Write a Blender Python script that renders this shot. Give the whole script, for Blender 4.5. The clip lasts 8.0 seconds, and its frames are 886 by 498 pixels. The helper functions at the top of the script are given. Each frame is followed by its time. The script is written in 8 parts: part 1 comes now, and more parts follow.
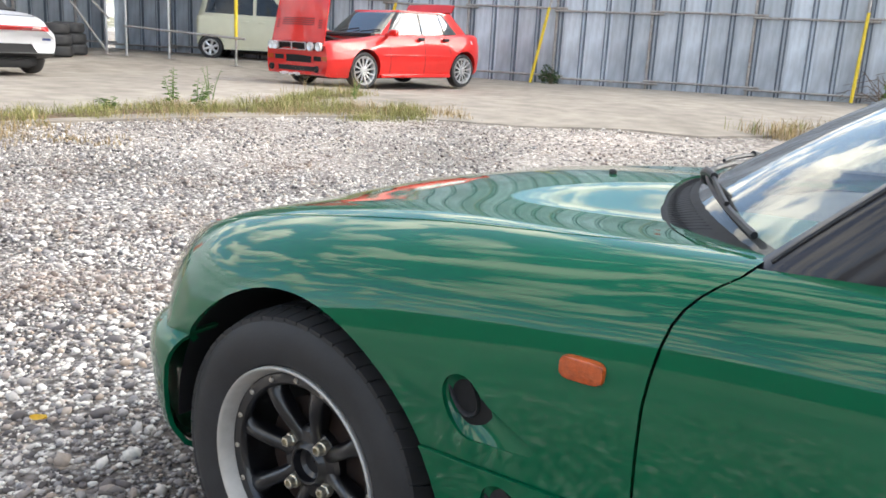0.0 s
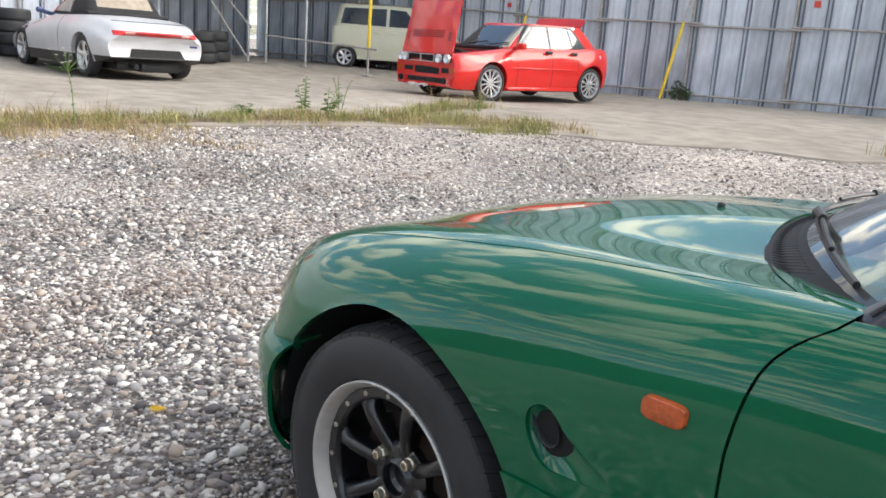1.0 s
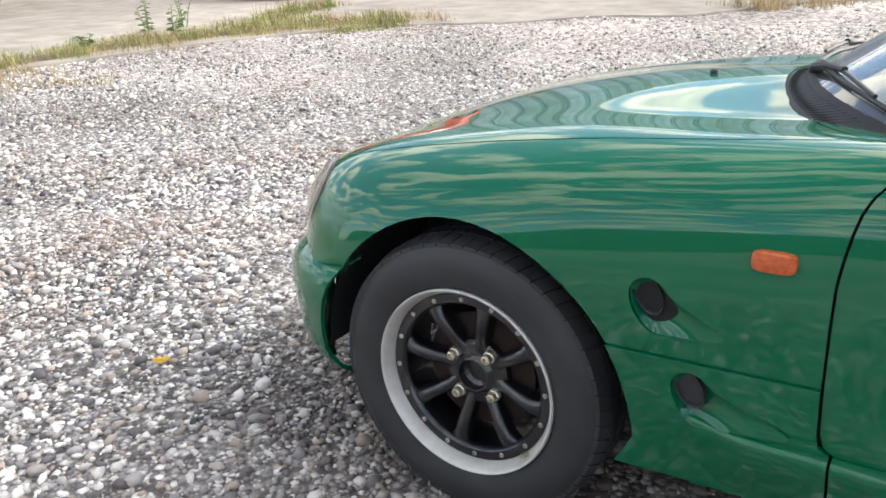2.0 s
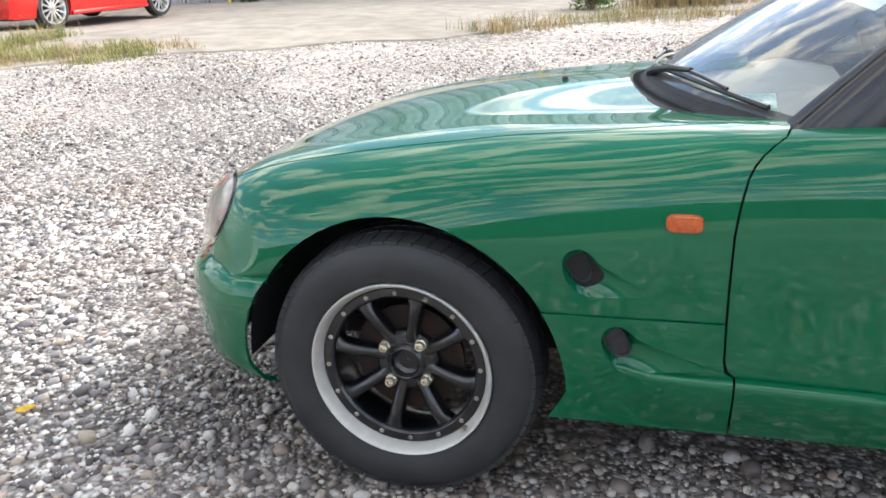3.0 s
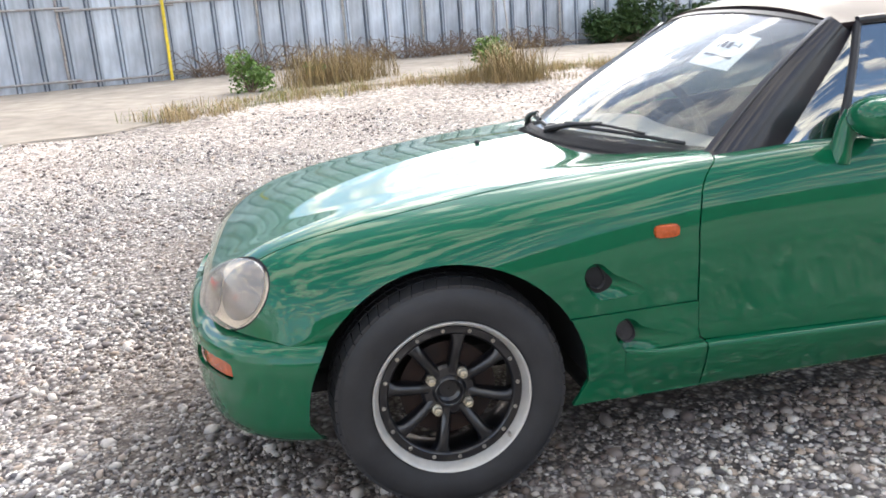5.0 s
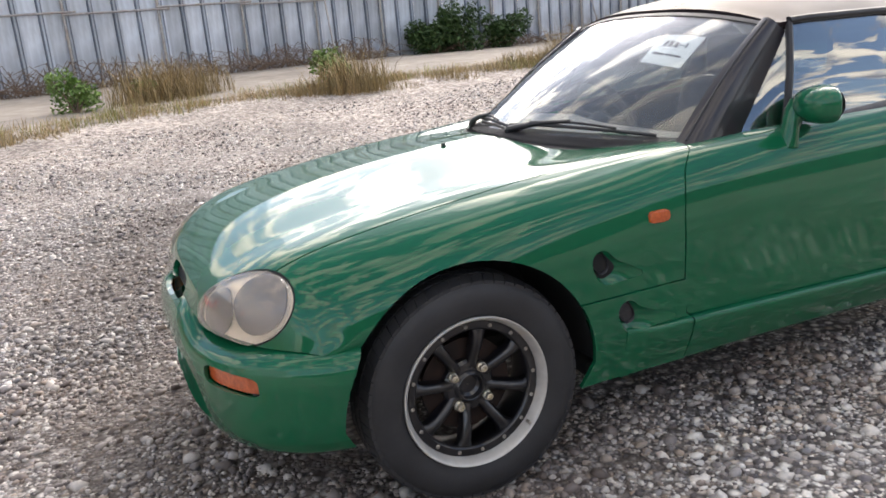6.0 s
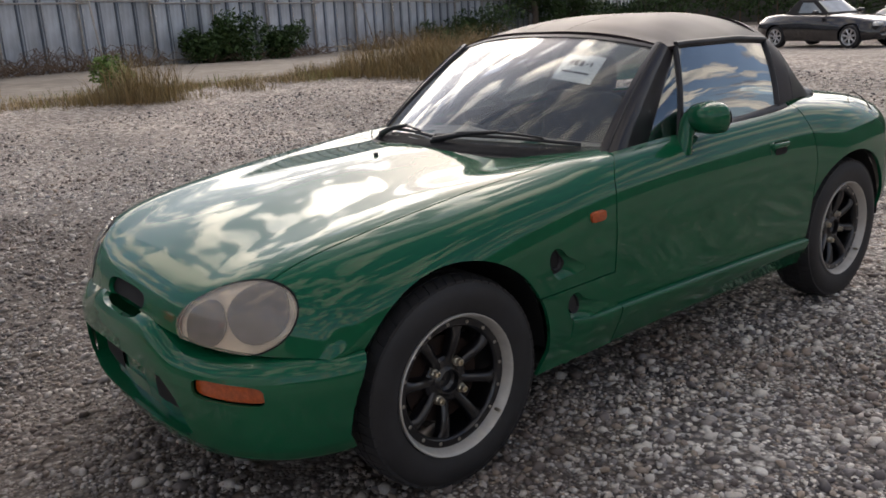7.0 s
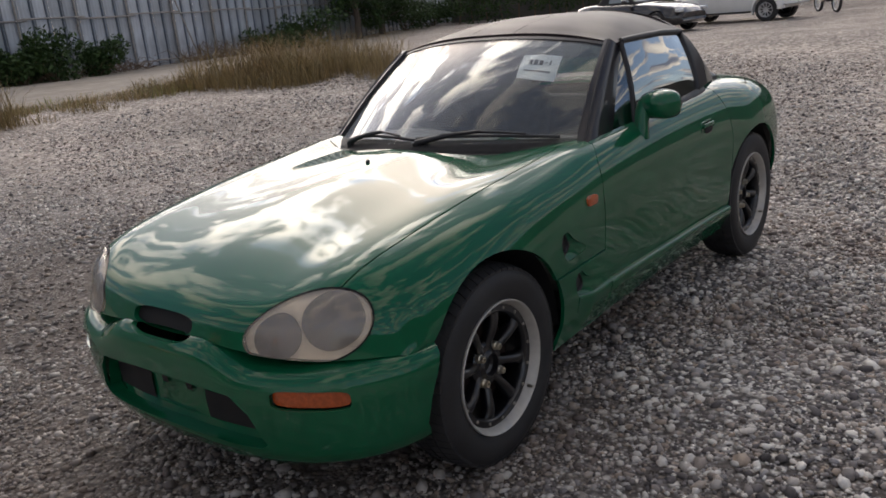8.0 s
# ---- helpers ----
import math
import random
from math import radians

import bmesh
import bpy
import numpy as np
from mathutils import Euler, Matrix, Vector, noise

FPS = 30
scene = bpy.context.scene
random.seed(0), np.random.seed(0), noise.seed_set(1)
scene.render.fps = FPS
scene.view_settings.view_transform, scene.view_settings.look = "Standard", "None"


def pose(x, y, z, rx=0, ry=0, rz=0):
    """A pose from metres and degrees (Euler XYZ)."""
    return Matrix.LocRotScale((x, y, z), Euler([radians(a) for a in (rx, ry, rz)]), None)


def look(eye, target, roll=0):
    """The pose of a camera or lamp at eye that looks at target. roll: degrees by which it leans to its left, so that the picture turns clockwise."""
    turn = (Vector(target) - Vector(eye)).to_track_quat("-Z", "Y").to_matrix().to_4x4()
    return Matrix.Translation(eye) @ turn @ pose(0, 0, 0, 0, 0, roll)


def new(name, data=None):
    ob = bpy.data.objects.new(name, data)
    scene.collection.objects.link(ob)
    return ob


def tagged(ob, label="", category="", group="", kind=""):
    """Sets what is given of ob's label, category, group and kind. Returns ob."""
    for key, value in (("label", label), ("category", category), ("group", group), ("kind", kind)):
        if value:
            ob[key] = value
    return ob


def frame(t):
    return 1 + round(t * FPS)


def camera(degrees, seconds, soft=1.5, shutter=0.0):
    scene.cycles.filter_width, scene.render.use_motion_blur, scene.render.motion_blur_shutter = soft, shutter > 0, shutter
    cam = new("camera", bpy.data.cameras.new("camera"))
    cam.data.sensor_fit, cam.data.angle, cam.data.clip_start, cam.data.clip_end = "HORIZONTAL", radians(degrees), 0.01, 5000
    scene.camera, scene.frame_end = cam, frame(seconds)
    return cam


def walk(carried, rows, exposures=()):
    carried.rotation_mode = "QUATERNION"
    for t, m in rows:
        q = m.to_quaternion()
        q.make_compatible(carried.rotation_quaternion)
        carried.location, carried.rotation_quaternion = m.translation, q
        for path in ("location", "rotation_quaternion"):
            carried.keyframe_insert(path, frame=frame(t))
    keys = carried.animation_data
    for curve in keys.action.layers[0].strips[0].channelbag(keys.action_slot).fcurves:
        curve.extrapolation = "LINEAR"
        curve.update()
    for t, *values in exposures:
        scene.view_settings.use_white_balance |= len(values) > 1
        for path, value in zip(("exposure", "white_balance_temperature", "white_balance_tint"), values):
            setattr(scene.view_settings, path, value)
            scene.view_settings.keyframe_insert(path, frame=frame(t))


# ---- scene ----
from mathutils.bvhtree import BVHTree
from mathutils.interpolate import poly_3d_calc

cam = camera(55.9, 8.0, 1.7)
PATH = [
    (0, (0.972, -1.561, 1.016), (-0.176, 0.008, 0.549), 3.1),
    (0.5, (1.032, -1.39, 1.012), (-0.391, -0.035, 0.641), 3.5),
    (1, (1.011, -1.548, 1.048), (-0.357, -0.163, 0.588), 4.1),
    (1.2, (0.985, -1.672, 1.076), (-0.281, -0.196, 0.607), 3.4),
    (2.3, (0.693, -1.844, 1.061), (-0.28, -0.258, 0.327), -2.8),
    (2.5, (0.659, -1.89, 1.043), (-0.183, -0.214, 0.349), -1.5),
    (3, (0.504, -2.085, 1.07), (-0.007, -0.264, 0.42), -1.8),
    (3.5, (0.338, -2.236, 1.085), (0.009, -0.4, 0.362), -1.2),
    (4, (0.141, -2.308, 1.086), (0.084, -0.398, 0.493), -5.2),
    (4.5, (-0.07, -2.375, 1.124), (0.076, -0.472, 0.527), -3.9),
    (4.7, (-0.168, -2.429, 1.136), (0.038, -0.518, 0.586), -3.8),
    (5.8, (-0.657, -2.355, 1.142), (0.028, -0.548, 0.629), -5.7),
    (6, (-0.754, -2.329, 1.155), (-0.015, -0.547, 0.628), -5.2),
    (6.5, (-1.058, -2.292, 1.206), (-0.012, -0.683, 0.64), -3.2),
    (7, (-1.25, -2.164, 1.203), (-0.042, -0.665, 0.664), -3.1),
    (7.5, (-1.455, -2.019, 1.229), (-0.131, -0.631, 0.665), -4.0),
    (8, (-1.718, -1.886, 1.266), (-0.234, -0.67, 0.701), -5.8),
]
walk(cam, [(t, look(eye, target, roll)) for t, eye, target, roll in PATH],
     exposures=[(0, 1.40, 6250, 9), (0.5, 1.26, 6300, 10), (1.2, 1.15, 6300, 10), (2.5, 1.76, 6200, 9), (3.5, 1.76, 6300, 10), (4.5, 1.78, 6300, 11), (6, 1.15, 6500, 15), (6.5, 0.75, 6600, 16), (7, 0.04, 6600, 16), (8, -0.16, 6500, 16)])

# ---- light ----
world = bpy.data.worlds.new("sky")
scene.world = world
world.use_nodes = True
SUN_ROT, SUN_ELEV = radians(47), radians(28)


def sky():
    nt = world.node_tree
    nt.nodes.clear()
    out = nt.nodes.new("ShaderNodeOutputWorld")
    bg = nt.nodes.new("ShaderNodeBackground")
    tex = nt.nodes.new("ShaderNodeTexSky")
    tex.sky_type, tex.sun_disc = "NISHITA", False
    tex.sun_elevation, tex.sun_rotation = SUN_ELEV, SUN_ROT
    tex.air_density, tex.dust_density = 1.0, 1.5
    co = nt.nodes.new("ShaderNodeTexCoord")
    sep = nt.nodes.new("ShaderNodeSeparateXYZ")
    nt.links.new(co.outputs["Generated"], sep.inputs[0])
    # clouds lie on a flat deck: direction over its height
    h = nt.nodes.new("ShaderNodeMath")
    h.operation = "MAXIMUM"
    h.inputs[1].default_value = 0.0
    nt.links.new(sep.outputs[2], h.inputs[0])
    h2 = nt.nodes.new("ShaderNodeMath")
    h2.operation = "ADD"
    h2.inputs[1].default_value = 0.16
    nt.links.new(h.outputs[0], h2.inputs[0])
    dv = nt.nodes.new("ShaderNodeVectorMath")
    dv.operation = "DIVIDE"
    comb = nt.nodes.new("ShaderNodeCombineXYZ")
    for i in range(3):
        nt.links.new(h2.outputs[0], comb.inputs[i])
    nt.links.new(co.outputs["Generated"], dv.inputs[0])
    nt.links.new(comb.outputs[0], dv.inputs[1])
    drift = nt.nodes.new("ShaderNodeVectorMath")
    drift.inputs[1].default_value = (3.7, 1.9, 0.0)
    nt.links.new(dv.outputs[0], drift.inputs[0])
    n1 = nt.nodes.new("ShaderNodeTexNoise")
    n1.inputs["Scale"].default_value = 4.6
    n1.inputs["Detail"].default_value = 5
    n1.inputs["Roughness"].default_value = 0.55
    n1.inputs["Distortion"].default_value = 0.35
    nt.links.new(drift.outputs[0], n1.inputs["Vector"])
    ramp = nt.nodes.new("ShaderNodeValToRGB")
    ramp.color_ramp.elements[0].position, ramp.color_ramp.elements[1].position = 0.495, 0.545
    nt.links.new(n1.outputs[0], ramp.inputs[0])
    n2 = nt.nodes.new("ShaderNodeTexNoise")
    n2.inputs["Scale"].default_value = 4.5
    n2.inputs["Detail"].default_value = 5
    nt.links.new(drift.outputs[0], n2.inputs["Vector"])
    shade = nt.nodes.new("ShaderNodeValToRGB")
    shade.color_ramp.elements[0].position, shade.color_ramp.elements[1].position = 0.36, 0.62
    shade.color_ramp.elements[0].color = (2.8, 3.1, 3.8, 1)
    shade.color_ramp.elements[1].color = (13.0, 12.0, 10.0, 1)
    nt.links.new(n2.outputs[0], shade.inputs[0])
    # clouds shine more towards the sun
    sd = nt.nodes.new("ShaderNodeVectorMath")
    sd.operation = "DOT_PRODUCT"
    sd.inputs[1].default_value = SUN_DIR
    nt.links.new(co.outputs["Generated"], sd.inputs[0])
    pos = nt.nodes.new("ShaderNodeMath")
    pos.operation = "MAXIMUM"
    pos.inputs[1].default_value = 0.0
    nt.links.new(sd.outputs["Value"], pos.inputs[0])
    pw = nt.nodes.new("ShaderNodeMath")
    pw.operation = "POWER"
    pw.inputs[1].default_value = 8.0
    nt.links.new(pos.outputs[0], pw.inputs[0])
    glow = nt.nodes.new("ShaderNodeMath")
    glow.operation = "MULTIPLY_ADD"
    glow.inputs[1].default_value, glow.inputs[2].default_value = 8.5, 0.95
    nt.links.new(pw.outputs[0], glow.inputs[0])
    sc = nt.nodes.new("ShaderNodeVectorMath")
    sc.operation = "SCALE"
    nt.links.new(shade.outputs[0], sc.inputs[0])
    nt.links.new(glow.outputs[0], sc.inputs["Scale"])
    mix = nt.nodes.new("ShaderNodeMixRGB")
    nt.links.new(ramp.outputs[0], mix.inputs[0])
    clear = nt.nodes.new("ShaderNodeVectorMath")
    clear.operation = "SCALE"
    clear.inputs["Scale"].default_value = 1.35
    nt.links.new(tex.outputs[0], clear.inputs[0])
    nt.links.new(clear.outputs[0], mix.inputs[1])
    nt.links.new(sc.outputs[0], mix.inputs[2])
    nt.links.new(mix.outputs[0], bg.inputs[0])
    bg.inputs[1].default_value = 0.10
    nt.links.new(bg.outputs[0], out.inputs[0])


SUN_DIR = Vector((math.sin(SUN_ROT) * math.cos(SUN_ELEV), math.cos(SUN_ROT) * math.cos(SUN_ELEV), math.sin(SUN_ELEV)))
sky()
sun = new("sun", bpy.data.lights.new("sun", "SUN"))
sun.data.energy, sun.data.angle, sun.data.color = 0.5, radians(85), (1.0, 0.95, 0.86)
sun.matrix_world = look(SUN_DIR * 50, (0, 0, 0))


# ---- materials ----
def mat(name, color=(0.5, 0.5, 0.5), rough=0.5, metal=0.0, coat=0.0, var=0.0, scale=8.0, bump=0.0, bscale=60.0, second=None, spec=0.5, coat_rough=0.02, fine=None,
        emission=None, island=0.0, obj=0.0, stretch=(1, 1, 1), space="Object", roughvar=0.0, coat_ior=1.5):
    """A plain procedural surface: colour varied at two scales, with fine relief."""
    m = bpy.data.materials.new(name)
    m.use_nodes = True
    nt = m.node_tree
    b = nt.nodes["Principled BSDF"]
    b.inputs["Roughness"].default_value = rough
    b.inputs["Metallic"].default_value = metal
    b.inputs["Coat Weight"].default_value = coat
    b.inputs["Coat Roughness"].default_value = coat_rough
    b.inputs["Coat IOR"].default_value = coat_ior
    b.inputs["Specular IOR Level"].default_value = spec
    b.inputs["Base Color"].default_value = (*color, 1)
    co = nt.nodes.new("ShaderNodeTexCoord")
    mp = nt.nodes.new("ShaderNodeMapping")
    mp.inputs["Scale"].default_value = stretch
    nt.links.new(co.outputs[space], mp.inputs[0])
    last = None
    if var or second:
        n = nt.nodes.new("ShaderNodeTexNoise")
        n.inputs["Scale"].default_value, n.inputs["Detail"].default_value = scale, 6
        n.inputs["Roughness"].default_value = 0.62
        nt.links.new(mp.outputs[0], n.inputs["Vector"])
        r = nt.nodes.new("ShaderNodeValToRGB")
        lo, hi = r.color_ramp.elements
        lo.position, hi.position = 0.32, 0.68
        sec = second or [c * (1 - var) for c in color]
        top = color if second else [min(1, c * (1 + var)) for c in color]
        lo.color, hi.color = (*sec, 1), (*top, 1)
        nt.links.new(n.outputs[0], r.inputs[0])
        last = r.outputs[0]
        if roughvar:
            rr = nt.nodes.new("ShaderNodeMapRange")
            rr.inputs["To Min"].default_value, rr.inputs["To Max"].default_value = rough - roughvar, rough + roughvar
            nt.links.new(n.outputs[0], rr.inputs["Value"])
            nt.links.new(rr.outputs[0], b.inputs["Roughness"])
    if fine and last:
        n = nt.nodes.new("ShaderNodeTexNoise")
        n.inputs["Scale"].default_value, n.inputs["Detail"].default_value = fine[0], 5
        nt.links.new(mp.outputs[0], n.inputs["Vector"])
        mr = nt.nodes.new("ShaderNodeMapRange")
        mr.inputs["From Min"].default_value, mr.inputs["From Max"].default_value = 0.3, 0.7
        mr.inputs["To Min"].default_value, mr.inputs["To Max"].default_value = 1 - fine[1], 1 + fine[1]
        nt.links.new(n.outputs[0], mr.inputs["Value"])
        vm = nt.nodes.new("ShaderNodeVectorMath")
        vm.operation = "SCALE"
        nt.links.new(last, vm.inputs[0])
        nt.links.new(mr.outputs[0], vm.inputs["Scale"])
        last = vm.outputs[0]
    if island or obj:
        src = nt.nodes.new("ShaderNodeNewGeometry").outputs["Random Per Island"] if island else nt.nodes.new("ShaderNodeObjectInfo").outputs["Random"]
        amt = island or obj
        mr = nt.nodes.new("ShaderNodeMapRange")
        mr.inputs["To Min"].default_value, mr.inputs["To Max"].default_value = 1 - amt, 1 + amt
        nt.links.new(src, mr.inputs["Value"])
        vm = nt.nodes.new("ShaderNodeVectorMath")
        vm.operation = "SCALE"
        if last:
            nt.links.new(last, vm.inputs[0])
        else:
            vm.inputs[0].default_value = color
        nt.links.new(mr.outputs[0], vm.inputs["Scale"])
        last = vm.outputs[0]
    if last:
        nt.links.new(last, b.inputs["Base Color"])
    if bump:
        n = nt.nodes.new("ShaderNodeTexNoise")
        n.inputs["Scale"].default_value, n.inputs["Detail"].default_value = bscale, 4
        nt.links.new(mp.outputs[0], n.inputs["Vector"])
        bp = nt.nodes.new("ShaderNodeBump")
        bp.inputs["Strength"].default_value = bump
        bp.inputs["Distance"].default_value = 0.004
        nt.links.new(n.outputs[0], bp.inputs["Height"])
        nt.links.new(bp.outputs[0], b.inputs["Normal"])
    if emission:
        b.inputs["Emission Color"].default_value = (*emission[0], 1)
        b.inputs["Emission Strength"].default_value = emission[1]
    return m


def glass(name, tint=(0.85, 0.9, 0.88), haze=0.0, hazecol=(0.8, 0.8, 0.8), rough=0.0, ior=1.5, gloss=1.0):
    """A thin pane: see-through with a mirror-like skin, and some haze."""
    m = bpy.data.materials.new(name)
    m.use_nodes = True
    nt = m.node_tree
    nt.nodes.clear()
    out = nt.nodes.new("ShaderNodeOutputMaterial")
    tr = nt.nodes.new("ShaderNodeBsdfTransparent")
    tr.inputs[0].default_value = (*tint, 1)
    base = tr.outputs[0]
    if haze:
        df = nt.nodes.new("ShaderNodeBsdfDiffuse")
        df.inputs[0].default_value = (*hazecol, 1)
        n = nt.nodes.new("ShaderNodeTexNoise")
        n.inputs["Scale"].default_value = 9
        n.inputs["Detail"].default_value = 5
        co = nt.nodes.new("ShaderNodeTexCoord")
        nt.links.new(co.outputs["Object"], n.inputs["Vector"])
        mr = nt.nodes.new("ShaderNodeMapRange")
        mr.inputs["To Min"].default_value, mr.inputs["To Max"].default_value = haze * 0.6, min(1, haze * 1.4)
        nt.links.new(n.outputs[0], mr.inputs["Value"])
        mh = nt.nodes.new("ShaderNodeMixShader")
        nt.links.new(mr.outputs[0], mh.inputs[0])
        nt.links.new(tr.outputs[0], mh.inputs[1])
        nt.links.new(df.outputs[0], mh.inputs[2])
        base = mh.outputs[0]
    gl = nt.nodes.new("ShaderNodeBsdfGlossy")
    gl.inputs["Roughness"].default_value = rough
    lw = nt.nodes.new("ShaderNodeLayerWeight")
    lw.inputs[0].default_value = 0.5
    p5 = nt.nodes.new("ShaderNodeMath")
    p5.operation = "POWER"
    p5.inputs[1].default_value = 4.2
    nt.links.new(lw.outputs["Facing"], p5.inputs[0])
    fr = nt.nodes.new("ShaderNodeMath")
    fr.operation = "MULTIPLY_ADD"
    f0 = ((ior - 1) / (ior + 1)) ** 2
    fr.inputs[1].default_value, fr.inputs[2].default_value = 1 - f0, f0
    nt.links.new(p5.outputs[0], fr.inputs[0])
    mg = nt.nodes.new("ShaderNodeMath")
    mg.operation = "MULTIPLY"
    mg.use_clamp = True
    mg.inputs[1].default_value = gloss
    nt.links.new(fr.outputs[0], mg.inputs[0])
    mx = nt.nodes.new("ShaderNodeMixShader")
    nt.links.new(mg.outputs[0], mx.inputs[0])
    nt.links.new(base, mx.inputs[1])
    nt.links.new(gl.outputs[0], mx.inputs[2])
    nt.links.new(mx.outputs[0], out.inputs[0])
    return m


PAINT = mat("green_paint", (0.003, 0.100, 0.043), 0.45, 0.0, 1.0, var=0.08, scale=3, spec=0.04, coat_ior=1.47, coat_rough=0.045)
BLACK = mat("black_paint", (0.012, 0.011, 0.013), 0.25, 0.0, 1.0, var=0.3, scale=6)
ROOFM = mat("roof_paint", (0.022, 0.016, 0.018), 0.5, 0.0, 0.10, var=0.3, scale=5, spec=0.14, coat_rough=0.14)
PILLAR = mat("pillar_paint", (0.014, 0.012, 0.016), 0.4, 0.0, 0.7, var=0.3, scale=9, spec=0.3, coat_rough=0.12)
TRIM = mat("black_trim", (0.018, 0.018, 0.021), 0.45, var=0.35, scale=20, bump=0.1, bscale=300)
# near-black for black parts and for openings with their shade in the colour
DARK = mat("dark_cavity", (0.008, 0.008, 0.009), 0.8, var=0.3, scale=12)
RUBBER = mat("tyre_rubber", (0.022, 0.022, 0.024), 0.62, var=0.35, scale=9, bump=0.12, bscale=160, roughvar=0.1)
ALLOY = mat("polished_lip", (0.52, 0.50, 0.465), 0.48, 0.35, var=0.10, scale=30, bump=0.05, bscale=200, roughvar=0.08)
SPOKE = mat("black_spoke", (0.005, 0.005, 0.007), 0.3, 0.0, 0.6, var=0.5, scale=14, bump=0.08, bscale=60)
BRASS = mat("old_nut", (0.66, 0.60, 0.48), 0.4, 0.9, var=0.3, scale=80)
RIVET = mat("rivet", (0.44, 0.41, 0.36), 0.45, 0.9, var=0.3, scale=80)
RUST = mat("rusty_disc", (0.04, 0.022, 0.016), 0.7, 0.5, second=(0.025, 0.018, 0.016), scale=18)
AMBER = mat("amber_lens", (0.46, 0.085, 0.015), 0.18, 0, 0.6, var=0.25, scale=90, bump=0.3, bscale=260)
CHROME = mat("bowl_chrome", (0.085, 0.078, 0.095), 0.3, 0.3, var=0.25, scale=24)
BOWL = mat("lamp_bowl", (0.88, 0.78, 0.66), 0.5, 0.0, var=0.15, scale=25)
LENS = glass("hazed_lens", (0.94, 0.92, 0.89), 0.10, (0.90, 0.82, 0.70), 0.03, 1.5, 1.0)
WINDSCREEN = glass("windscreen_glass", (0.89, 0.915, 0.91), 0.065, (0.66, 0.67, 0.67), 0.0, 1.5, 1.2)
SIDEGLASS = glass("side_glass", (0.45, 0.52, 0.53), 0.0, (0.5, 0.5, 0.5), 0.0, 1.9, 3.0)
CABIN = mat("cabin_plastic", (0.035, 0.035, 0.038), 0.7, var=0.3, scale=14, bump=0.15, bscale=400)
SEATM = mat("seat_cloth", (0.045, 0.045, 0.05), 0.9, var=0.3, scale=30, bump=0.2, bscale=500)
PAPER = mat("paper", (0.86, 0.88, 0.88), 0.7, var=0.03, scale=8)
INK = mat("ink", (0.08, 0.08, 0.09), 0.7)
MESHM = mat("vent_mesh", (0.02, 0.02, 0.023), 0.55, var=0.5, scale=160)


# ---- mesh helpers ----
def link_mesh(name, me, material, parent=None, label="", smooth=None):
    if material and not me.materials:
        me.materials.append(material)
    if smooth is not None:
        me.shade_smooth()
        me.set_sharp_from_angle(angle=radians(smooth))
    ob = new(name, me)
    if parent:
        ob.parent = parent
    return tagged(ob, label)


def part(name, bm, material, parent=None, label="", smooth=40):
    """One mesh object from a bmesh, under a thing or a part."""
    me = bpy.data.meshes.new(name)
    bm.to_mesh(me)
    bm.free()
    return link_mesh(name, me, material, parent, label, smooth)


def thing(name, m, label, category, group="", kind=""):
    ob = new(name)
    ob.empty_display_size = 0.1
    ob.matrix_world = m
    return tagged(ob, label, category, group, kind)


def box(bm, lo, hi, bevel=0.0, seg=2, m=None):
    """Adds a box from corner to corner, its edges rounded."""
    r = bmesh.ops.create_cube(bm, size=1.0)
    vs = r["verts"]
    for v in vs:
        v.co = Vector([lo[i] + (v.co[i] + 0.5) * (hi[i] - lo[i]) for i in range(3)])
    if bevel:
        es = list({e for v in vs for e in v.link_edges})
        r = bmesh.ops.bevel(bm, geom=vs + es, offset=bevel, segments=seg, affect="EDGES", profile=0.5)
        vs = list({v for f in r["faces"] for v in f.verts} | {v for v in vs if v.is_valid})
    if m is not None:
        bmesh.ops.transform(bm, matrix=m, verts=vs)
    return vs


def tube(bm, pts, radius, seg=8, cap=True):
    """A round bar along points; radius may be a list."""
    pts = [Vector(p) for p in pts]
    rings = []
    a = None
    for i, p in enumerate(pts):
        d = (pts[min(i + 1, len(pts) - 1)] - pts[max(i - 1, 0)]).normalized()
        if a is None:
            a = d.cross(Vector((0, 0, 1)) if abs(d.z) < 0.9 else Vector((1, 0, 0))).normalized()
        else:
            a = (a - d * a.dot(d)).normalized()
        b = d.cross(a)
        r = radius[i] if isinstance(radius, (list, tuple)) else radius
        rings.append([bm.verts.new(p + (a * math.cos(2 * math.pi * k / seg) + b * math.sin(2 * math.pi * k / seg)) * r) for k in range(seg)])
    for r0, r1 in zip(rings, rings[1:]):
        for k in range(seg):
            bm.faces.new((r0[k], r0[(k + 1) % seg], r1[(k + 1) % seg], r1[k]))
    if cap:
        bm.faces.new(rings[0][::-1])
        bm.faces.new(rings[-1])


def lathe(bm, profile, seg=48, axis="y", closed=False, a0=0.0, a1=2 * math.pi):
    """Turns (along, radius) points round an axis."""
    full = abs(a1 - a0 - 2 * math.pi) < 1e-6
    n = seg if full else seg + 1
    rings = []
    for k in range(n):
        a = a0 + (a1 - a0) * k / seg
        c, s = math.cos(a), math.sin(a)
        rings.append([bm.verts.new({"y": (r * c, h, r * s), "x": (h, r * c, r * s), "z": (r * c, r * s, h)}[axis]) for h, r in profile])
    m = len(profile)
    for k in range(seg):
        r0, r1 = rings[k], rings[(k + 1) % n]
        for j in range(m if closed else m - 1):
            bm.faces.new((r0[j], r0[(j + 1) % m], r1[(j + 1) % m], r1[j]))
    bmesh.ops.recalc_face_normals(bm, faces=bm.faces)
    return rings


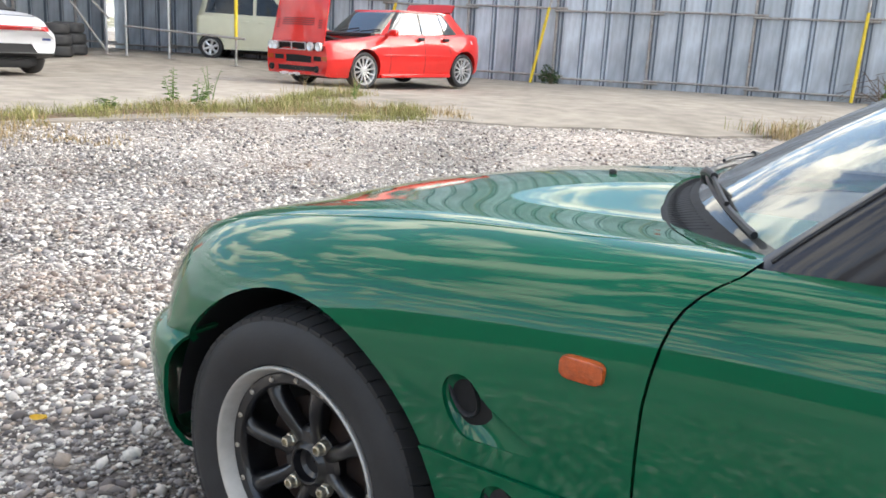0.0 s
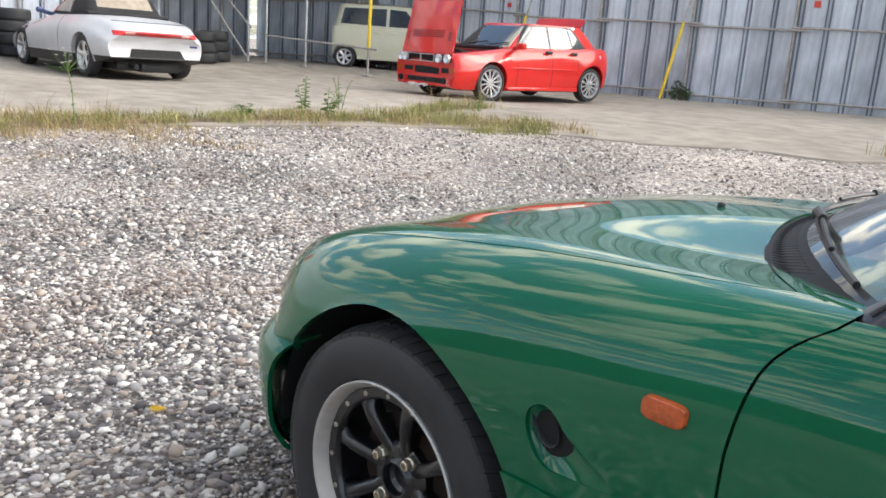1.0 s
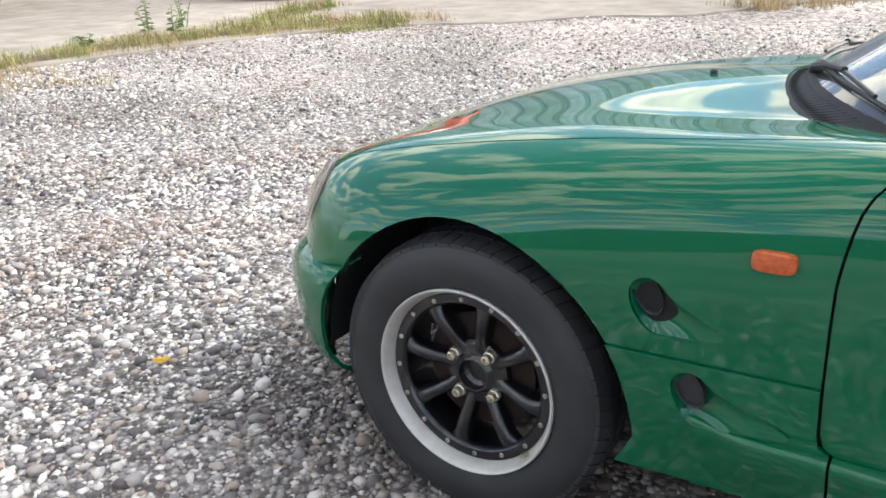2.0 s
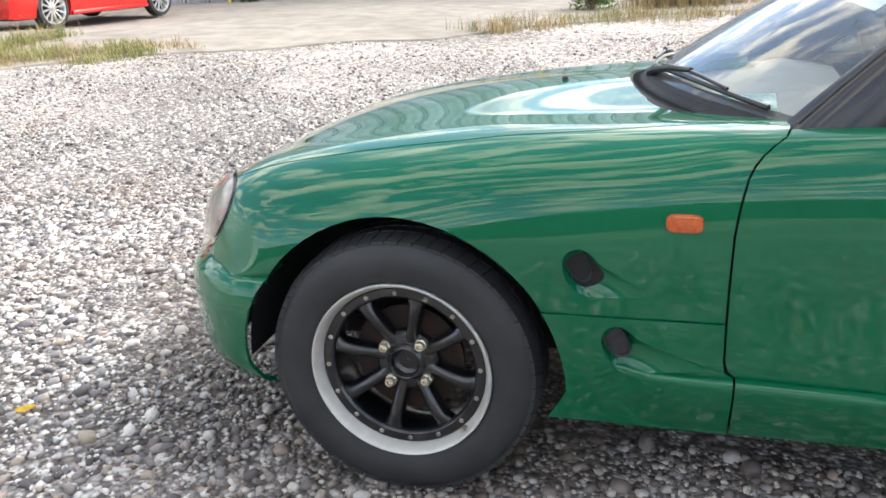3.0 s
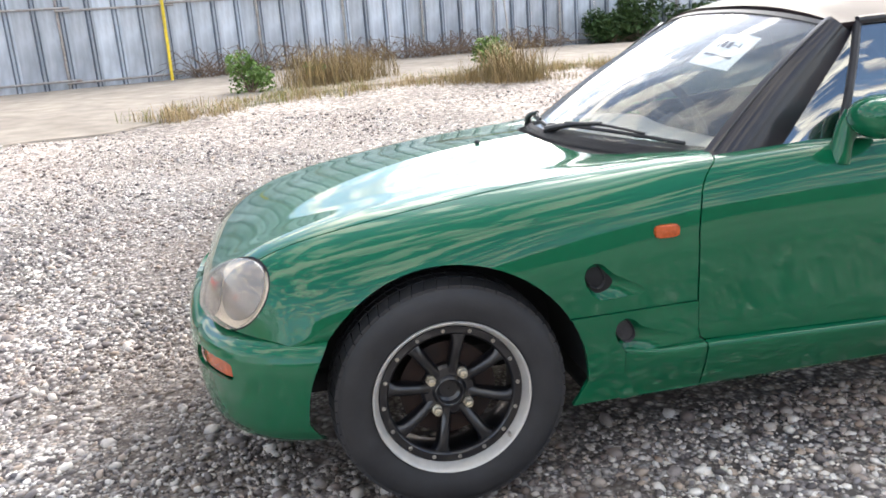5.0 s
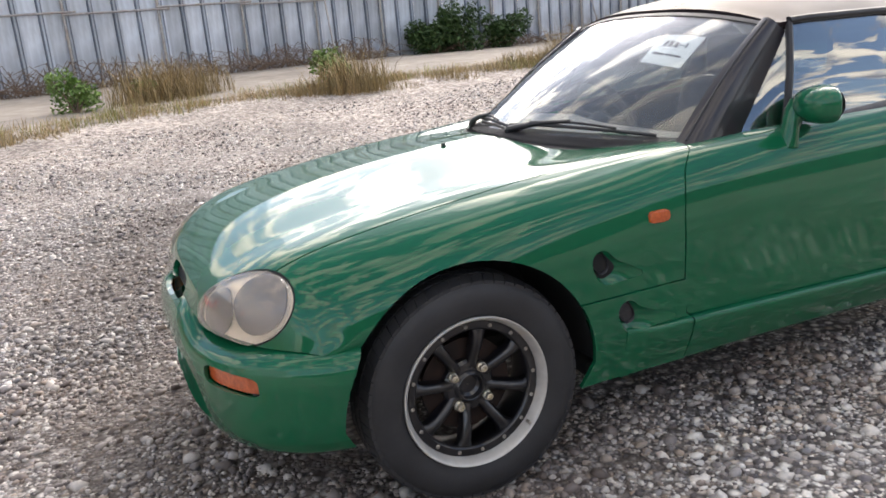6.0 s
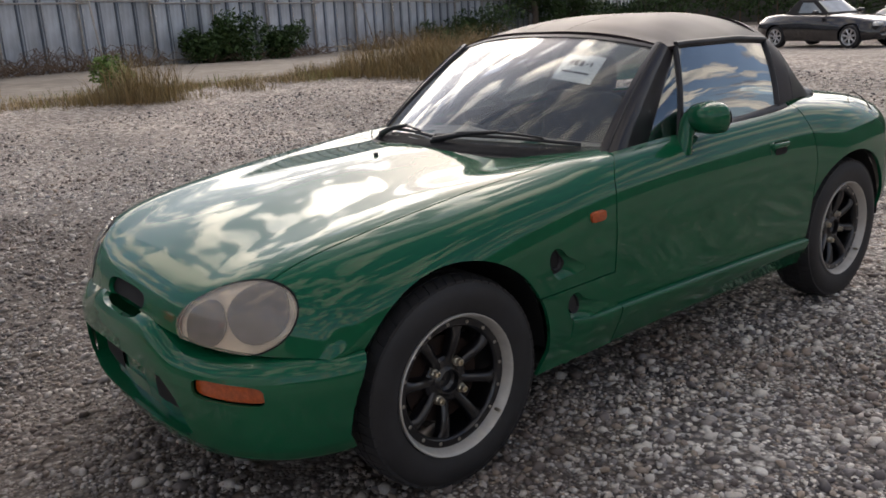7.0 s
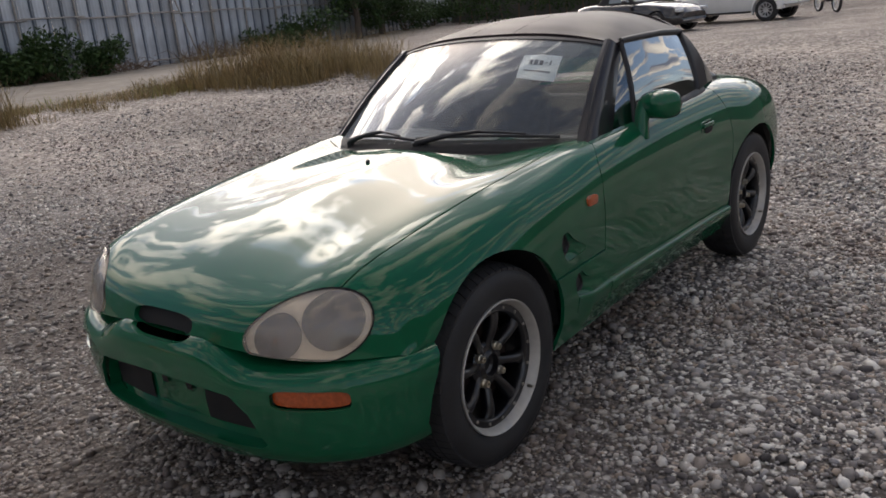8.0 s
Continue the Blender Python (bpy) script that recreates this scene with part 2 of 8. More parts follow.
def sheet(bm, rows):
    """Faces between rows of points; returns the vertices."""
    vs = [[bm.verts.new(p) for p in r] for r in rows]
    for r0, r1 in zip(vs, vs[1:]):
        for k in range(len(r0) - 1):
            bm.faces.new((r0[k], r0[k + 1], r1[k + 1], r1[k]))
    return vs


def slab(rows, thick):
    """A sheet of points with thickness along its normals, as a closed bmesh."""
    bm = bmesh.new()
    sheet(bm, rows)
    bmesh.ops.recalc_face_normals(bm, faces=bm.faces)
    bm.normal_update()
    bmesh.ops.solidify(bm, geom=bm.faces[:], thickness=thick)
    bmesh.ops.recalc_face_normals(bm, faces=bm.faces)
    return bm


def prism(outline, axis, lo, hi):
    """A closed prism over an outline of (a, b) points: axis 'y' takes (x, z), 'z' takes (x, y)."""
    bm = bmesh.new()

    def at(p, h):
        return {"y": (p[0], h, p[1]), "z": (p[0], p[1], h), "x": (h, p[0], p[1])}[axis]
    a = [bm.verts.new(at(p, lo)) for p in outline]
    b = [bm.verts.new(at(p, hi)) for p in outline]
    n = len(outline)
    bm.faces.new(a[::-1])
    bm.faces.new(b)
    for k in range(n):
        bm.faces.new((a[k], a[(k + 1) % n], b[(k + 1) % n], b[k]))
    bmesh.ops.recalc_face_normals(bm, faces=bm.faces)
    return bm


def mesh_of(bm, m=None):
    if m is not None:
        bmesh.ops.transform(bm, matrix=m, verts=bm.verts)
    me = bpy.data.meshes.new("tool")
    bm.to_mesh(me)
    bm.free()
    return me


def cut(me, tools, untangle=False):
    """A copy of a closed mesh after ('INTERSECT' or 'DIFFERENCE', mesh) steps."""
    ob = new("blank", me)
    obs = []
    for op, tool in tools:
        t = new("tool", tool)
        obs.append(t)
        md = ob.modifiers.new("cut", "BOOLEAN")
        md.operation, md.object, md.solver, md.use_self = op, t, "EXACT", untangle
    dg = bpy.context.evaluated_depsgraph_get()
    out = bpy.data.meshes.new_from_object(ob.evaluated_get(dg))
    for o in (ob, *obs):
        bpy.data.objects.remove(o)
    return out


def ease(a, b, x):
    t = np.clip((x - a) / (b - a), 0, 1)
    return t * t * (3 - 2 * t)


def curve(xs, ys):
    """A smooth curve through keys that does not overshoot."""
    xs, ys = np.array(xs, float), np.array(ys, float)
    h, d = np.diff(xs), np.diff(ys) / np.diff(xs)
    m = np.zeros(len(xs))
    for i in range(1, len(xs) - 1):
        if d[i - 1] * d[i] > 0:
            w1, w2 = 2 * h[i] + h[i - 1], h[i] + 2 * h[i - 1]
            m[i] = (w1 + w2) / (w1 / d[i - 1] + w2 / d[i])
    m[0], m[-1] = d[0], d[-1]

    def f(x):
        x = np.clip(x, xs[0], xs[-1])
        i = np.clip(np.searchsorted(xs, x, side="right") - 1, 0, len(xs) - 2)
        t = (x - xs[i]) / h[i]
        return ((2 * t**3 - 3 * t**2 + 1) * ys[i] + (t**3 - 2 * t**2 + t) * h[i] * m[i]
                + (-2 * t**3 + 3 * t**2) * ys[i + 1] + (t**3 - t**2) * h[i] * m[i + 1])
    return f


def oval(cx, cy, rx, ry, n=28, power=2.0, turn=0.0):
    """Points of a rounded outline."""
    out = []
    for k in range(n):
        a = 2 * math.pi * k / n
        c, s = math.cos(a), math.sin(a)
        x = rx * math.copysign(abs(c) ** (2 / power), c)
        y = ry * math.copysign(abs(s) ** (2 / power), s)
        out.append((cx + x * math.cos(turn) - y * math.sin(turn), cy + x * math.sin(turn) + y * math.cos(turn)))
    return out


# ---- the yard ----
def lift(x, y):
    """The yard's height: it rises gently away from the coupe."""
    r = np.hypot(x - 0.5, y)
    return 0.36 * ease(3.2, 13, r) * (1 - 0.8 * ease(8, 22, x)) + 0.16 * ease(9, 19, -x) \
        - 0.135 * np.exp(-((x + 9.6) / 3.5) ** 2 - ((y - 10.4) / 2.6) ** 2) - 0.20 * ease(10, 20, x) * (1 - ease(11, 18, y)) - 0.18 * np.exp(-((x + 13.6) / 3.5) ** 2 - ((y - 4.3) / 3.0) ** 2) \
        - 0.12 * np.exp(-((x - 11.0) / 5.0) ** 2 - ((y - 20.0) / 4.0) ** 2)


def rock_color(nt, src):
    """Pebble colours from a random value."""
    r = nt.nodes.new("ShaderNodeValToRGB")
    r.color_ramp.interpolation = "LINEAR"
    e = r.color_ramp.elements
    e[0].position, e[0].color = 0.0, (0.055, 0.049, 0.050, 1)
    e[1].position, e[1].color = 1.0, (0.88, 0.84, 0.78, 1)
    for p, c in ((0.18, (0.135, 0.120, 0.122)), (0.36, (0.29, 0.262, 0.250)), (0.48, (0.44, 0.350, 0.275)), (0.56, (0.54, 0.495, 0.455)), (0.65, (0.24, 0.232, 0.242)), (0.73, (0.75, 0.70, 0.64))):
        k = e.new(p)
        k.color = (*c, 1)
    nt.links.new(src, r.inputs[0])
    return r.outputs[0]


def soil_shade_patches(nt):
    """Brown soil and painted ground shade round the coupe's nose, far side and front wheel."""
    geo = nt.nodes.new("ShaderNodeNewGeometry")
    n = nt.nodes.new("ShaderNodeTexNoise")
    n.inputs["Scale"].default_value, n.inputs["Detail"].default_value = 2.2, 6
    nt.links.new(geo.outputs["Position"], n.inputs["Vector"])
    fac = None
    for c, r in (((-0.1, 1.5, 0), (1.15, 2.6, 9)), ((-0.62, 0.2, 0), (0.50, 0.75, 9))):
        d = nt.nodes.new("ShaderNodeVectorMath")
        d.operation = "SUBTRACT"
        d.inputs[1].default_value = c
        nt.links.new(geo.outputs["Position"], d.inputs[0])
        q = nt.nodes.new("ShaderNodeVectorMath")
        q.operation = "DIVIDE"
        q.inputs[1].default_value = r
        nt.links.new(d.outputs[0], q.inputs[0])
        l = nt.nodes.new("ShaderNodeVectorMath")
        l.operation = "LENGTH"
        nt.links.new(q.outputs[0], l.inputs[0])
        w = nt.nodes.new("ShaderNodeMath")
        w.operation = "MULTIPLY_ADD"
        w.inputs[1].default_value = 1.3
        nt.links.new(n.outputs[0], w.inputs[0])
        nt.links.new(l.outputs["Value"], w.inputs[2])
        mr = nt.nodes.new("ShaderNodeMapRange")
        mr.inputs["From Min"].default_value, mr.inputs["From Max"].default_value = 1.30, 1.85
        mr.inputs["To Min"].default_value, mr.inputs["To Max"].default_value = 1.0, 0.0
        nt.links.new(w.outputs[0], mr.inputs["Value"])
        if fac is None:
            fac = mr.outputs[0]
        else:
            mx = nt.nodes.new("ShaderNodeMath")
            mx.operation = "MAXIMUM"
            nt.links.new(fac, mx.inputs[0])
            nt.links.new(mr.outputs[0], mx.inputs[1])
            fac = mx.outputs[0]
    return fac


def soil_shaded(nt, color, amount):
    """Colour with brown soil over it, dark enough to hold the ground's shade too."""
    k = nt.nodes.new("ShaderNodeMath")
    k.operation = "MULTIPLY"
    k.inputs[1].default_value = amount
    nt.links.new(soil_shade_patches(nt), k.inputs[0])
    m = nt.nodes.new("ShaderNodeMixRGB")
    m.inputs[2].default_value = (0.075, 0.056, 0.043, 1)
    nt.links.new(k.outputs[0], m.inputs[0])
    nt.links.new(color, m.inputs[1])
    return m.outputs[0]


def gravel_material():
    """Packed gravel: pebbles of two sizes as cells with joints and relief."""
    m = bpy.data.materials.new("gravel")
    m.use_nodes = True
    nt = m.node_tree
    b = nt.nodes["Principled BSDF"]
    b.inputs["Roughness"].default_value = 0.85
    b.inputs["Specular IOR Level"].default_value = 0.3
    co = nt.nodes.new("ShaderNodeTexCoord")
    cols, hts = [], []
    for sc in (38.0, 74.0):
        v = nt.nodes.new("ShaderNodeTexVoronoi")
        v.inputs["Scale"].default_value = sc
        nt.links.new(co.outputs["Object"], v.inputs["Vector"])
        sep = nt.nodes.new("ShaderNodeSeparateColor")
        nt.links.new(v.outputs["Color"], sep.inputs[0])
        c = rock_color(nt, sep.outputs[0])
        inv = nt.nodes.new("ShaderNodeMapRange")
        inv.inputs["From Min"].default_value, inv.inputs["From Max"].default_value = 0.25, 0.75
        inv.inputs["To Min"].default_value, inv.inputs["To Max"].default_value = 1.0, 0.0
        nt.links.new(v.outputs["Distance"], inv.inputs["Value"])
        cols.append(c)
        hts.append(inv.outputs[0])
    n = nt.nodes.new("ShaderNodeTexNoise")
    n.inputs["Scale"].default_value = 5
    n.inputs["Detail"].default_value = 5
    nt.links.new(co.outputs["Object"], n.inputs["Vector"])
    st = nt.nodes.new("ShaderNodeMapRange")
    st.inputs["From Min"].default_value, st.inputs["From Max"].default_value = 0.42, 0.58
    nt.links.new(n.outputs[0], st.inputs["Value"])
    mx = nt.nodes.new("ShaderNodeMixRGB")
    nt.links.new(st.outputs[0], mx.inputs[0])
    nt.links.new(cols[0], mx.inputs[1])
    nt.links.new(cols[1], mx.inputs[2])
    mh = nt.nodes.new("ShaderNodeMixRGB")
    nt.links.new(st.outputs[0], mh.inputs[0])
    nt.links.new(hts[0], mh.inputs[1])
    nt.links.new(hts[1], mh.inputs[2])
    # joints filled with dark grit, then wide dirty and pale patches
    dk = nt.nodes.new("ShaderNodeMixRGB")
    dk.inputs[1].default_value = (0.075, 0.066, 0.060, 1)
    nt.links.new(mh.outputs[0], dk.inputs[0])
    nt.links.new(mx.outputs[0], dk.inputs[2])
    big = nt.nodes.new("ShaderNodeTexNoise")
    big.inputs["Scale"].default_value = 0.55
    big.inputs["Detail"].default_value = 4
    nt.links.new(co.outputs["Object"], big.inputs["Vector"])
    br = nt.nodes.new("ShaderNodeMapRange")
    br.inputs["From Min"].default_value, br.inputs["From Max"].default_value = 0.35, 0.65
    br.inputs["To Min"].default_value, br.inputs["To Max"].default_value = 0.80, 1.25
    nt.links.new(big.outputs[0], br.inputs["Value"])
    # beyond the stony middle the gravel is trodden into pale dust
    sep2 = nt.nodes.new("ShaderNodeSeparateXYZ")
    nt.links.new(co.outputs["Object"], sep2.inputs[0])
    dist = nt.nodes.new("ShaderNodeVectorMath")
    dist.operation = "DISTANCE"
    dist.inputs[1].default_value = (-1.0, -0.5, 0)
    nt.links.new(co.outputs["Object"], dist.inputs[0])
    wob = nt.nodes.new("ShaderNodeMath")
    wob.operation = "MULTIPLY_ADD"
    wob.inputs[1].default_value = 5.0
    nt.links.new(big.outputs[0], wob.inputs[0])
    nt.links.new(dist.outputs["Value"], wob.inputs[2])
    dr = nt.nodes.new("ShaderNodeMapRange")
    dr.inputs["From Min"].default_value, dr.inputs["From Max"].default_value = 6.5, 11.0
    dr.inputs["To Max"].default_value = 0.55
    nt.links.new(wob.outputs[0], dr.inputs["Value"])
    dust = nt.nodes.new("ShaderNodeMixRGB")
    # coarse pale and dark chips show in the dust
    chip = nt.nodes.new("ShaderNodeTexVoronoi")
    chip.inputs["Scale"].default_value = 27.0
    nt.links.new(co.outputs["Object"], chip.inputs["Vector"])
    cs = nt.nodes.new("ShaderNodeSeparateColor")
    nt.links.new(chip.outputs["Color"], cs.inputs[0])
    cr = nt.nodes.new("ShaderNodeValToRGB")
    cr.color_ramp.elements[0].position, cr.color_ramp.elements[0].color = 0.12, (0.12, 0.10, 0.088, 1)
    cr.color_ramp.elements[1].position, cr.color_ramp.elements[1].color = 0.95, (0.85, 0.77, 0.68, 1)
    mid = cr.color_ramp.elements.new(0.5)
    mid.color = (0.37, 0.295, 0.24, 1)
    nt.links.new(cs.outputs[0], cr.inputs[0])
    nt.links.new(cr.outputs[0], dust.inputs[2])
    nt.links.new(dr.outputs[0], dust.inputs[0])
    nt.links.new(dk.outputs[0], dust.inputs[1])
    vm = nt.nodes.new("ShaderNodeVectorMath")
    vm.operation = "SCALE"
    nt.links.new(dust.outputs[0], vm.inputs[0])
    nt.links.new(br.outputs[0], vm.inputs["Scale"])
    nt.links.new(soil_shaded(nt, vm.outputs[0], 0.6), b.inputs["Base Color"])
    bp = nt.nodes.new("ShaderNodeBump")
    bp.inputs["Strength"].default_value, bp.inputs["Distance"].default_value = 0.8, 0.008
    relief = nt.nodes.new("ShaderNodeMath")
    relief.operation = "MULTIPLY_ADD"
    relief.inputs[1].default_value, relief.inputs[2].default_value = -0.9, 0.8
    nt.links.new(dr.outputs[0], relief.inputs[0])
    nt.links.new(relief.outputs[0], bp.inputs["Strength"])
    nt.links.new(mh.outputs[0], bp.inputs["Height"])
    nt.links.new(bp.outputs[0], b.inputs["Normal"])
    return m


GRAVEL = gravel_material()
CONCRETE = mat("old_concrete", (0.37, 0.328, 0.278), 0.85, second=(0.265, 0.232, 0.194), scale=0.55, fine=(3.2, 0.22), bump=0.5, bscale=14, spec=0.3)


def spread(n, reach, near):
    """Coordinates that lie close in the middle and wide outside."""
    u = np.linspace(-1, 1, n)
    return near * u + (reach - near) * np.sign(u) * np.abs(u) ** 5


def ground_sheet():
    xs, ys = spread(151, 900, 26), spread(151, 900, 26)
    X, Y = np.meshgrid(xs, ys)
    Z = lift(X, Y) * (np.hypot(X, Y) < 600)
    rough = [noise.noise(Vector((x * 1.3, y * 1.3, 0.0))) * 0.012 if abs(x) < 30 and abs(y) < 30 else 0 for x, y in zip(X.ravel(), Y.ravel())]
    Z = Z.ravel() + np.array(rough)
    n = len(xs)
    vs = list(zip(X.ravel().tolist(), Y.ravel().tolist(), Z.tolist()))
    fs = [(j * n + i, j * n + i + 1, (j + 1) * n + i + 1, (j + 1) * n + i) for j in range(n - 1) for i in range(n - 1)]
    me = bpy.data.meshes.new("ground")
    me.from_pydata(vs, [], fs)
    return tagged(link_mesh("ground", me, GRAVEL, None, "", 60), "grey and white gravel yard with pale dusty patches", "ground", kind="structure")


ground = ground_sheet()
FA, FB = Vector((-20.5, 11.9)), Vector((58.0, 35.2))     # the long fence
LA, LB = Vector((-13.6, -7.0)), Vector((-20.5, 11.9))    # the fence on the short side


def edge_y(x):
    """Where the concrete begins, looking towards the long fence."""
    return float(np.interp(x, (-7.3, -6.8, -6.3, -5.5, -4.5, -3.6, -2.4, -1.4, 0.0, 1.5, 4.5, 8, 12, 16, 24, 34),
                           (-7.5, 1.5, 4.2, 5.8, 6.5, 7.2, 7.8, 8.8, 10.0, 10.7, 10.7, 10.9, 12.0, 14.5, 20.0, 26)))


def concrete_yard():
    """A worn slab with a ragged edge."""
    bm = bmesh.new()
    rows = []
    xs = np.linspace(-20.4, 33, 260)
    for x in xs:
        y0 = edge_y(x) if x > -7.2 else float(np.interp(x, (-20.4, -14.0, -7.2), (11.0, -7.0, -7.5)))
        y0 += 0.22 * noise.noise(Vector((x * 1.1, 3.0, 0))) + 0.10 * noise.noise(Vector((x * 4.1, 7.0, 0)))
        y1 = max(FA.y + (x - FA.x) * (FB.y - FA.y) / (FB.x - FA.x), y0 + 0.05)
        r = []
        for k in range(41):
            u = (k / 40) ** 1.5
            y = y0 + u * (y1 - y0)
            z = float(lift(x, y)) + 0.008 + 0.004 * noise.noise(Vector((x * 0.8, y * 0.8, 4))) + 0.012
            r.append((x, y, z))
        rows.append([(x, y0 - 0.03, float(lift(x, y0)) - 0.05)] + r)
    sheet(bm, rows)
    bmesh.ops.recalc_face_normals(bm, faces=bm.faces)
    return tagged(part("pavement", bm, CONCRETE, None, "", 50), "worn pale concrete slab with a ragged edge", "pavement", kind="structure")


pavement = concrete_yard()

# ---- sheet metal fence ----
STEEL = mat("fence_steel", (0.62, 0.66, 0.72), 0.42, 0.25, second=(0.36, 0.395, 0.455), scale=1.9, fine=(9, 0.16), bump=0.15, bscale=5, obj=0.20, stretch=(1, 1, 0.28), roughvar=0.12)
# duller joint steel, with the shadow of the ribs in its colour
JOINT_SHADE = mat("fence_joint_shade", (0.17, 0.20, 0.25), 0.5, 0.3, second=(0.10, 0.115, 0.14), scale=2.5, obj=0.2, stretch=(1, 1, 0.3))
PIPE = mat("scaffold_pipe", (0.46, 0.45, 0.44), 0.45, 0.5, second=(0.30, 0.26, 0.23), scale=12)
YELLOW = mat("yellow_paint", (0.72, 0.52, 0.02), 0.5, var=0.2, scale=14)
REDP = mat("red_panel", (0.55, 0.05, 0.03), 0.5, var=0.15, scale=5)
PITCH, FENCE_H = 0.52, 4.6


def fence_panel_mesh():
    """A pressed sheet: a flat pan and a standing rib with two folds."""
    prof = [(0.0, 0.0), (0.360, 0.0), (0.374, -0.045), (0.390, -0.045), (0.395, -0.012), (0.435, -0.012), (0.440, -0.045), (0.456, -0.045), (0.470, 0.0), (PITCH, 0.0)]
    bm = bmesh.new()
    sheet(bm, [[(x, y, z) for x, y in prof] for z in (-0.10, 1.2, 2.4, FENCE_H)])
    bmesh.ops.recalc_face_normals(bm, faces=bm.faces)
    bmesh.ops.solidify(bm, geom=bm.faces[:], thickness=0.003)
    me = bpy.data.meshes.new("panel")
    bm.to_mesh(me)
    bm.free()
    me.materials.append(STEEL)
    me.materials.append(JOINT_SHADE)
    # rib folds get the darker joint colour that includes their shadow
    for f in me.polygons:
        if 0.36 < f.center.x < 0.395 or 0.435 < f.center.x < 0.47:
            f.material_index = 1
    return me


PANEL = fence_panel_mesh()


def fence(name, a, b, label, rail_gaps):
    length = (b - a).length
    ang = math.degrees(math.atan2(b.y - a.y, b.x - a.x))
    root = thing(name, pose(a.x, a.y, 0, 0, 0, ang), label, "fence", kind="structure")
    d = (b - a).normalized()
    n = int(length / PITCH)
    for k in range(n):
        p = a + d * (k * PITCH)
        o = new("panel", PANEL)
        o.parent = root
        o.location = (k * PITCH + 0.085, 0.004 * (k % 2), float(lift(p.x, p.y)) + 0.01 * math.sin(k * 1.7))
    k = 0
    while k * PITCH * 4 < length:
        p = a + d * (k * PITCH * 4)
        z = float(lift(p.x, p.y))
        bm = bmesh.new()
        tube(bm, [(k * PITCH * 4 + 1.98, -0.075, z - 0.02), (k * PITCH * 4 + 1.98, -0.075, z + FENCE_H)], 0.03, 10)
        part("post", bm, PIPE, root, "weathered grey scaffold pipe post")
        x0, x1 = k * PITCH * 4 - 0.15, min((k + 1) * PITCH * 4 + 0.15, length)
        q = a + d * min(x1, length)
        for h in (0.14, 1.60, 3.15, 4.45):
            dz = 0.05 * (k % 2)
            bm = bmesh.new()
            tube(bm, [(x0, -0.13, z + h + dz), (x1, -0.13, float(lift(q.x, q.y)) + h + dz)], 0.0245, 8)
            part("rail", bm, PIPE, root)
        k += 1
    return root


def plain_wall(name, a, b, h, label):
    """A plain sheet wall at the yard's edge."""
    a, b = Vector(a), Vector(b)
    L = (b - a).length
    bm = bmesh.new()
    n = int(L / 0.5)
    sheet(bm, [[(k * L / n, 0.03 * (k % 2), z) for k in range(n + 1)] for z in (-0.1, h * 0.5, h)])
    bmesh.ops.solidify(bm, geom=bm.faces[:], thickness=0.1)
    o = part(name, bm, WALLM, None, "", 30)
    o.matrix_world = pose(a.x, a.y, 0, 0, 0, math.degrees(math.atan2(b.y - a.y, b.x - a.x)))
    return tagged(o, label, "wall", kind="structure")


WALLM = mat("weathered_wall", (0.13, 0.125, 0.115), 0.8, second=(0.085, 0.085, 0.08), scale=0.8, bump=0.3, bscale=12)
# added unseen wall: blocks low sky so the coupe's flank reflects dark
plain_wall("added_dark_wall", (-18.0, -11.0), (36.0, -11.0), 2.6, "added dark sheet wall, out of view, that darkens the coupe's side reflections")
plain_wall("wall_east", (37.0, 27.5), (42.0, -28.0), 5.5, "dark weathered sheet wall behind parked cars")
fence_long = fence("fence_long", FA, FB, "ribbed grey sheet steel fence on scaffold pipes", 4)
fence_short = fence("fence_short", LA, LB, "ribbed grey sheet steel fence in shade", 4)


# ---- the green coupe ----
CY = 0.025
coupe = thing("sports_coupe", pose(0, CY, 0), "small green two-seat coupe with black roof parked on gravel", "car")
# stations along the body, then half widths and heights of each line of the section
ST = (-0.585, -0.565, -0.50, -0.35, -0.10, 0.15, 0.45, 0.63, 1.0, 1.5, 1.80, 2.06, 2.40, 2.60, 2.69)
BOW = curve((-0.60, -0.585, -0.45, 0.0, 0.25, 2.0, 2.45, 2.69), (0.255, 0.255, 0.232, 0.07, 0.0, 0.0, -0.06, -0.20))
HW = {
    "sill": curve(ST, (0.640, 0.645, 0.650, 0.655, 0.655, 0.655, 0.640, 0.635, 0.630, 0.630, 0.635, 0.640, 0.63, 0.60, 0.55)),
    "skirt": curve(ST, (0.655, 0.660, 0.665, 0.672, 0.680, 0.680, 0.672, 0.668, 0.664, 0.662, 0.668, 0.685, 0.67, 0.63, 0.57)),
    "waist": curve(ST, (0.660, 0.668, 0.676, 0.688, 0.694, 0.690, 0.682, 0.676, 0.670, 0.668, 0.678, 0.700, 0.685, 0.64, 0.57)),
    "flank": curve(ST, (0.655, 0.655, 0.660, 0.672, 0.684, 0.687, 0.684, 0.680, 0.674, 0.672, 0.680, 0.700, 0.685, 0.63, 0.56)),
    "brow": curve(ST, (0.635, 0.628, 0.620, 0.622, 0.635, 0.646, 0.655, 0.658, 0.655, 0.652, 0.655, 0.665, 0.65, 0.60, 0.54)),
    "crest": curve(ST, (0.540, 0.535, 0.525, 0.520, 0.530, 0.545, 0.575, 0.600, 0.610, 0.605, 0.600, 0.590, 0.57, 0.53, 0.48)),
    "dish": curve(ST, (0.280, 0.285, 0.290, 0.300, 0.315, 0.330, 0.350, 0.360, 0.36, 0.36, 0.36, 0.36, 0.34, 0.32, 0.29)),
}
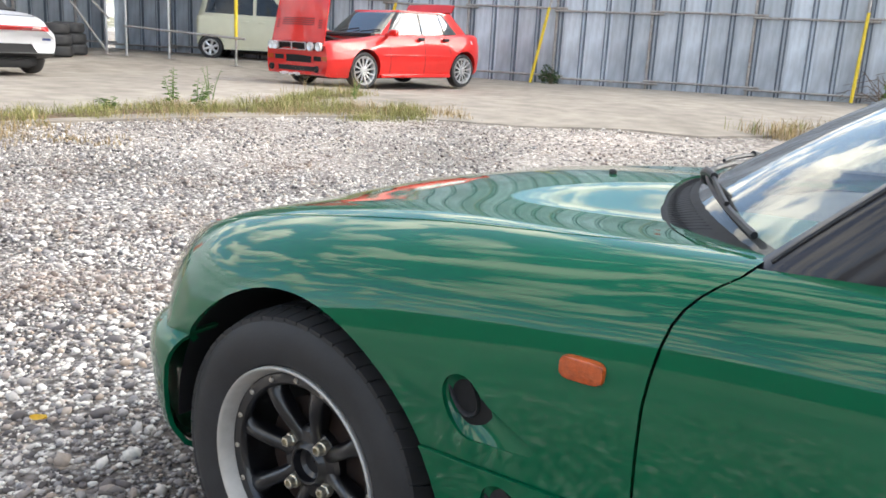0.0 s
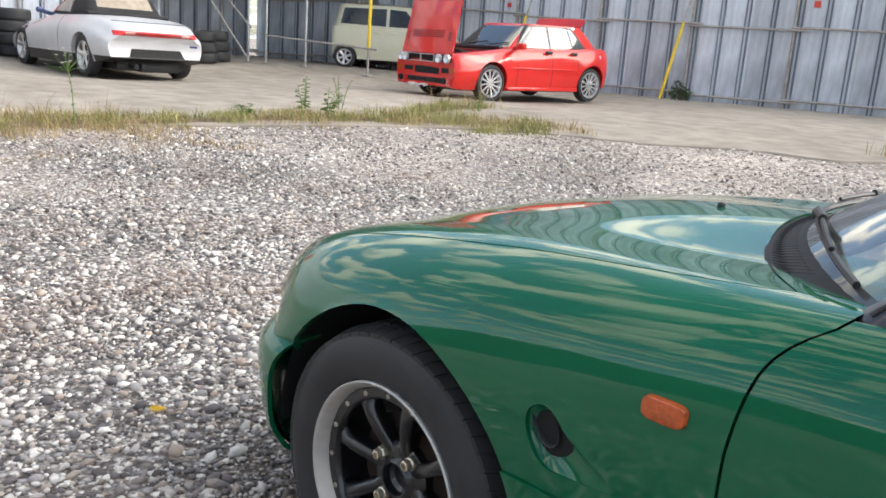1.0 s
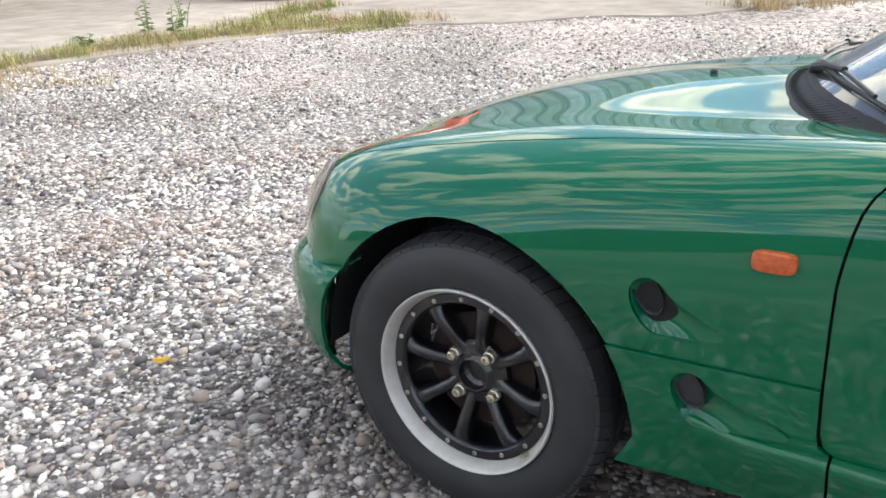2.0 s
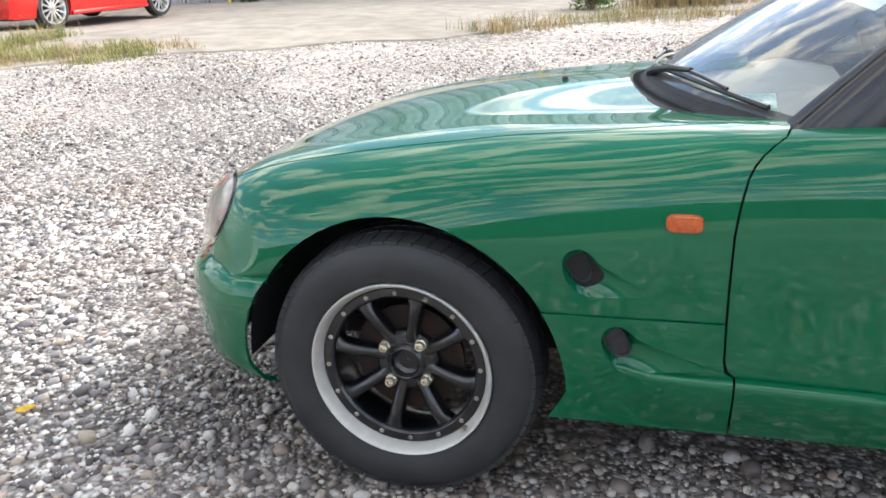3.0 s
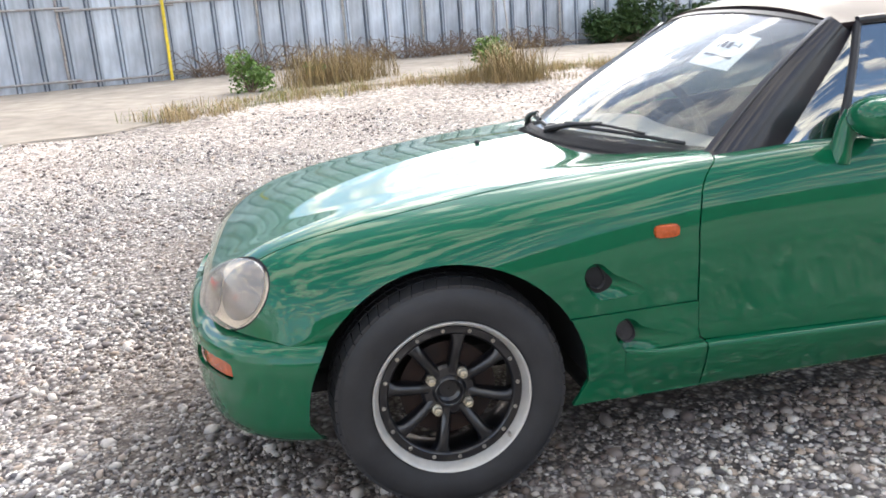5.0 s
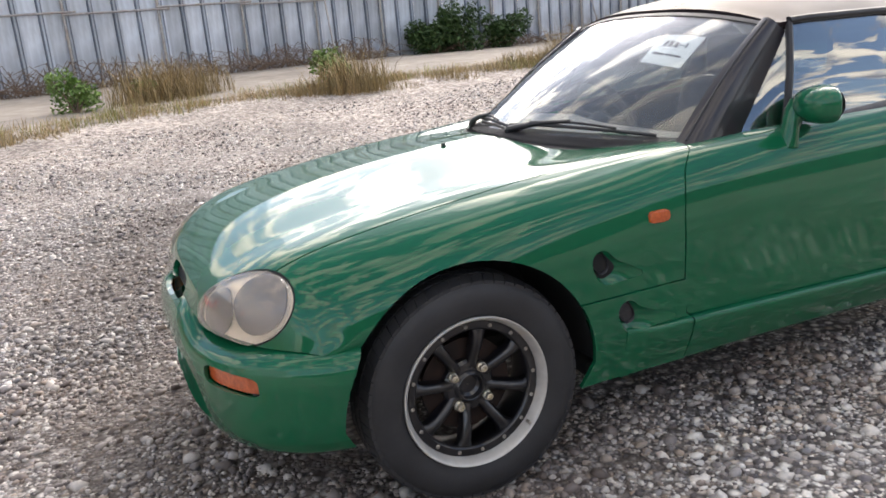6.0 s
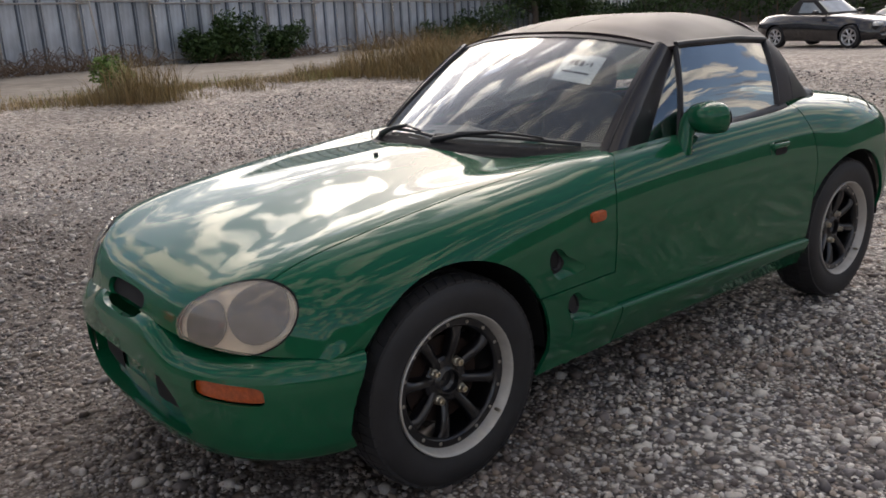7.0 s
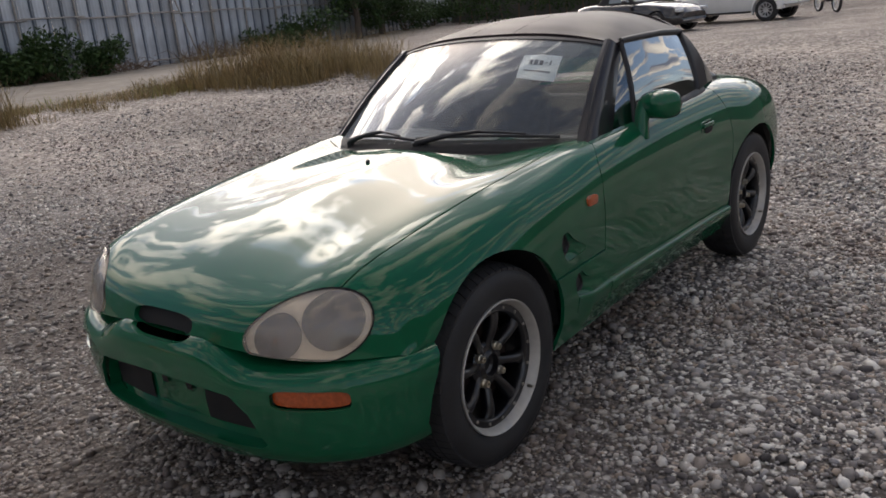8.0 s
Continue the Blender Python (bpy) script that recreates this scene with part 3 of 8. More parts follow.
HZ = {
    "sill": curve((-0.585, -0.50, -0.35, -0.25, 0.15, 0.63, 1.75, 2.2, 2.69), (0.455, 0.450, 0.330, 0.215, 0.213, 0.207, 0.205, 0.24, 0.30)),
    "skirt": curve((-0.585, -0.50, -0.35, -0.25, 0.15, 0.63, 1.75, 2.2, 2.69), (0.459, 0.462, 0.420, 0.350, 0.345, 0.338, 0.312, 0.34, 0.38)),
    "waist": curve((-0.585, -0.565, -0.50, -0.35, 0.15, 0.63, 1.75, 2.2, 2.69), (0.464, 0.472, 0.492, 0.500, 0.470, 0.455, 0.455, 0.50, 0.44)),
    "flank": curve(ST, (0.469, 0.490, 0.545, 0.578, 0.590, 0.595, 0.600, 0.605, 0.61, 0.62, 0.63, 0.62, 0.60, 0.56, 0.48)),
    "brow": curve(ST, (0.474, 0.525, 0.592, 0.640, 0.672, 0.690, 0.705, 0.712, 0.722, 0.735, 0.745, 0.74, 0.71, 0.65, 0.50)),
    "crest": curve(ST, (0.482, 0.560, 0.628, 0.680, 0.718, 0.742, 0.762, 0.772, 0.785, 0.80, 0.81, 0.80, 0.77, 0.70, 0.52)),
    "dish": curve(ST, (0.500, 0.558, 0.612, 0.674, 0.728, 0.757, 0.770, 0.780, 0.79, 0.81, 0.83, 0.83, 0.80, 0.73, 0.54)),
    "ridge": curve(ST, (0.515, 0.560, 0.612, 0.678, 0.738, 0.777, 0.802, 0.810, 0.81, 0.82, 0.84, 0.84, 0.81, 0.74, 0.54)),
}


def section(X, n=44):
    """Half the body's section at a station, from sill to ridge, as (x, y, z)."""
    ks = ("sill", "skirt", "waist", "flank", "brow", "crest", "dish")
    p = [np.array((float(HW[k](X)), float(HZ[k](X)))) for k in ks] + [np.array((0.0, float(HZ["ridge"](X))))]
    ext = [2 * p[0] - p[1]] + p + [np.array((-p[-2][0], p[-2][1]))]
    t = [0.0]
    for a, b in zip(ext, ext[1:]):
        t.append(t[-1] + max(1e-4, np.linalg.norm(b - a)) ** 0.5)
    out = []
    total = t[-2] - t[1]
    for k in range(n + 1):
        u = t[1] + total * k / n
        i = min(max(np.searchsorted(t, u, side="right") - 1, 1), len(ext) - 3)
        p0, p1, p2, p3 = ext[i - 1:i + 3]
        t0, t1, t2, t3 = t[i - 1:i + 3]
        a1 = (t1 - u) / (t1 - t0) * p0 + (u - t0) / (t1 - t0) * p1
        a2 = (t2 - u) / (t2 - t1) * p1 + (u - t1) / (t2 - t1) * p2
        a3 = (t3 - u) / (t3 - t2) * p2 + (u - t2) / (t3 - t2) * p3
        b1 = (t2 - u) / (t2 - t0) * a1 + (u - t0) / (t2 - t0) * a2
        b2 = (t3 - u) / (t3 - t1) * a2 + (u - t1) / (t3 - t1) * a3
        y, z = (t2 - u) / (t2 - t1) * b1 + (u - t1) / (t2 - t1) * b2
        y = max(y, 0.0)
        out.append((X + float(BOW(X)) * (y / 0.68) ** float(np.interp(X, (-0.5, -0.1), (4.0, 2.5))), -y, z))
    return out


BODY = []


def body_rows():
    if BODY:
        return BODY
    xs = list(np.linspace(-0.585, -0.50, 9)) + list(np.linspace(-0.47, 0.66, 40)) + list(np.linspace(0.70, 1.74, 20)) + list(np.linspace(1.78, 2.69, 30))
    rows = []
    for X in xs:
        half = section(X)
        rows.append(half + [(x, -y, z) for x, y, z in half[-2::-1]])
    BODY.extend(rows)
    return rows


def shell(thick, inset=0.0):
    """The body's skin as a closed solid, set in from the true surface."""
    bm = bmesh.new()
    sheet(bm, body_rows())
    bmesh.ops.recalc_face_normals(bm, faces=bm.faces)
    bm.normal_update()
    top = max(bm.faces, key=lambda f: f.calc_center_median().z)
    if top.normal.z < 0:
        bmesh.ops.reverse_faces(bm, faces=bm.faces)
        bm.normal_update()
    if inset:
        ns = [v.normal.copy() for v in bm.verts]
        for v, n in zip(bm.verts, ns):
            v.co -= n * inset
    bmesh.ops.solidify(bm, geom=bm.faces[:], thickness=thick)
    bmesh.ops.recalc_face_normals(bm, faces=bm.faces)
    return mesh_of(bm)


def true_surface():
    """The body's skin as a search tree, with its corner normals."""
    bm = bmesh.new()
    sheet(bm, body_rows())
    bmesh.ops.recalc_face_normals(bm, faces=bm.faces)
    bm.normal_update()
    if max(bm.faces, key=lambda f: f.calc_center_median().z).normal.z < 0:
        bmesh.ops.reverse_faces(bm, faces=bm.faces)
        bm.normal_update()
    bm.faces.ensure_lookup_table()
    tree = BVHTree.FromBMesh(bm)
    corners = [([v.co.copy() for v in f.verts], [v.normal.copy() for v in f.verts]) for f in bm.faces]
    bm.free()
    return tree, corners


TRUE = []


def sleek(ob):
    """Shade a cut panel with the normals of the whole skin, so that no cut shows in its gloss."""
    if not TRUE:
        TRUE.extend(true_surface())
    tree, corners = TRUE
    me = ob.data
    outer = {}
    normals = []
    for p in me.polygons:
        for i in p.vertices:
            if i not in outer:
                co, n, k, d = tree.find_nearest(me.vertices[i].co)
                if k is None or d > 0.02:
                    outer[i] = None
                else:
                    pts, ns = corners[k]
                    w = poly_3d_calc(pts, co)
                    outer[i] = sum((a * b for a, b in zip(ns, w)), Vector()).normalized()
            n = outer[i]
            normals.append(n if n is not None and n.dot(p.normal) > 0.8 else p.normal.copy())
    me.normals_split_custom_set(normals)
    return ob


FW, RW, HUBZ, ARCHZ = 0.001, 2.06, 0.287, 0.279
ARCH_R = 0.336


def wheel_well(x, r, lo, hi):
    out = []
    for k in range(64):
        c, q = math.cos(2 * math.pi * k / 64), math.sin(2 * math.pi * k / 64)
        out.append((x + r * c * (1 - 0.46 * max(0.0, -q)), ARCHZ + r * q))
    return mesh_of(prism(out, "y", lo, hi))


def side_prism(outline, side, lo=0.30, hi=0.9):
    return mesh_of(prism(outline, "y", -hi, -lo)) if side < 0 else mesh_of(prism(outline, "y", lo, hi))


def frame_of(c, d):
    """A frame at c whose z runs along d and whose y runs up."""
    z = Vector(d).normalized()
    x = Vector((0, 0, 1)).cross(z).normalized()
    m = Matrix((x, z.cross(x), z)).transposed().to_4x4()
    m.translation = Vector(c)
    return m


def mirrored(pts):
    return [(x, -y) for x, y in pts]


G = 0.0022  # half a shut line
DOOR_FRONT = [(0.720, 0.80), (0.694, 0.772), (0.674, 0.759), (0.658, 0.745), (0.645, 0.729), (0.636, 0.710), (0.629, 0.682), (0.623, 0.646), (0.619, 0.61), (0.618, 0.533), (0.618, 0.45), (0.620, 0.375), (0.626, 0.352), (0.640, 0.342)]
DOOR_REAR = [(1.765, 0.312), (1.775, 0.40), (1.785, 0.52), (1.79, 0.60), (1.775, 0.70), (1.745, 0.77), (1.735, 0.84)]


def offset_x(line, d):
    return [(x + d, z) for x, z in line]


def lamp_outline(grow=0.0):
    """The headlamp's drop shape, seen along its axis."""
    pts = []
    for k in range(40):
        a = 2 * math.pi * k / 40
        c, s = math.cos(a), math.sin(a)
        ry = (0.083 + 0.012 * c) * (1.0 if s > 0 else 1.13)
        x, y = (0.166 + grow) * c, (ry + grow) * s * (1 - 0.10 * (1 - c) * 0.5)
        pts.append((x * math.cos(0.22) - y * math.sin(0.22), x * math.sin(0.22) + y * math.cos(0.22)))
    return pts


def lamp_tool(side, grow=0.0, deep=0.14):
    bm = prism(lamp_outline(grow), "z", -deep, 0.2)
    if side > 0:
        for v in bm.verts:
            v.co.x = -v.co.x
        bmesh.ops.reverse_faces(bm, faces=bm.faces)
    return mesh_of(bm, frame_of((-0.474, side * 0.449, 0.548), (-0.86, side * 0.42, 0.28)))


def hood_outline():
    left = [(-0.75, -0.40), (-0.50, -0.485), (-0.40, -0.510), (-0.2, -0.524), (0.1, -0.533), (0.4, -0.535), (0.56, -0.532)]
    rear = [(0.400 + 0.215 * (y / 0.53) ** 2, y) for y in np.linspace(-0.52, 0.52, 21)]
    return left + rear + mirrored(left)[::-1]


def grown(outline, d):
    """An outline of (x, y) points pushed out by d."""
    n = len(outline)
    area = sum(outline[i][0] * outline[(i + 1) % n][1] - outline[(i + 1) % n][0] * outline[i][1] for i in range(n))
    sgn = 1 if area > 0 else -1
    out = []
    for i, p in enumerate(outline):
        a, b = Vector(outline[i - 1]), Vector(outline[(i + 1) % n])
        t = (b - a).normalized()
        out.append((p[0] + sgn * d * t.y, p[1] - sgn * d * t.x))
    return out


def build_body():
    skin = shell(0.012)
    hood_solid = mesh_of(prism(hood_outline(), "z", 0.3, 1.2))
    hood_wide = mesh_of(prism(grown(hood_outline(), 2 * G), "z", 0.3, 1.2))
    lamps = [lamp_tool(s, 0.005) for s in (-1, 1)]
    slot = mesh_of(prism(oval(0.010, 0.532, 0.132, 0.026, 28, 3.2), "x", -0.75, -0.50))
    me = cut(skin, [("INTERSECT", hood_solid)] + [("DIFFERENCE", m) for m in lamps] + [("DIFFERENCE", slot)])
    sleek(link_mesh("hood", me, PAINT, coupe, "", 35))
    for side in (-1, 1):
        wells = [wheel_well(FW, ARCH_R, -0.9, 0.9), wheel_well(RW, ARCH_R - 0.004, -0.9, 0.9)]
        front = [(-0.9, 0.40), (-0.9, 1.0), (0.720 - G, 1.0)] + offset_x(DOOR_FRONT, -G)[:10] + [(0.618 - G, 0.4492), (0.2, 0.4492), (0.1, 0.40)]
        me = cut(skin, [("INTERSECT", side_prism(front, side, 0.25)), ("DIFFERENCE", hood_wide), ("DIFFERENCE", wells[0])]
                 + [("DIFFERENCE", lamp_tool(s, 0.005)) for s in (-1, 1)]
                 + [("DIFFERENCE", side_prism(tear(*SCOOPS[0]), side, 0.5))], True)
        sleek(link_mesh("front_fender", me, PAINT, coupe, "", 35))
        low = [(0.15, 0.15), (0.15, 0.4475), (0.618 - G, 0.4475), (0.620 - G, 0.375), (0.624 - G, 0.352), (0.640 - G, 0.340), (0.640 - G, 0.15)]
        me = cut(skin, [("INTERSECT", side_prism(low, side, 0.25)), ("DIFFERENCE", wells[0]),
                        ("DIFFERENCE", side_prism(tear(*SCOOPS[1]), side, 0.5))])
        for v in me.vertices:
            v.co.y += side * 0.006
        sleek(link_mesh("lower_fender", me, PAINT, coupe, "", 35))
        door = offset_x(DOOR_FRONT, G) + offset_x(DOOR_REAR, -G)
        me = cut(skin, [("INTERSECT", side_prism(door, side, 0.585))])
        door_ob = sleek(link_mesh("door", me, PAINT, coupe, "", 35))
        sill = [(0.640 + G, 0.15), (0.640 + G, 0.340 - G), (1.765 - G, 0.3085), (1.765 - G, 0.15)]
        me = cut(skin, [("INTERSECT", side_prism(sill, side, 0.25)), ("DIFFERENCE", wells[1])])
        sleek(link_mesh("sill", me, PAINT, coupe, "", 35))
        doors.append(door_ob)
    rear = [(1.765 + G, 0.15)] + offset_x(DOOR_REAR, G) + [(1.80, 1.0), (2.9, 1.0), (2.9, 0.15)]
    me = cut(skin, [("INTERSECT", mesh_of(prism(rear, "y", -0.9, 0.9))), ("DIFFERENCE", wheel_well(RW, ARCH_R - 0.004, -0.9, 0.9)),
                    ("DIFFERENCE", mesh_of(prism([(1.60, 0.5), (1.60, 1.0), (1.92, 1.0), (1.92, 0.7)], "y", -0.50, 0.50)))])
    sleek(link_mesh("rear_body", me, PAINT, coupe, "", 35))
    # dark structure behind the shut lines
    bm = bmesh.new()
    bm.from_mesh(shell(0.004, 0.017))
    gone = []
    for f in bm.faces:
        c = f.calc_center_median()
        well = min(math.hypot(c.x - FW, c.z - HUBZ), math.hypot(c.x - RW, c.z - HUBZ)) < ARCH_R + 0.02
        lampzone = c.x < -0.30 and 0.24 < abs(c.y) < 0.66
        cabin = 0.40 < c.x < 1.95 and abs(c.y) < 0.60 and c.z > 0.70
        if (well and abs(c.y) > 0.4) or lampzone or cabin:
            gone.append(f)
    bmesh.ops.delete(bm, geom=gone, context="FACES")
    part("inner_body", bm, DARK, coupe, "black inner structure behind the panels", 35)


def tear(cx, cz, rx, rz, tail, grow=0.0, n=40):
    """A drop-shaped outline with a tail."""
    out = []
    ta = math.atan2(tail[1], tail[0])
    for (x, z), k in zip(oval(0, 0, rx + grow, rz + grow, n, 2.2, 0.5), range(n)):
        w = max(0.0, math.cos(math.atan2(z, x) - ta)) ** 6
        out.append((cx + x + w * tail[0], cz + z + w * tail[1]))
    return out


SCOOPS = ((0.366, 0.530, 0.033, 0.049, (0.075, -0.022)), (0.440, 0.385, 0.033, 0.049, (0.105, -0.020)))
doors = []
build_body()


FLANK = {}


def flank_y(x, z):
    """The body's half width at a place on its side."""
    if x not in FLANK:
        FLANK[x] = [p for p in section(x, 60) if p[2] < 0.62]
    pts = FLANK[x]
    zs, ys = [p[2] for p in pts], [-p[1] for p in pts]
    return float(np.interp(z, zs, ys))


def sill_step(side, x0, x1, top, rise):
    """The proud lower panel whose ledge catches the light: rise ramps its depth along x."""
    rows = []
    for x in np.linspace(x0, x1, 28):
        zt = top(x)
        k = rise(x)
        zb = 0.203
        r = []
        for z, o in ((zt + 0.004, -0.004), (zt + 0.002, 0.0005), (zt + 0.0005, 0.009 * k), (zt - 0.002, 0.015 * k), (zt - 0.007, 0.019 * k), (zt - 0.015, 0.020 * k), (zt - 0.05, 0.017 * k), (zb + 0.05, 0.011 * k), (zb + 0.012, 0.005 * k), (zb - 0.002, -0.004), (zb - 0.004, -0.03)):
            r.append((x, side * (flank_y(x, max(z, 0.215)) + o + 0.0012), z))
        rows.append(r)
    return part("sill_step", slab(rows, -0.003 * side), PAINT, coupe, "", 60)


for side in (-1, 1):
    sill_step(side, 0.640 + G, 1.755, lambda x: 0.3365 - 0.0285 * (x - 0.64) / 1.125, lambda x: 1.0)
    sill_step(side, 0.430, 0.640 - G, lambda x: 0.338 + 0.010 * max(0.0, (0.60 - x) / 0.17) ** 2, lambda x: 0.35 + 0.65 * float(ease(0.43, 0.52, x)))


def plan_x(y, a=0.357, w=0.692, x0=-0.26, n=2.9):
    return x0 - a * math.sqrt(max(0.0, 1 - (abs(y) / w) ** n))


def bumper():
    prof = [(0.508, -0.085), (0.505, -0.042), (0.498, -0.027), (0.486, -0.014), (0.468, -0.004), (0.440, 0.002), (0.40, 0.004), (0.34, 0.0), (0.28, -0.006), (0.235, -0.016), (0.205, -0.034), (0.185, -0.065)]
    prof = [(float(z), float(o)) for z, o in zip(np.interp(np.linspace(0, 11, 34), range(12), [p[0] for p in prof]), np.interp(np.linspace(0, 11, 34), range(12), [p[1] for p in prof]))]
    ts = np.linspace(-1, 1, 121)
    rows = []
    for t in ts:
        a = t * math.pi / 2
        y = 0.692 * math.copysign(abs(math.sin(a)) ** (2 / 2.9), math.sin(a))
        x = -0.26 - 0.357 * abs(math.cos(a))
        rows.append((x, y))
    grid = []
    for z, o in prof:
        r = []
        for i, (x, y) in enumerate(rows):
            x0, y0 = rows[max(i - 1, 0)]
            x1, y1 = rows[min(i + 1, len(rows) - 1)]
            d = Vector((x1 - x0, y1 - y0)).normalized()
            nx, ny = -d.y, d.x
            if i in (0, len(rows) - 1):
                nx, ny = 0.0, math.copysign(1, y)
            side = abs(y) / 0.692
            zz = z - (0.058 * float(ease(0.24, 0.50, side)) - 0.020 * float(ease(0.6, 0.95, side))) * max(0.0, z - 0.36) / 0.148 + (0.034 * side ** 3 if z < 0.3 else 0.034 * side ** 3 * max(0.0, 0.5 - z) / 0.2) 
            r.append((x + nx * o, y + ny * o, zz))
        # run back to the wheel arch
        e0, e1 = r[0], r[-1]
        r = [(-0.235, e0[1] + 0.002, e0[2])] + r + [(-0.235, e1[1] - 0.002, e1[2])]
        grid.append(r)
    bm = slab(grid, -0.010)
    if sum(f.normal.x for f in bm.faces if f.calc_center_median().x < -0.62) > 1e9:
        bmesh.ops.reverse_faces(bm, faces=bm.faces)
    me = mesh_of(bm)
    mouth = mesh_of(prism([(-0.33, 0.345), (-0.28, 0.392), (-0.10, 0.402), (0.10, 0.402), (0.28, 0.392), (0.33, 0.345), (0.365, 0.262), (0.34, 0.246), (-0.34, 0.246), (-0.365, 0.262)], "x", -0.8, -0.4))
    tools = [("DIFFERENCE", mouth), ("DIFFERENCE", wheel_well(FW, ARCH_R, -0.9, 0.9)),
             ("DIFFERENCE", mesh_of(prism(oval(0.010, 0.520, 0.132, 0.030, 28, 3.2), "x", -0.75, -0.50)))]
    for side in (-1, 1):
        tools.append(("DIFFERENCE", turn_tool(side, 0.004)))
    return link_mesh("front_bumper", cut(me, tools), PAINT, coupe, "", 35)


def turn_tool(side, grow=0.0, deep=0.05, front=0.08):
    pts = oval(0, 0, 0.098 + grow, 0.021 + grow, 32, 4.5)
    return mesh_of(prism(pts, "z", -deep, front), frame_of((-0.5475, side * 0.4985, 0.395), (-0.87, side * 0.49, 0.02)))


front_bumper = bumper()
rows = []
mouth = [(-0.33, 0.345), (-0.28, 0.392), (-0.10, 0.402), (0.10, 0.402), (0.28, 0.392), (0.33, 0.345), (0.365, 0.262), (0.34, 0.246), (0.0, 0.244), (-0.34, 0.246), (-0.365, 0.262), (-0.33, 0.345)]
mouth = [(a[0] + (b[0] - a[0]) * k / 4, a[1] + (b[1] - a[1]) * k / 4) for a, b in zip(mouth, mouth[1:]) for k in range(4)] + [mouth[0]]
for depth, k in ((0.0, 1.004), (0.03, 0.985), (0.075, 0.96), (0.10, 0.93)):
    rows.append([(plan_x(y) + depth + 0.012, y * k, 0.32 + (z - 0.32) * (2 * k - 1)) for y, z in mouth])
bm = bmesh.new()
sheet(bm, rows)
bmesh.ops.recalc_face_normals(bm, faces=bm.faces)
part("mouth_lining", bm, PAINT, front_bumper, "green recess of the air intake", 30)
bm = bmesh.new()
sheet(bm, [[(plan_x(y) + 0.046, y, z) for y in np.linspace(-0.36, 0.36, 32)] for z in (0.24, 0.41)])
part("intake_back", bm, PAINT, front_bumper, "green back of the air intake")
# dark sheets on the intake's back paint the shade of its holes
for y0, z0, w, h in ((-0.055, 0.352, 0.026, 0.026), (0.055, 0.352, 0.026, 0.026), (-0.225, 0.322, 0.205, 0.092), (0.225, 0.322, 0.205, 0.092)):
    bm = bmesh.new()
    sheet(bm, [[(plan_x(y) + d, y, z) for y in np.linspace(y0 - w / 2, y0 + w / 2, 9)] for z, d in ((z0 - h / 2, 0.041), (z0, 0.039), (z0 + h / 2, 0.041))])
    part("intake_shade", bm, DARK, front_bumper, "dark sheet for the shade inside an intake opening")
rows = [[(plan_x(y) + 0.055 + d, 0.010 + (y - 0.010) * k, 0.526 + z * k) for y, z in oval(0.010, 0, 0.134, 0.031, 28, 3.2) + [(0.144, 0.0)]] for d, k in ((-0.004, 1.03), (0.004, 0.985), (0.018, 0.96), (0.05, 0.93), (0.09, 0.90))]
bm = bmesh.new()
sheet(bm, rows)
bmesh.ops.recalc_face_normals(bm, faces=bm.faces)
slot = part("nose_slot", bm, PAINT, coupe, "dark oval nose intake")
# a near-black sheet behind the slot stands for the shade inside
bm = bmesh.new()
sheet(bm, [[(plan_x(0) + 0.20, y, z) for y in (-0.22, 0.24)] for z in (0.40, 0.60)])
part("slot_shade", bm, DARK, slot, "dark sheet for the shade deep in the nose intake")


def bumper_skin_patch(side):
    """The amber lens: a slice of a sheet that follows the bumper's bend."""
    rows = []
    for z in np.linspace(0.36, 0.43, 5):
        r = []
        for t in np.linspace(0.12, 0.78, 31):
            a = t * math.pi / 2
            y = 0.692 * math.sin(a) ** (2 / 2.9)
            r.append((-0.26 - 0.357 * math.cos(a), side * y, z))
        rows.append(r)
    me = mesh_of(slab(rows, 0.012))
    return link_mesh("indicator_lamp", cut(me, [("INTERSECT", turn_tool(side, 0.0, 0.2, 0.2))]), AMBER, coupe, "amber front indicator lens", 40)


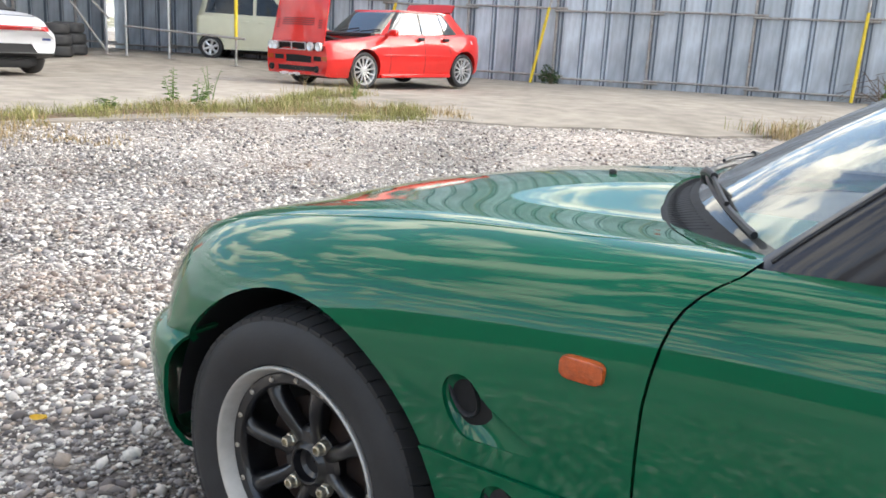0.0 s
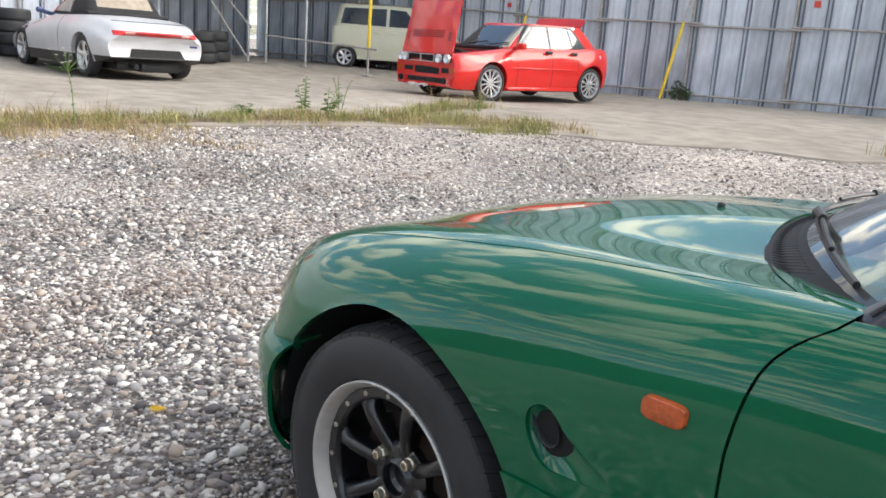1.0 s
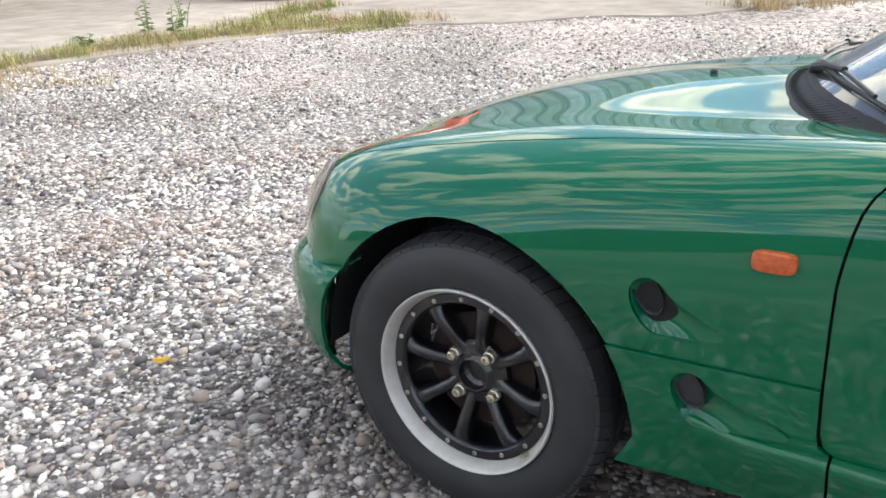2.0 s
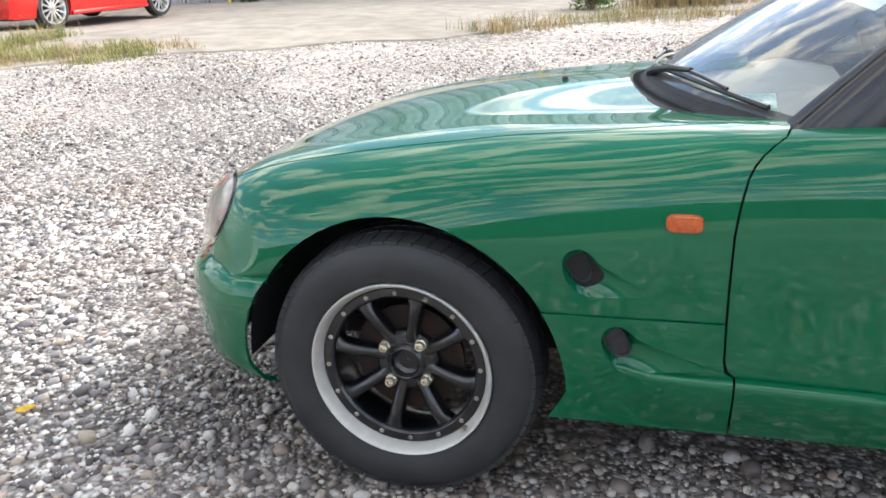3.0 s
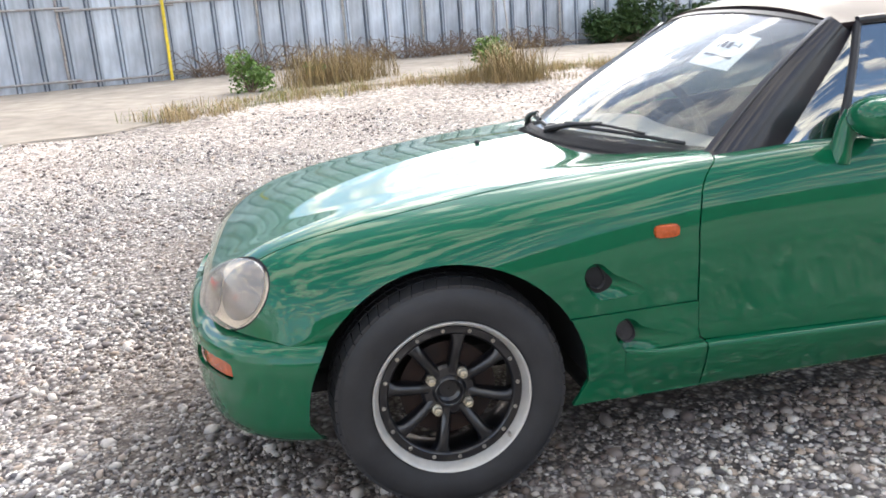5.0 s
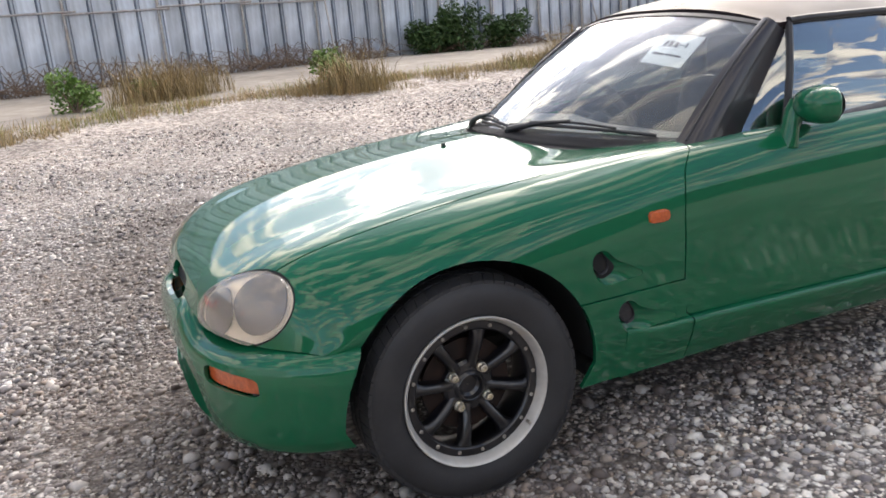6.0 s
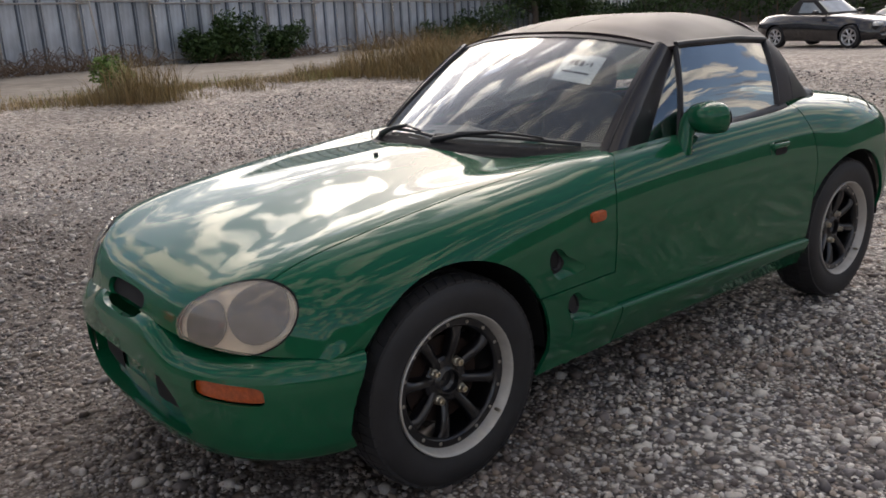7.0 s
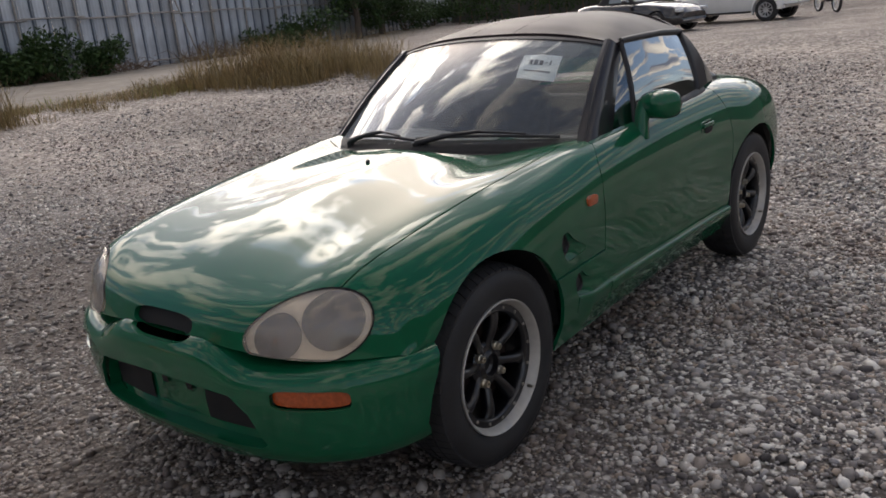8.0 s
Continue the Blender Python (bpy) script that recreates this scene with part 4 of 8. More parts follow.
for side in (-1, 1):
    bumper_skin_patch(side)
    me = cut(shell(0.005, -0.008), [("INTERSECT", lamp_tool(side, 0.0))])
    lamp = link_mesh("headlamp", me, LENS, coupe, "hazed yellowed headlamp lens", 40)
    lamp.visible_shadow = False
    seal = link_mesh("lamp_seal", cut(shell(0.006, 0.0015), [("INTERSECT", lamp_tool(side, 0.0055)), ("DIFFERENCE", lamp_tool(side, 0.0))]), DARK, lamp, "black lamp seal", 40)
    bowl = link_mesh("lamp_bowl", cut(shell(0.004, 0.012), [("INTERSECT", lamp_tool(side, 0.008))]), BOWL, lamp, "pale grey lamp bowl", 40)
    for px, py, rx, ry in ((-0.068, -0.022, 0.066, 0.056), (0.072, 0.018, 0.074, 0.070)):
        pts = [((x if side < 0 else -x), y) for x, y in oval(px, py, rx, ry, 28, 2.2, 0.5)]
        tool = mesh_of(prism(pts, "z", -0.14, 0.2), frame_of((-0.474, side * 0.449, 0.548), (-0.86, side * 0.42, 0.28)))
        link_mesh("reflector", cut(shell(0.003, 0.004), [("INTERSECT", tool)]), CHROME, lamp, "oval tarnished reflector", 40)
    # round vents, side marker
    for k, sc in enumerate(SCOOPS):
        edge = tear(*sc, 0.0015)
        yy = 0.6815 if k == 0 else 0.6805
        rows = []
        for q in (1.0, 0.98, 0.94, 0.88, 0.80, 0.68, 0.5, 0.25, 0.02):
            r = []
            for x, z in edge + edge[:1]:
                px, pz = sc[0] + (x - sc[0]) * q, sc[1] + (z - sc[1]) * q
                r.append((px, side * (yy + 0.001 - 0.021 * (1 - q ** 4) * math.exp(-(math.hypot(px - sc[0] + 0.008, pz - sc[1]) / 0.065) ** 2)), pz))
            rows.append(r)
        bm = bmesh.new()
        sheet(bm, rows)
        bmesh.ops.recalc_face_normals(bm, faces=bm.faces)
        part("vent_scoop", bm, PAINT, coupe, "hollow green scoop round the vent", 60)
    for (vx, vz) in ((0.355, 0.545), (0.428, 0.400)):
        bm = bmesh.new()
        pts = oval(0, 0, 0.022, 0.036, 24, 2.2, 0.5)
        rows = [[(x * s, y * s, h) for x, y in pts + pts[:1]] for s, h in ((1.0, -0.012), (1.02, 0.002), (0.97, 0.005), (0.90, 0.003), (0.86, -0.003), (0.5, -0.003), (0.02, -0.003))]
        sheet(bm, rows)
        bmesh.ops.recalc_face_normals(bm, faces=bm.faces)
        yy = 0.676 if vz > 0.5 else 0.677
        turn = Matrix(((1, 0, 0, vx), (0, 0, side, side * (yy - 0.003)), (0, 1, 0, vz), (0, 0, 0, 1)))
        bmesh.ops.transform(bm, matrix=turn, verts=bm.verts)
        bmesh.ops.recalc_face_normals(bm, faces=bm.faces)
        part("fender_vent", bm, MESHM, coupe, "oval black mesh vent")
    bm = bmesh.new()
    pts = oval(0, 0, 0.0315, 0.0158, 28, 4)
    rows = [[(x * s, y * s, h) for x, y in pts + pts[:1]] for s, h in ((1.0, -0.01), (1.0, 0.003), (0.95, 0.0065), (0.7, 0.008), (0.02, 0.0085))]
    sheet(bm, rows)
    turn = Matrix(((1, 0, 0, 0.536), (0, 0, side, side * 0.680), (0, 1, 0, 0.632), (0, 0, 0, 1)))
    bmesh.ops.transform(bm, matrix=turn, verts=bm.verts)
    bmesh.ops.recalc_face_normals(bm, faces=bm.faces)
    part("side_marker", bm, AMBER, coupe, "amber side marker lens")


# wheels
def wheel(x, side):
    hub = Matrix.Translation((x, side * 0.595, HUBZ)) @ (Matrix() if side < 0 else pose(0, 0, 0, 0, 0, 180))
    # outward is -y in this frame
    bm = bmesh.new()
    prof = [(-0.060, 0.186), (-0.071, 0.190), (-0.073, 0.193), (-0.076, 0.1935), (-0.081, 0.204), (-0.085, 0.222), (-0.086, 0.240), (-0.0815, 0.258), (-0.073, 0.271), (-0.060, 0.2795), (-0.040, 0.2835), (0.0, 0.2845), (0.045, 0.2825), (0.066, 0.277), (0.080, 0.248), (0.078, 0.215), (0.060, 0.19)]
    lathe(bm, prof, 72)
    bmesh.ops.transform(bm, matrix=hub, verts=bm.verts)
    tyre = part("tyre", bm, RUBBER, coupe, "black road tyre", 50)
    # tread blocks stand on the carcass
    bm = bmesh.new()
    for k in range(60):
        a = 2 * math.pi * k / 60
        for y0, y1, lean in ((-0.074, -0.040, 0.010), (-0.032, -0.004, -0.01), (0.004, 0.032, -0.01), (0.040, 0.074, 0.010)):
            vs = box(bm, (-0.0128, y0, 0.266 if abs(y0) > 0.05 or abs(y1) > 0.05 else 0.276), (0.0128, y1, 0.2870))
            for v in vs:
                v.co.x += lean * (v.co.y - (y0 + y1) / 2) / 0.03
                if abs(v.co.y) > 0.06:
                    v.co.z -= 0.010 if v.co.z > 0.281 else 0.004
            bmesh.ops.transform(bm, matrix=Matrix.Rotation(a, 4, "Y"), verts=vs)
    bmesh.ops.transform(bm, matrix=hub, verts=bm.verts)
    part("tread", bm, RUBBER, tyre, "", None)
    bm = bmesh.new()
    lathe(bm, [(-0.052, 0.1735), (-0.060, 0.1765), (-0.070, 0.1800), (-0.078, 0.1840), (-0.0815, 0.1865), (-0.0825, 0.1890), (-0.0800, 0.1910), (-0.066, 0.1905), (-0.058, 0.184)], 72, closed=True)
    bmesh.ops.transform(bm, matrix=hub, verts=bm.verts)
    rim = part("rim_lip", bm, ALLOY, coupe, "polished silver rim lip", 40)
    bm = bmesh.new()
    lathe(bm, [(-0.056, 0.178), (-0.050, 0.168), (-0.030, 0.160), (0.03, 0.158), (0.075, 0.175)], 48)
    bmesh.ops.transform(bm, matrix=hub, verts=bm.verts)
    part("rim_barrel", bm, SPOKE, rim, "black inner rim barrel")
    bm = bmesh.new()
    lathe(bm, [(-0.050, 0.1755), (-0.056, 0.172), (-0.055, 0.156), (-0.050, 0.151), (-0.040, 0.150), (-0.036, 0.168)], 64, closed=True)
    bmesh.ops.transform(bm, matrix=hub, verts=bm.verts)
    part("outer_ring", bm, SPOKE, rim, "black bolted ring")
    for k in range(8):
        a = math.radians(45 * k + 33)
        bm = bmesh.new()
        rows = []
        for i in range(13):
            u = i / 12
            r = 0.046 + u * 0.112
            w = 0.0125 + 0.0035 * u + 0.010 * max(0.0, u - 0.82) / 0.18 + 0.006 * max(0.0, 0.16 - u) / 0.16
            crown = -0.030 - 0.022 * math.sin(math.pi * min(1.0, u * 1.25) / 2) ** 1.3 + 0.006 * max(0.0, u - 0.8) / 0.2
            base = -0.010 - 0.014 * u
            rows.append([(r, z, c * w) for c, z in ((-1, base), (-1, 0.45 * crown + 0.55 * base), (-0.82, 0.85 * crown + 0.15 * base), (-0.42, crown), (0, crown - 0.002), (0.42, crown), (0.82, 0.85 * crown + 0.15 * base), (1, 0.45 * crown + 0.55 * base), (1, base))])
        sheet(bm, rows)
        bmesh.ops.recalc_face_normals(bm, faces=bm.faces)
        bmesh.ops.transform(bm, matrix=hub @ Matrix.Rotation(-a, 4, "Y"), verts=bm.verts)
        part("spoke", bm, SPOKE, rim, "", 60)
    bm = bmesh.new()
    lathe(bm, [(-0.006, 0.068), (-0.022, 0.067), (-0.029, 0.060), (-0.031, 0.042), (-0.039, 0.036), (-0.041, 0.0335), (-0.040, 0.031), (-0.024, 0.029), (-0.018, 0.022), (-0.018, 0.002)], 40)
    bmesh.ops.transform(bm, matrix=hub, verts=bm.verts)
    part("hub_plate", bm, SPOKE, rim, "black hub plate with round centre hole", 35)
    for k in range(4):
        a = math.radians(90 * k + 40 + (12 if x < 1 else 30))
        bm = bmesh.new()
        lathe(bm, [(-0.026, 0.0135), (-0.037, 0.0125), (-0.039, 0.0105), (-0.049, 0.0095), (-0.050, 0.006), (-0.042, 0.0055), (-0.042, 0.0008)], 6 if k % 2 else 12)
        bmesh.ops.transform(bm, matrix=hub @ Matrix.Translation((0.0555 * math.cos(a), 0, 0.0555 * math.sin(a))), verts=bm.verts)
        part("wheel_nut", bm, BRASS, rim, "worn brassy wheel nut", 30)
    for k in range(16):
        a = math.radians(22.5 * k + 3.2)
        bm = bmesh.new()
        lathe(bm, [(-0.050, 0.0052), (-0.057, 0.0052), (-0.0585, 0.0040), (-0.0585, 0.0005)], 8)
        bmesh.ops.transform(bm, matrix=hub @ Matrix.Translation((0.1635 * math.cos(a), 0, 0.1635 * math.sin(a))), verts=bm.verts)
        part("rim_bolt", bm, RIVET, rim, "small steel rim bolt", 30)
    bm = bmesh.new()
    tube(bm, [(0.176 * math.cos(-0.72), -0.066, 0.176 * math.sin(-0.72)), (0.172 * math.cos(-0.72), -0.086, 0.172 * math.sin(-0.72))], 0.0045, 8)
    bmesh.ops.transform(bm, matrix=hub, verts=bm.verts)
    part("tyre_valve", bm, RIVET, rim, "metal tyre valve")
    bm = bmesh.new()
    lathe(bm, [(-0.006, 0.03), (-0.006, 0.118), (0.006, 0.118), (0.006, 0.03)], 48, closed=True)
    bmesh.ops.transform(bm, matrix=hub, verts=bm.verts)
    part("brake_disc", bm, RUST, coupe, "rusty brake disc behind the spokes")
    # the dark liner of the wheel well
    bm = bmesh.new()
    lathe(bm, [(-0.055, ARCH_R + 0.006), (0.24, ARCH_R + 0.006), (0.24, 0.02)], 40, a0=-0.02, a1=math.pi + 0.02)
    bmesh.ops.transform(bm, matrix=hub, verts=bm.verts)
    part("wheel_well", bm, DARK, coupe, "black wheel well liner")


for x in (FW, RW):
    for side in (-1, 1):
        wheel(x, side)
bm = bmesh.new()
box(bm, (-0.42, -0.34, 0.20), (2.45, 0.34, 0.26), 0.02)
box(bm, (0.35, -0.60, 0.205), (1.72, 0.60, 0.25), 0.015)
part("underbody", bm, DARK, coupe, "dark underbody")


# ---- roof, glass and cabin of the coupe ----
def screen_point(u, v):
    """The windscreen: u across from -1 to 1, v from cowl to header."""
    lo = Vector((0.436 + 0.300 * u * u, 0.585 * u, 0.797 - 0.030 * u * u))
    hi = Vector((1.035 + 0.050 * u * u, 0.500 * u, 1.118 - 0.052 * abs(u) ** 2.4))
    p = lo.lerp(hi, v)
    bulge = 0.022 * math.sin(math.pi * v) * (1 - 0.4 * u * u)
    return p + Vector((-0.5, 0, 0.86)) * bulge


def screen_patch(u0, u1, v0, v1, nu=24, nv=12, push=0.0):
    rows = []
    for j in range(nv + 1):
        r = []
        for i in range(nu + 1):
            p = screen_point(u0 + (u1 - u0) * i / nu, v0 + (v1 - v0) * j / nv)
            r.append(p + Vector((-0.5, 0, 0.86)) * push)
        rows.append(r)
    return rows


def quarter_edge(s, v):
    """The front edge of the small side pane, from the door's sill up."""
    return Vector((0.872, s * 0.588, 0.776)).lerp(Vector((1.128, s * 0.502, 1.040)), v)


ob = part("windscreen", slab(screen_patch(-0.945, 0.945, 0.0, 0.965, 30, 14), 0.004), WINDSCREEN, coupe, "raked windscreen with sky reflections", 60)
ob.visible_shadow = False
part("screen_seal", slab(screen_patch(-0.93, 0.93, 0.955, 0.985, 30, 2, 0.003), 0.010), TRIM, coupe, "black windscreen seal")
for s in (-1, 1):
    rows = []
    for k in range(15):
        v = -0.02 + 1.02 * k / 14
        a, b = screen_point(s * 0.93, v), screen_point(s * 1.0, v)
        n = Vector((-0.45, s * 0.35, 0.8)).normalized()
        e = quarter_edge(s, max(0.0, v))
        rows.append([a + n * 0.001, a + n * 0.010, a.lerp(b, 0.5) + n * 0.016, b + n * 0.008, b.lerp(e, 0.35) + n * 0.004, b.lerp(e, 0.42) - n * 0.001, e - n * 0.002, e - n * 0.03])
    part("windscreen_pillar", slab(rows, 0.012), PILLAR, coupe, "black windscreen pillar", 50)
    # thin bright bead along the glass
    bm = bmesh.new()
    tube(bm, [screen_point(s * 0.965, v) + Vector((-0.45, s * 0.35, 0.8)).normalized() * 0.015 for v in np.linspace(0.02, 0.97, 14)], 0.0035, 6)
    part("pillar_bead", bm, CABIN, coupe)


def belt(x):
    """The sill of the side window at x: half width and height."""
    return float(np.interp(x, (0.66, 1.0, 1.63, 1.76, 2.0), (0.602, 0.606, 0.600, 0.585, 0.52))), float(np.interp(x, (0.66, 1.0, 1.63, 1.78, 1.9, 2.04), (0.772, 0.782, 0.822, 0.834, 0.826, 0.812)))


def eave(x):
    """The roof's side edge at x: half width and height."""
    return float(np.interp(x, (1.06, 1.3, 1.6, 1.78), (0.502, 0.505, 0.498, 0.488))), float(np.interp(x, (1.06, 1.2, 1.5, 1.78), (1.066, 1.072, 1.070, 1.050)))


def roof_point(x, t):
    """t across from -1 to 1, x along the centre line."""
    w, ze = eave(x)
    zc = float(curve((1.03, 1.15, 1.4, 1.65, 1.80), (1.124, 1.150, 1.172, 1.168, 1.145))(x))
    xx = x + 0.050 * t * t * max(0.0, 1 - (x - 1.03) / 0.35)
    return Vector((xx, w * t, zc - (zc - ze) * abs(t) ** 2.7))


def roof_panel(t0, t1, x0, x1, nt=14):
    return [[roof_point(x, t) for t in np.linspace(t0, t1, nt)] for x in np.linspace(x0, x1, 26)]


for t0, t1 in ((-1.0, -0.205), (-0.20, 0.20), (0.205, 1.0)):
    part("roof_panel", slab(roof_panel(t0, t1, 1.035, 1.72), 0.014), ROOFM, coupe, "dark polished removable roof panel", 40)
bm = slab([[roof_point(x, t) + Vector((0, 0, -0.018)) for t in np.linspace(-0.97, 0.97, 30)] for x in np.linspace(1.05, 1.76, 12)], 0.012)
part("headliner", bm, CABIN, coupe, "dark cloth headliner")

# rear hoop and pillars run down to the deck
def hoop_point(u, t):
    """u from the roof's rear edge to the deck, t across."""
    xt = 1.725 + 0.30 * u
    zt = float(curve((0, 0.12, 0.3, 0.6, 0.85, 1.0), (1.158, 1.150, 1.115, 1.005, 0.905, 0.862))(u))
    w, zb = belt(1.66 + 0.36 * u)
    xb = 1.642 + 0.40 * u
    a = t * math.pi / 2
    c, s = math.cos(a), math.sin(a)
    # arch: upright sides that lean in, flat top
    y = math.copysign(abs(s) ** 0.62, s)
    h = abs(c) ** 0.52
    wt = w - (w - 0.488) * h if u < 0.9 else w
    yy = wt * y
    z = zb + (zt - zb) * h
    x = xb + (xt - xb) * h
    return Vector((x, yy, z))


part("rear_hoop", slab([[hoop_point(u, t) for t in np.linspace(-1, 1, 61)] for u in np.linspace(0, 0.30, 8)], 0.016), ROOFM, coupe, "dark polished rear pillar hoop", 40)
for t0, t1 in ((-1, -0.62), (0.62, 1)):
    part("rear_pillar", slab([[hoop_point(u, t) for t in np.linspace(t0, t1, 20)] for u in np.linspace(0.305, 1.0, 14)], 0.014), PILLAR, coupe, "glossy dark rear quarter pillar", 40)
ob = part("rear_window", slab([[hoop_point(u, t) for t in np.linspace(-0.612, 0.612, 24)] for u in np.linspace(0.31, 0.97, 14)], 0.004), SIDEGLASS, coupe, "rear window", 60)
ob.visible_shadow = False

for s in (-1, 1):
    def side_pt(x, h, s=s):
        """On the side glass: x along the sill, h from sill to roof edge."""
        wb, zb = belt(x)
        xt = 1.105 + (x - 0.76) * (1.700 - 1.105) / (1.630 - 0.76) if x > 1.02 else None
        xt = np.interp(x, (1.03, 1.630), (1.140, 1.700))
        wt, zt = eave(xt)
        return Vector((x + (xt - x) * h, s * (wb - 0.012 + (wt - wb + 0.004) * h + 0.012 * math.sin(math.pi * h)), zb - 0.005 + (zt - zb) * h))
    rows = [[side_pt(x, h) for x in np.linspace(1.045, 1.628, 20)] for h in np.linspace(0, 0.985, 10)]
    ob = part("side_window", slab(rows, 0.004), SIDEGLASS, doors[0 if s < 0 else 1], "closed side window", 60)
    ob.visible_shadow = False
    # small fixed quarter window ahead of the post
    tri = []
    for h in np.linspace(0, 1, 8):
        a = quarter_edge(s, h * 0.97) + Vector((-0.006, -s * 0.006, 0.0))
        b = side_pt(1.025, h * 0.97)
        tri.append([a.lerp(b, k / 6) for k in range(7)])
    for r in tri:
        r[0].z = max(r[0].z, belt(r[0].x)[1])
    ob = part("quarter_window", slab(tri, 0.004), SIDEGLASS, doors[0 if s < 0 else 1], "small front quarter window", 60)
    ob.visible_shadow = False
    bm = bmesh.new()
    tube(bm, [side_pt(1.033, h) for h in np.linspace(0, 1.0, 10)], 0.011, 8)
    part("window_post", bm, TRIM, doors[0 if s < 0 else 1], "black window post")
    bm = bmesh.new()
    tube(bm, [side_pt(x, 1.0) + Vector((0, s * 0.004, 0.004)) for x in np.linspace(1.03, 1.64, 16)] + [side_pt(1.643, h) for h in np.linspace(0.95, 0.0, 10)], 0.011, 8)
    part("window_seal", bm, TRIM, coupe, "black rubber window seal")
    rows = []
    for x in np.linspace(0.735, 1.70, 24):
        w, z = belt(x)
        rows.append([(x, s * (w - 0.030), z - 0.020), (x, s * (w - 0.028), z + 0.004), (x, s * (w - 0.008), z + 0.003), (x, s * (w + 0.004), z - 0.010), (x, s * (w + 0.006), z - 0.026)])
    part("belt_trim", slab(rows, 0.006), TRIM, doors[0 if s < 0 else 1], "black trim strip under the window", 50)
    # mirror: a rounded pod whose inner end turns down into its foot
    door_ob = doors[0 if s < 0 else 1]
    bm = bmesh.new()
    bmesh.ops.create_uvsphere(bm, u_segments=36, v_segments=22, radius=1.0)
    for v in bm.verts:
        x, y, z = v.co
        if x > 0.25:
            x = 0.25 + (x - 0.25) * 0.30
        q = 3.2
        n = (abs(y) ** q + abs(z) ** q) ** (1 / q)
        l = math.hypot(y, z)
        k = l / n if n > 1e-6 else 1
        k = 1 + (k - 1) * 0.75
        v.co = Vector((0.074 * x, 0.086 * y * k, 0.052 * z * k - 0.010 * max(0.0, -s * y)))
    bmesh.ops.transform(bm, matrix=Matrix.Translation((1.085, s * 0.672, 0.848)) @ pose(0, 0, 0, 0, 0, s * 24), verts=bm.verts)
    pod = part("door_mirror", bm, PAINT, door_ob, "rounded green door mirror", 60)
    bm = bmesh.new()
    lathe(bm, [(0.0, 0.001), (0.0, 0.9), (-0.1, 1.0)], 28, "x")
    for v in bm.verts:
        v.co = Vector((v.co.x * 0.02, v.co.y * 0.070, v.co.z * 0.040))
    bmesh.ops.transform(bm, matrix=Matrix.Translation((1.085, s * 0.672, 0.848)) @ pose(0, 0, 0, 0, 0, s * 24) @ Matrix.Translation((0.036, 0, 0)), verts=bm.verts)
    part("mirror_glass", bm, CHROME, pod, "mirror glass")
    bm = bmesh.new()
    tube(bm, [(1.015, s * 0.622, 0.742), (1.018, s * 0.626, 0.762), (1.026, s * 0.624, 0.790), (1.040, s * 0.622, 0.822), (1.056, s * 0.630, 0.846)], [0.033, 0.027, 0.025, 0.029, 0.034], 18)
    part("mirror_stalk", bm, PAINT, pod, "", 60)
    # door handle in its recess
    bm = bmesh.new()
    pts = oval(0, 0, 0.062, 0.030, 28, 4)
    sheet(bm, [[(x * k, y * k, h) for x, y in pts + pts[:1]] for k, h in ((1.06, -0.004), (1.03, 0.004), (0.97, 0.003), (0.90, -0.006), (0.5, -0.008), (0.02, -0.008))])
    bmesh.ops.transform(bm, matrix=Matrix(((1, 0, 0, 1.540), (0, 0, s, s * 0.664), (0, 1, 0, 0.682), (0, 0, 0, 1))), verts=bm.verts)
    bmesh.ops.recalc_face_normals(bm, faces=bm.faces)
    h = part("handle_cup", bm, PAINT, door_ob, "recessed green door handle cup", 50)
    # the shade in the cup is a flat dark sheet
    bm = bmesh.new()
    pts = oval(0.004, -0.003, 0.040, 0.013, 24, 3.5)
    sheet(bm, [[(x * k, y * k, z) for x, y in pts + pts[:1]] for k, z in ((1.0, 0.0015), (0.5, 0.001), (0.02, 0.001))])
    bmesh.ops.transform(bm, matrix=Matrix(((1, 0, 0, 1.540), (0, 0, s, s * 0.668), (0, 1, 0, 0.678), (0, 0, 0, 1))), verts=bm.verts)
    part("handle_shade", bm, DARK, door_ob, "dark sheet for the shade behind the handle")
    bm = bmesh.new()
    box(bm, (1.488, min(s * 0.656, s * 0.676), 0.686), (1.592, max(s * 0.656, s * 0.676), 0.706), 0.007, 3)
    part("door_handle", bm, PAINT, door_ob, "green pull handle", 50)

# cowl between hood and glass
rows = []
for u in np.linspace(-1, 1, 41):
    b = screen_point(u, 0.03)
    y = 0.512 * u
    hx = 0.400 + 0.215 * (y / 0.53) ** 2
    hz = float(np.interp(abs(y), (0, 0.3, 0.53), (0.794, 0.776, 0.758)))
    a = Vector((hx - 0.004, y, hz))
    a = a.lerp(b + Vector((-0.028, 0, -0.006)), float(ease(0.72, 0.98, abs(u))))
    rows.append([a + Vector((0, 0, -0.02)), a, a.lerp(b, 0.35) + Vector((0, 0, -0.004)), a.lerp(b, 0.7), b, b + Vector((0.02, 0, 0.01))])
COWLM = mat("cowl_plastic", (0.014, 0.014, 0.016), 0.6, var=0.3, scale=30, spec=0.25, bump=0.1, bscale=300)
cowl = part("cowl", slab(rows, 0.006), COWLM, coupe, "black plastic cowl below the windscreen", 50)
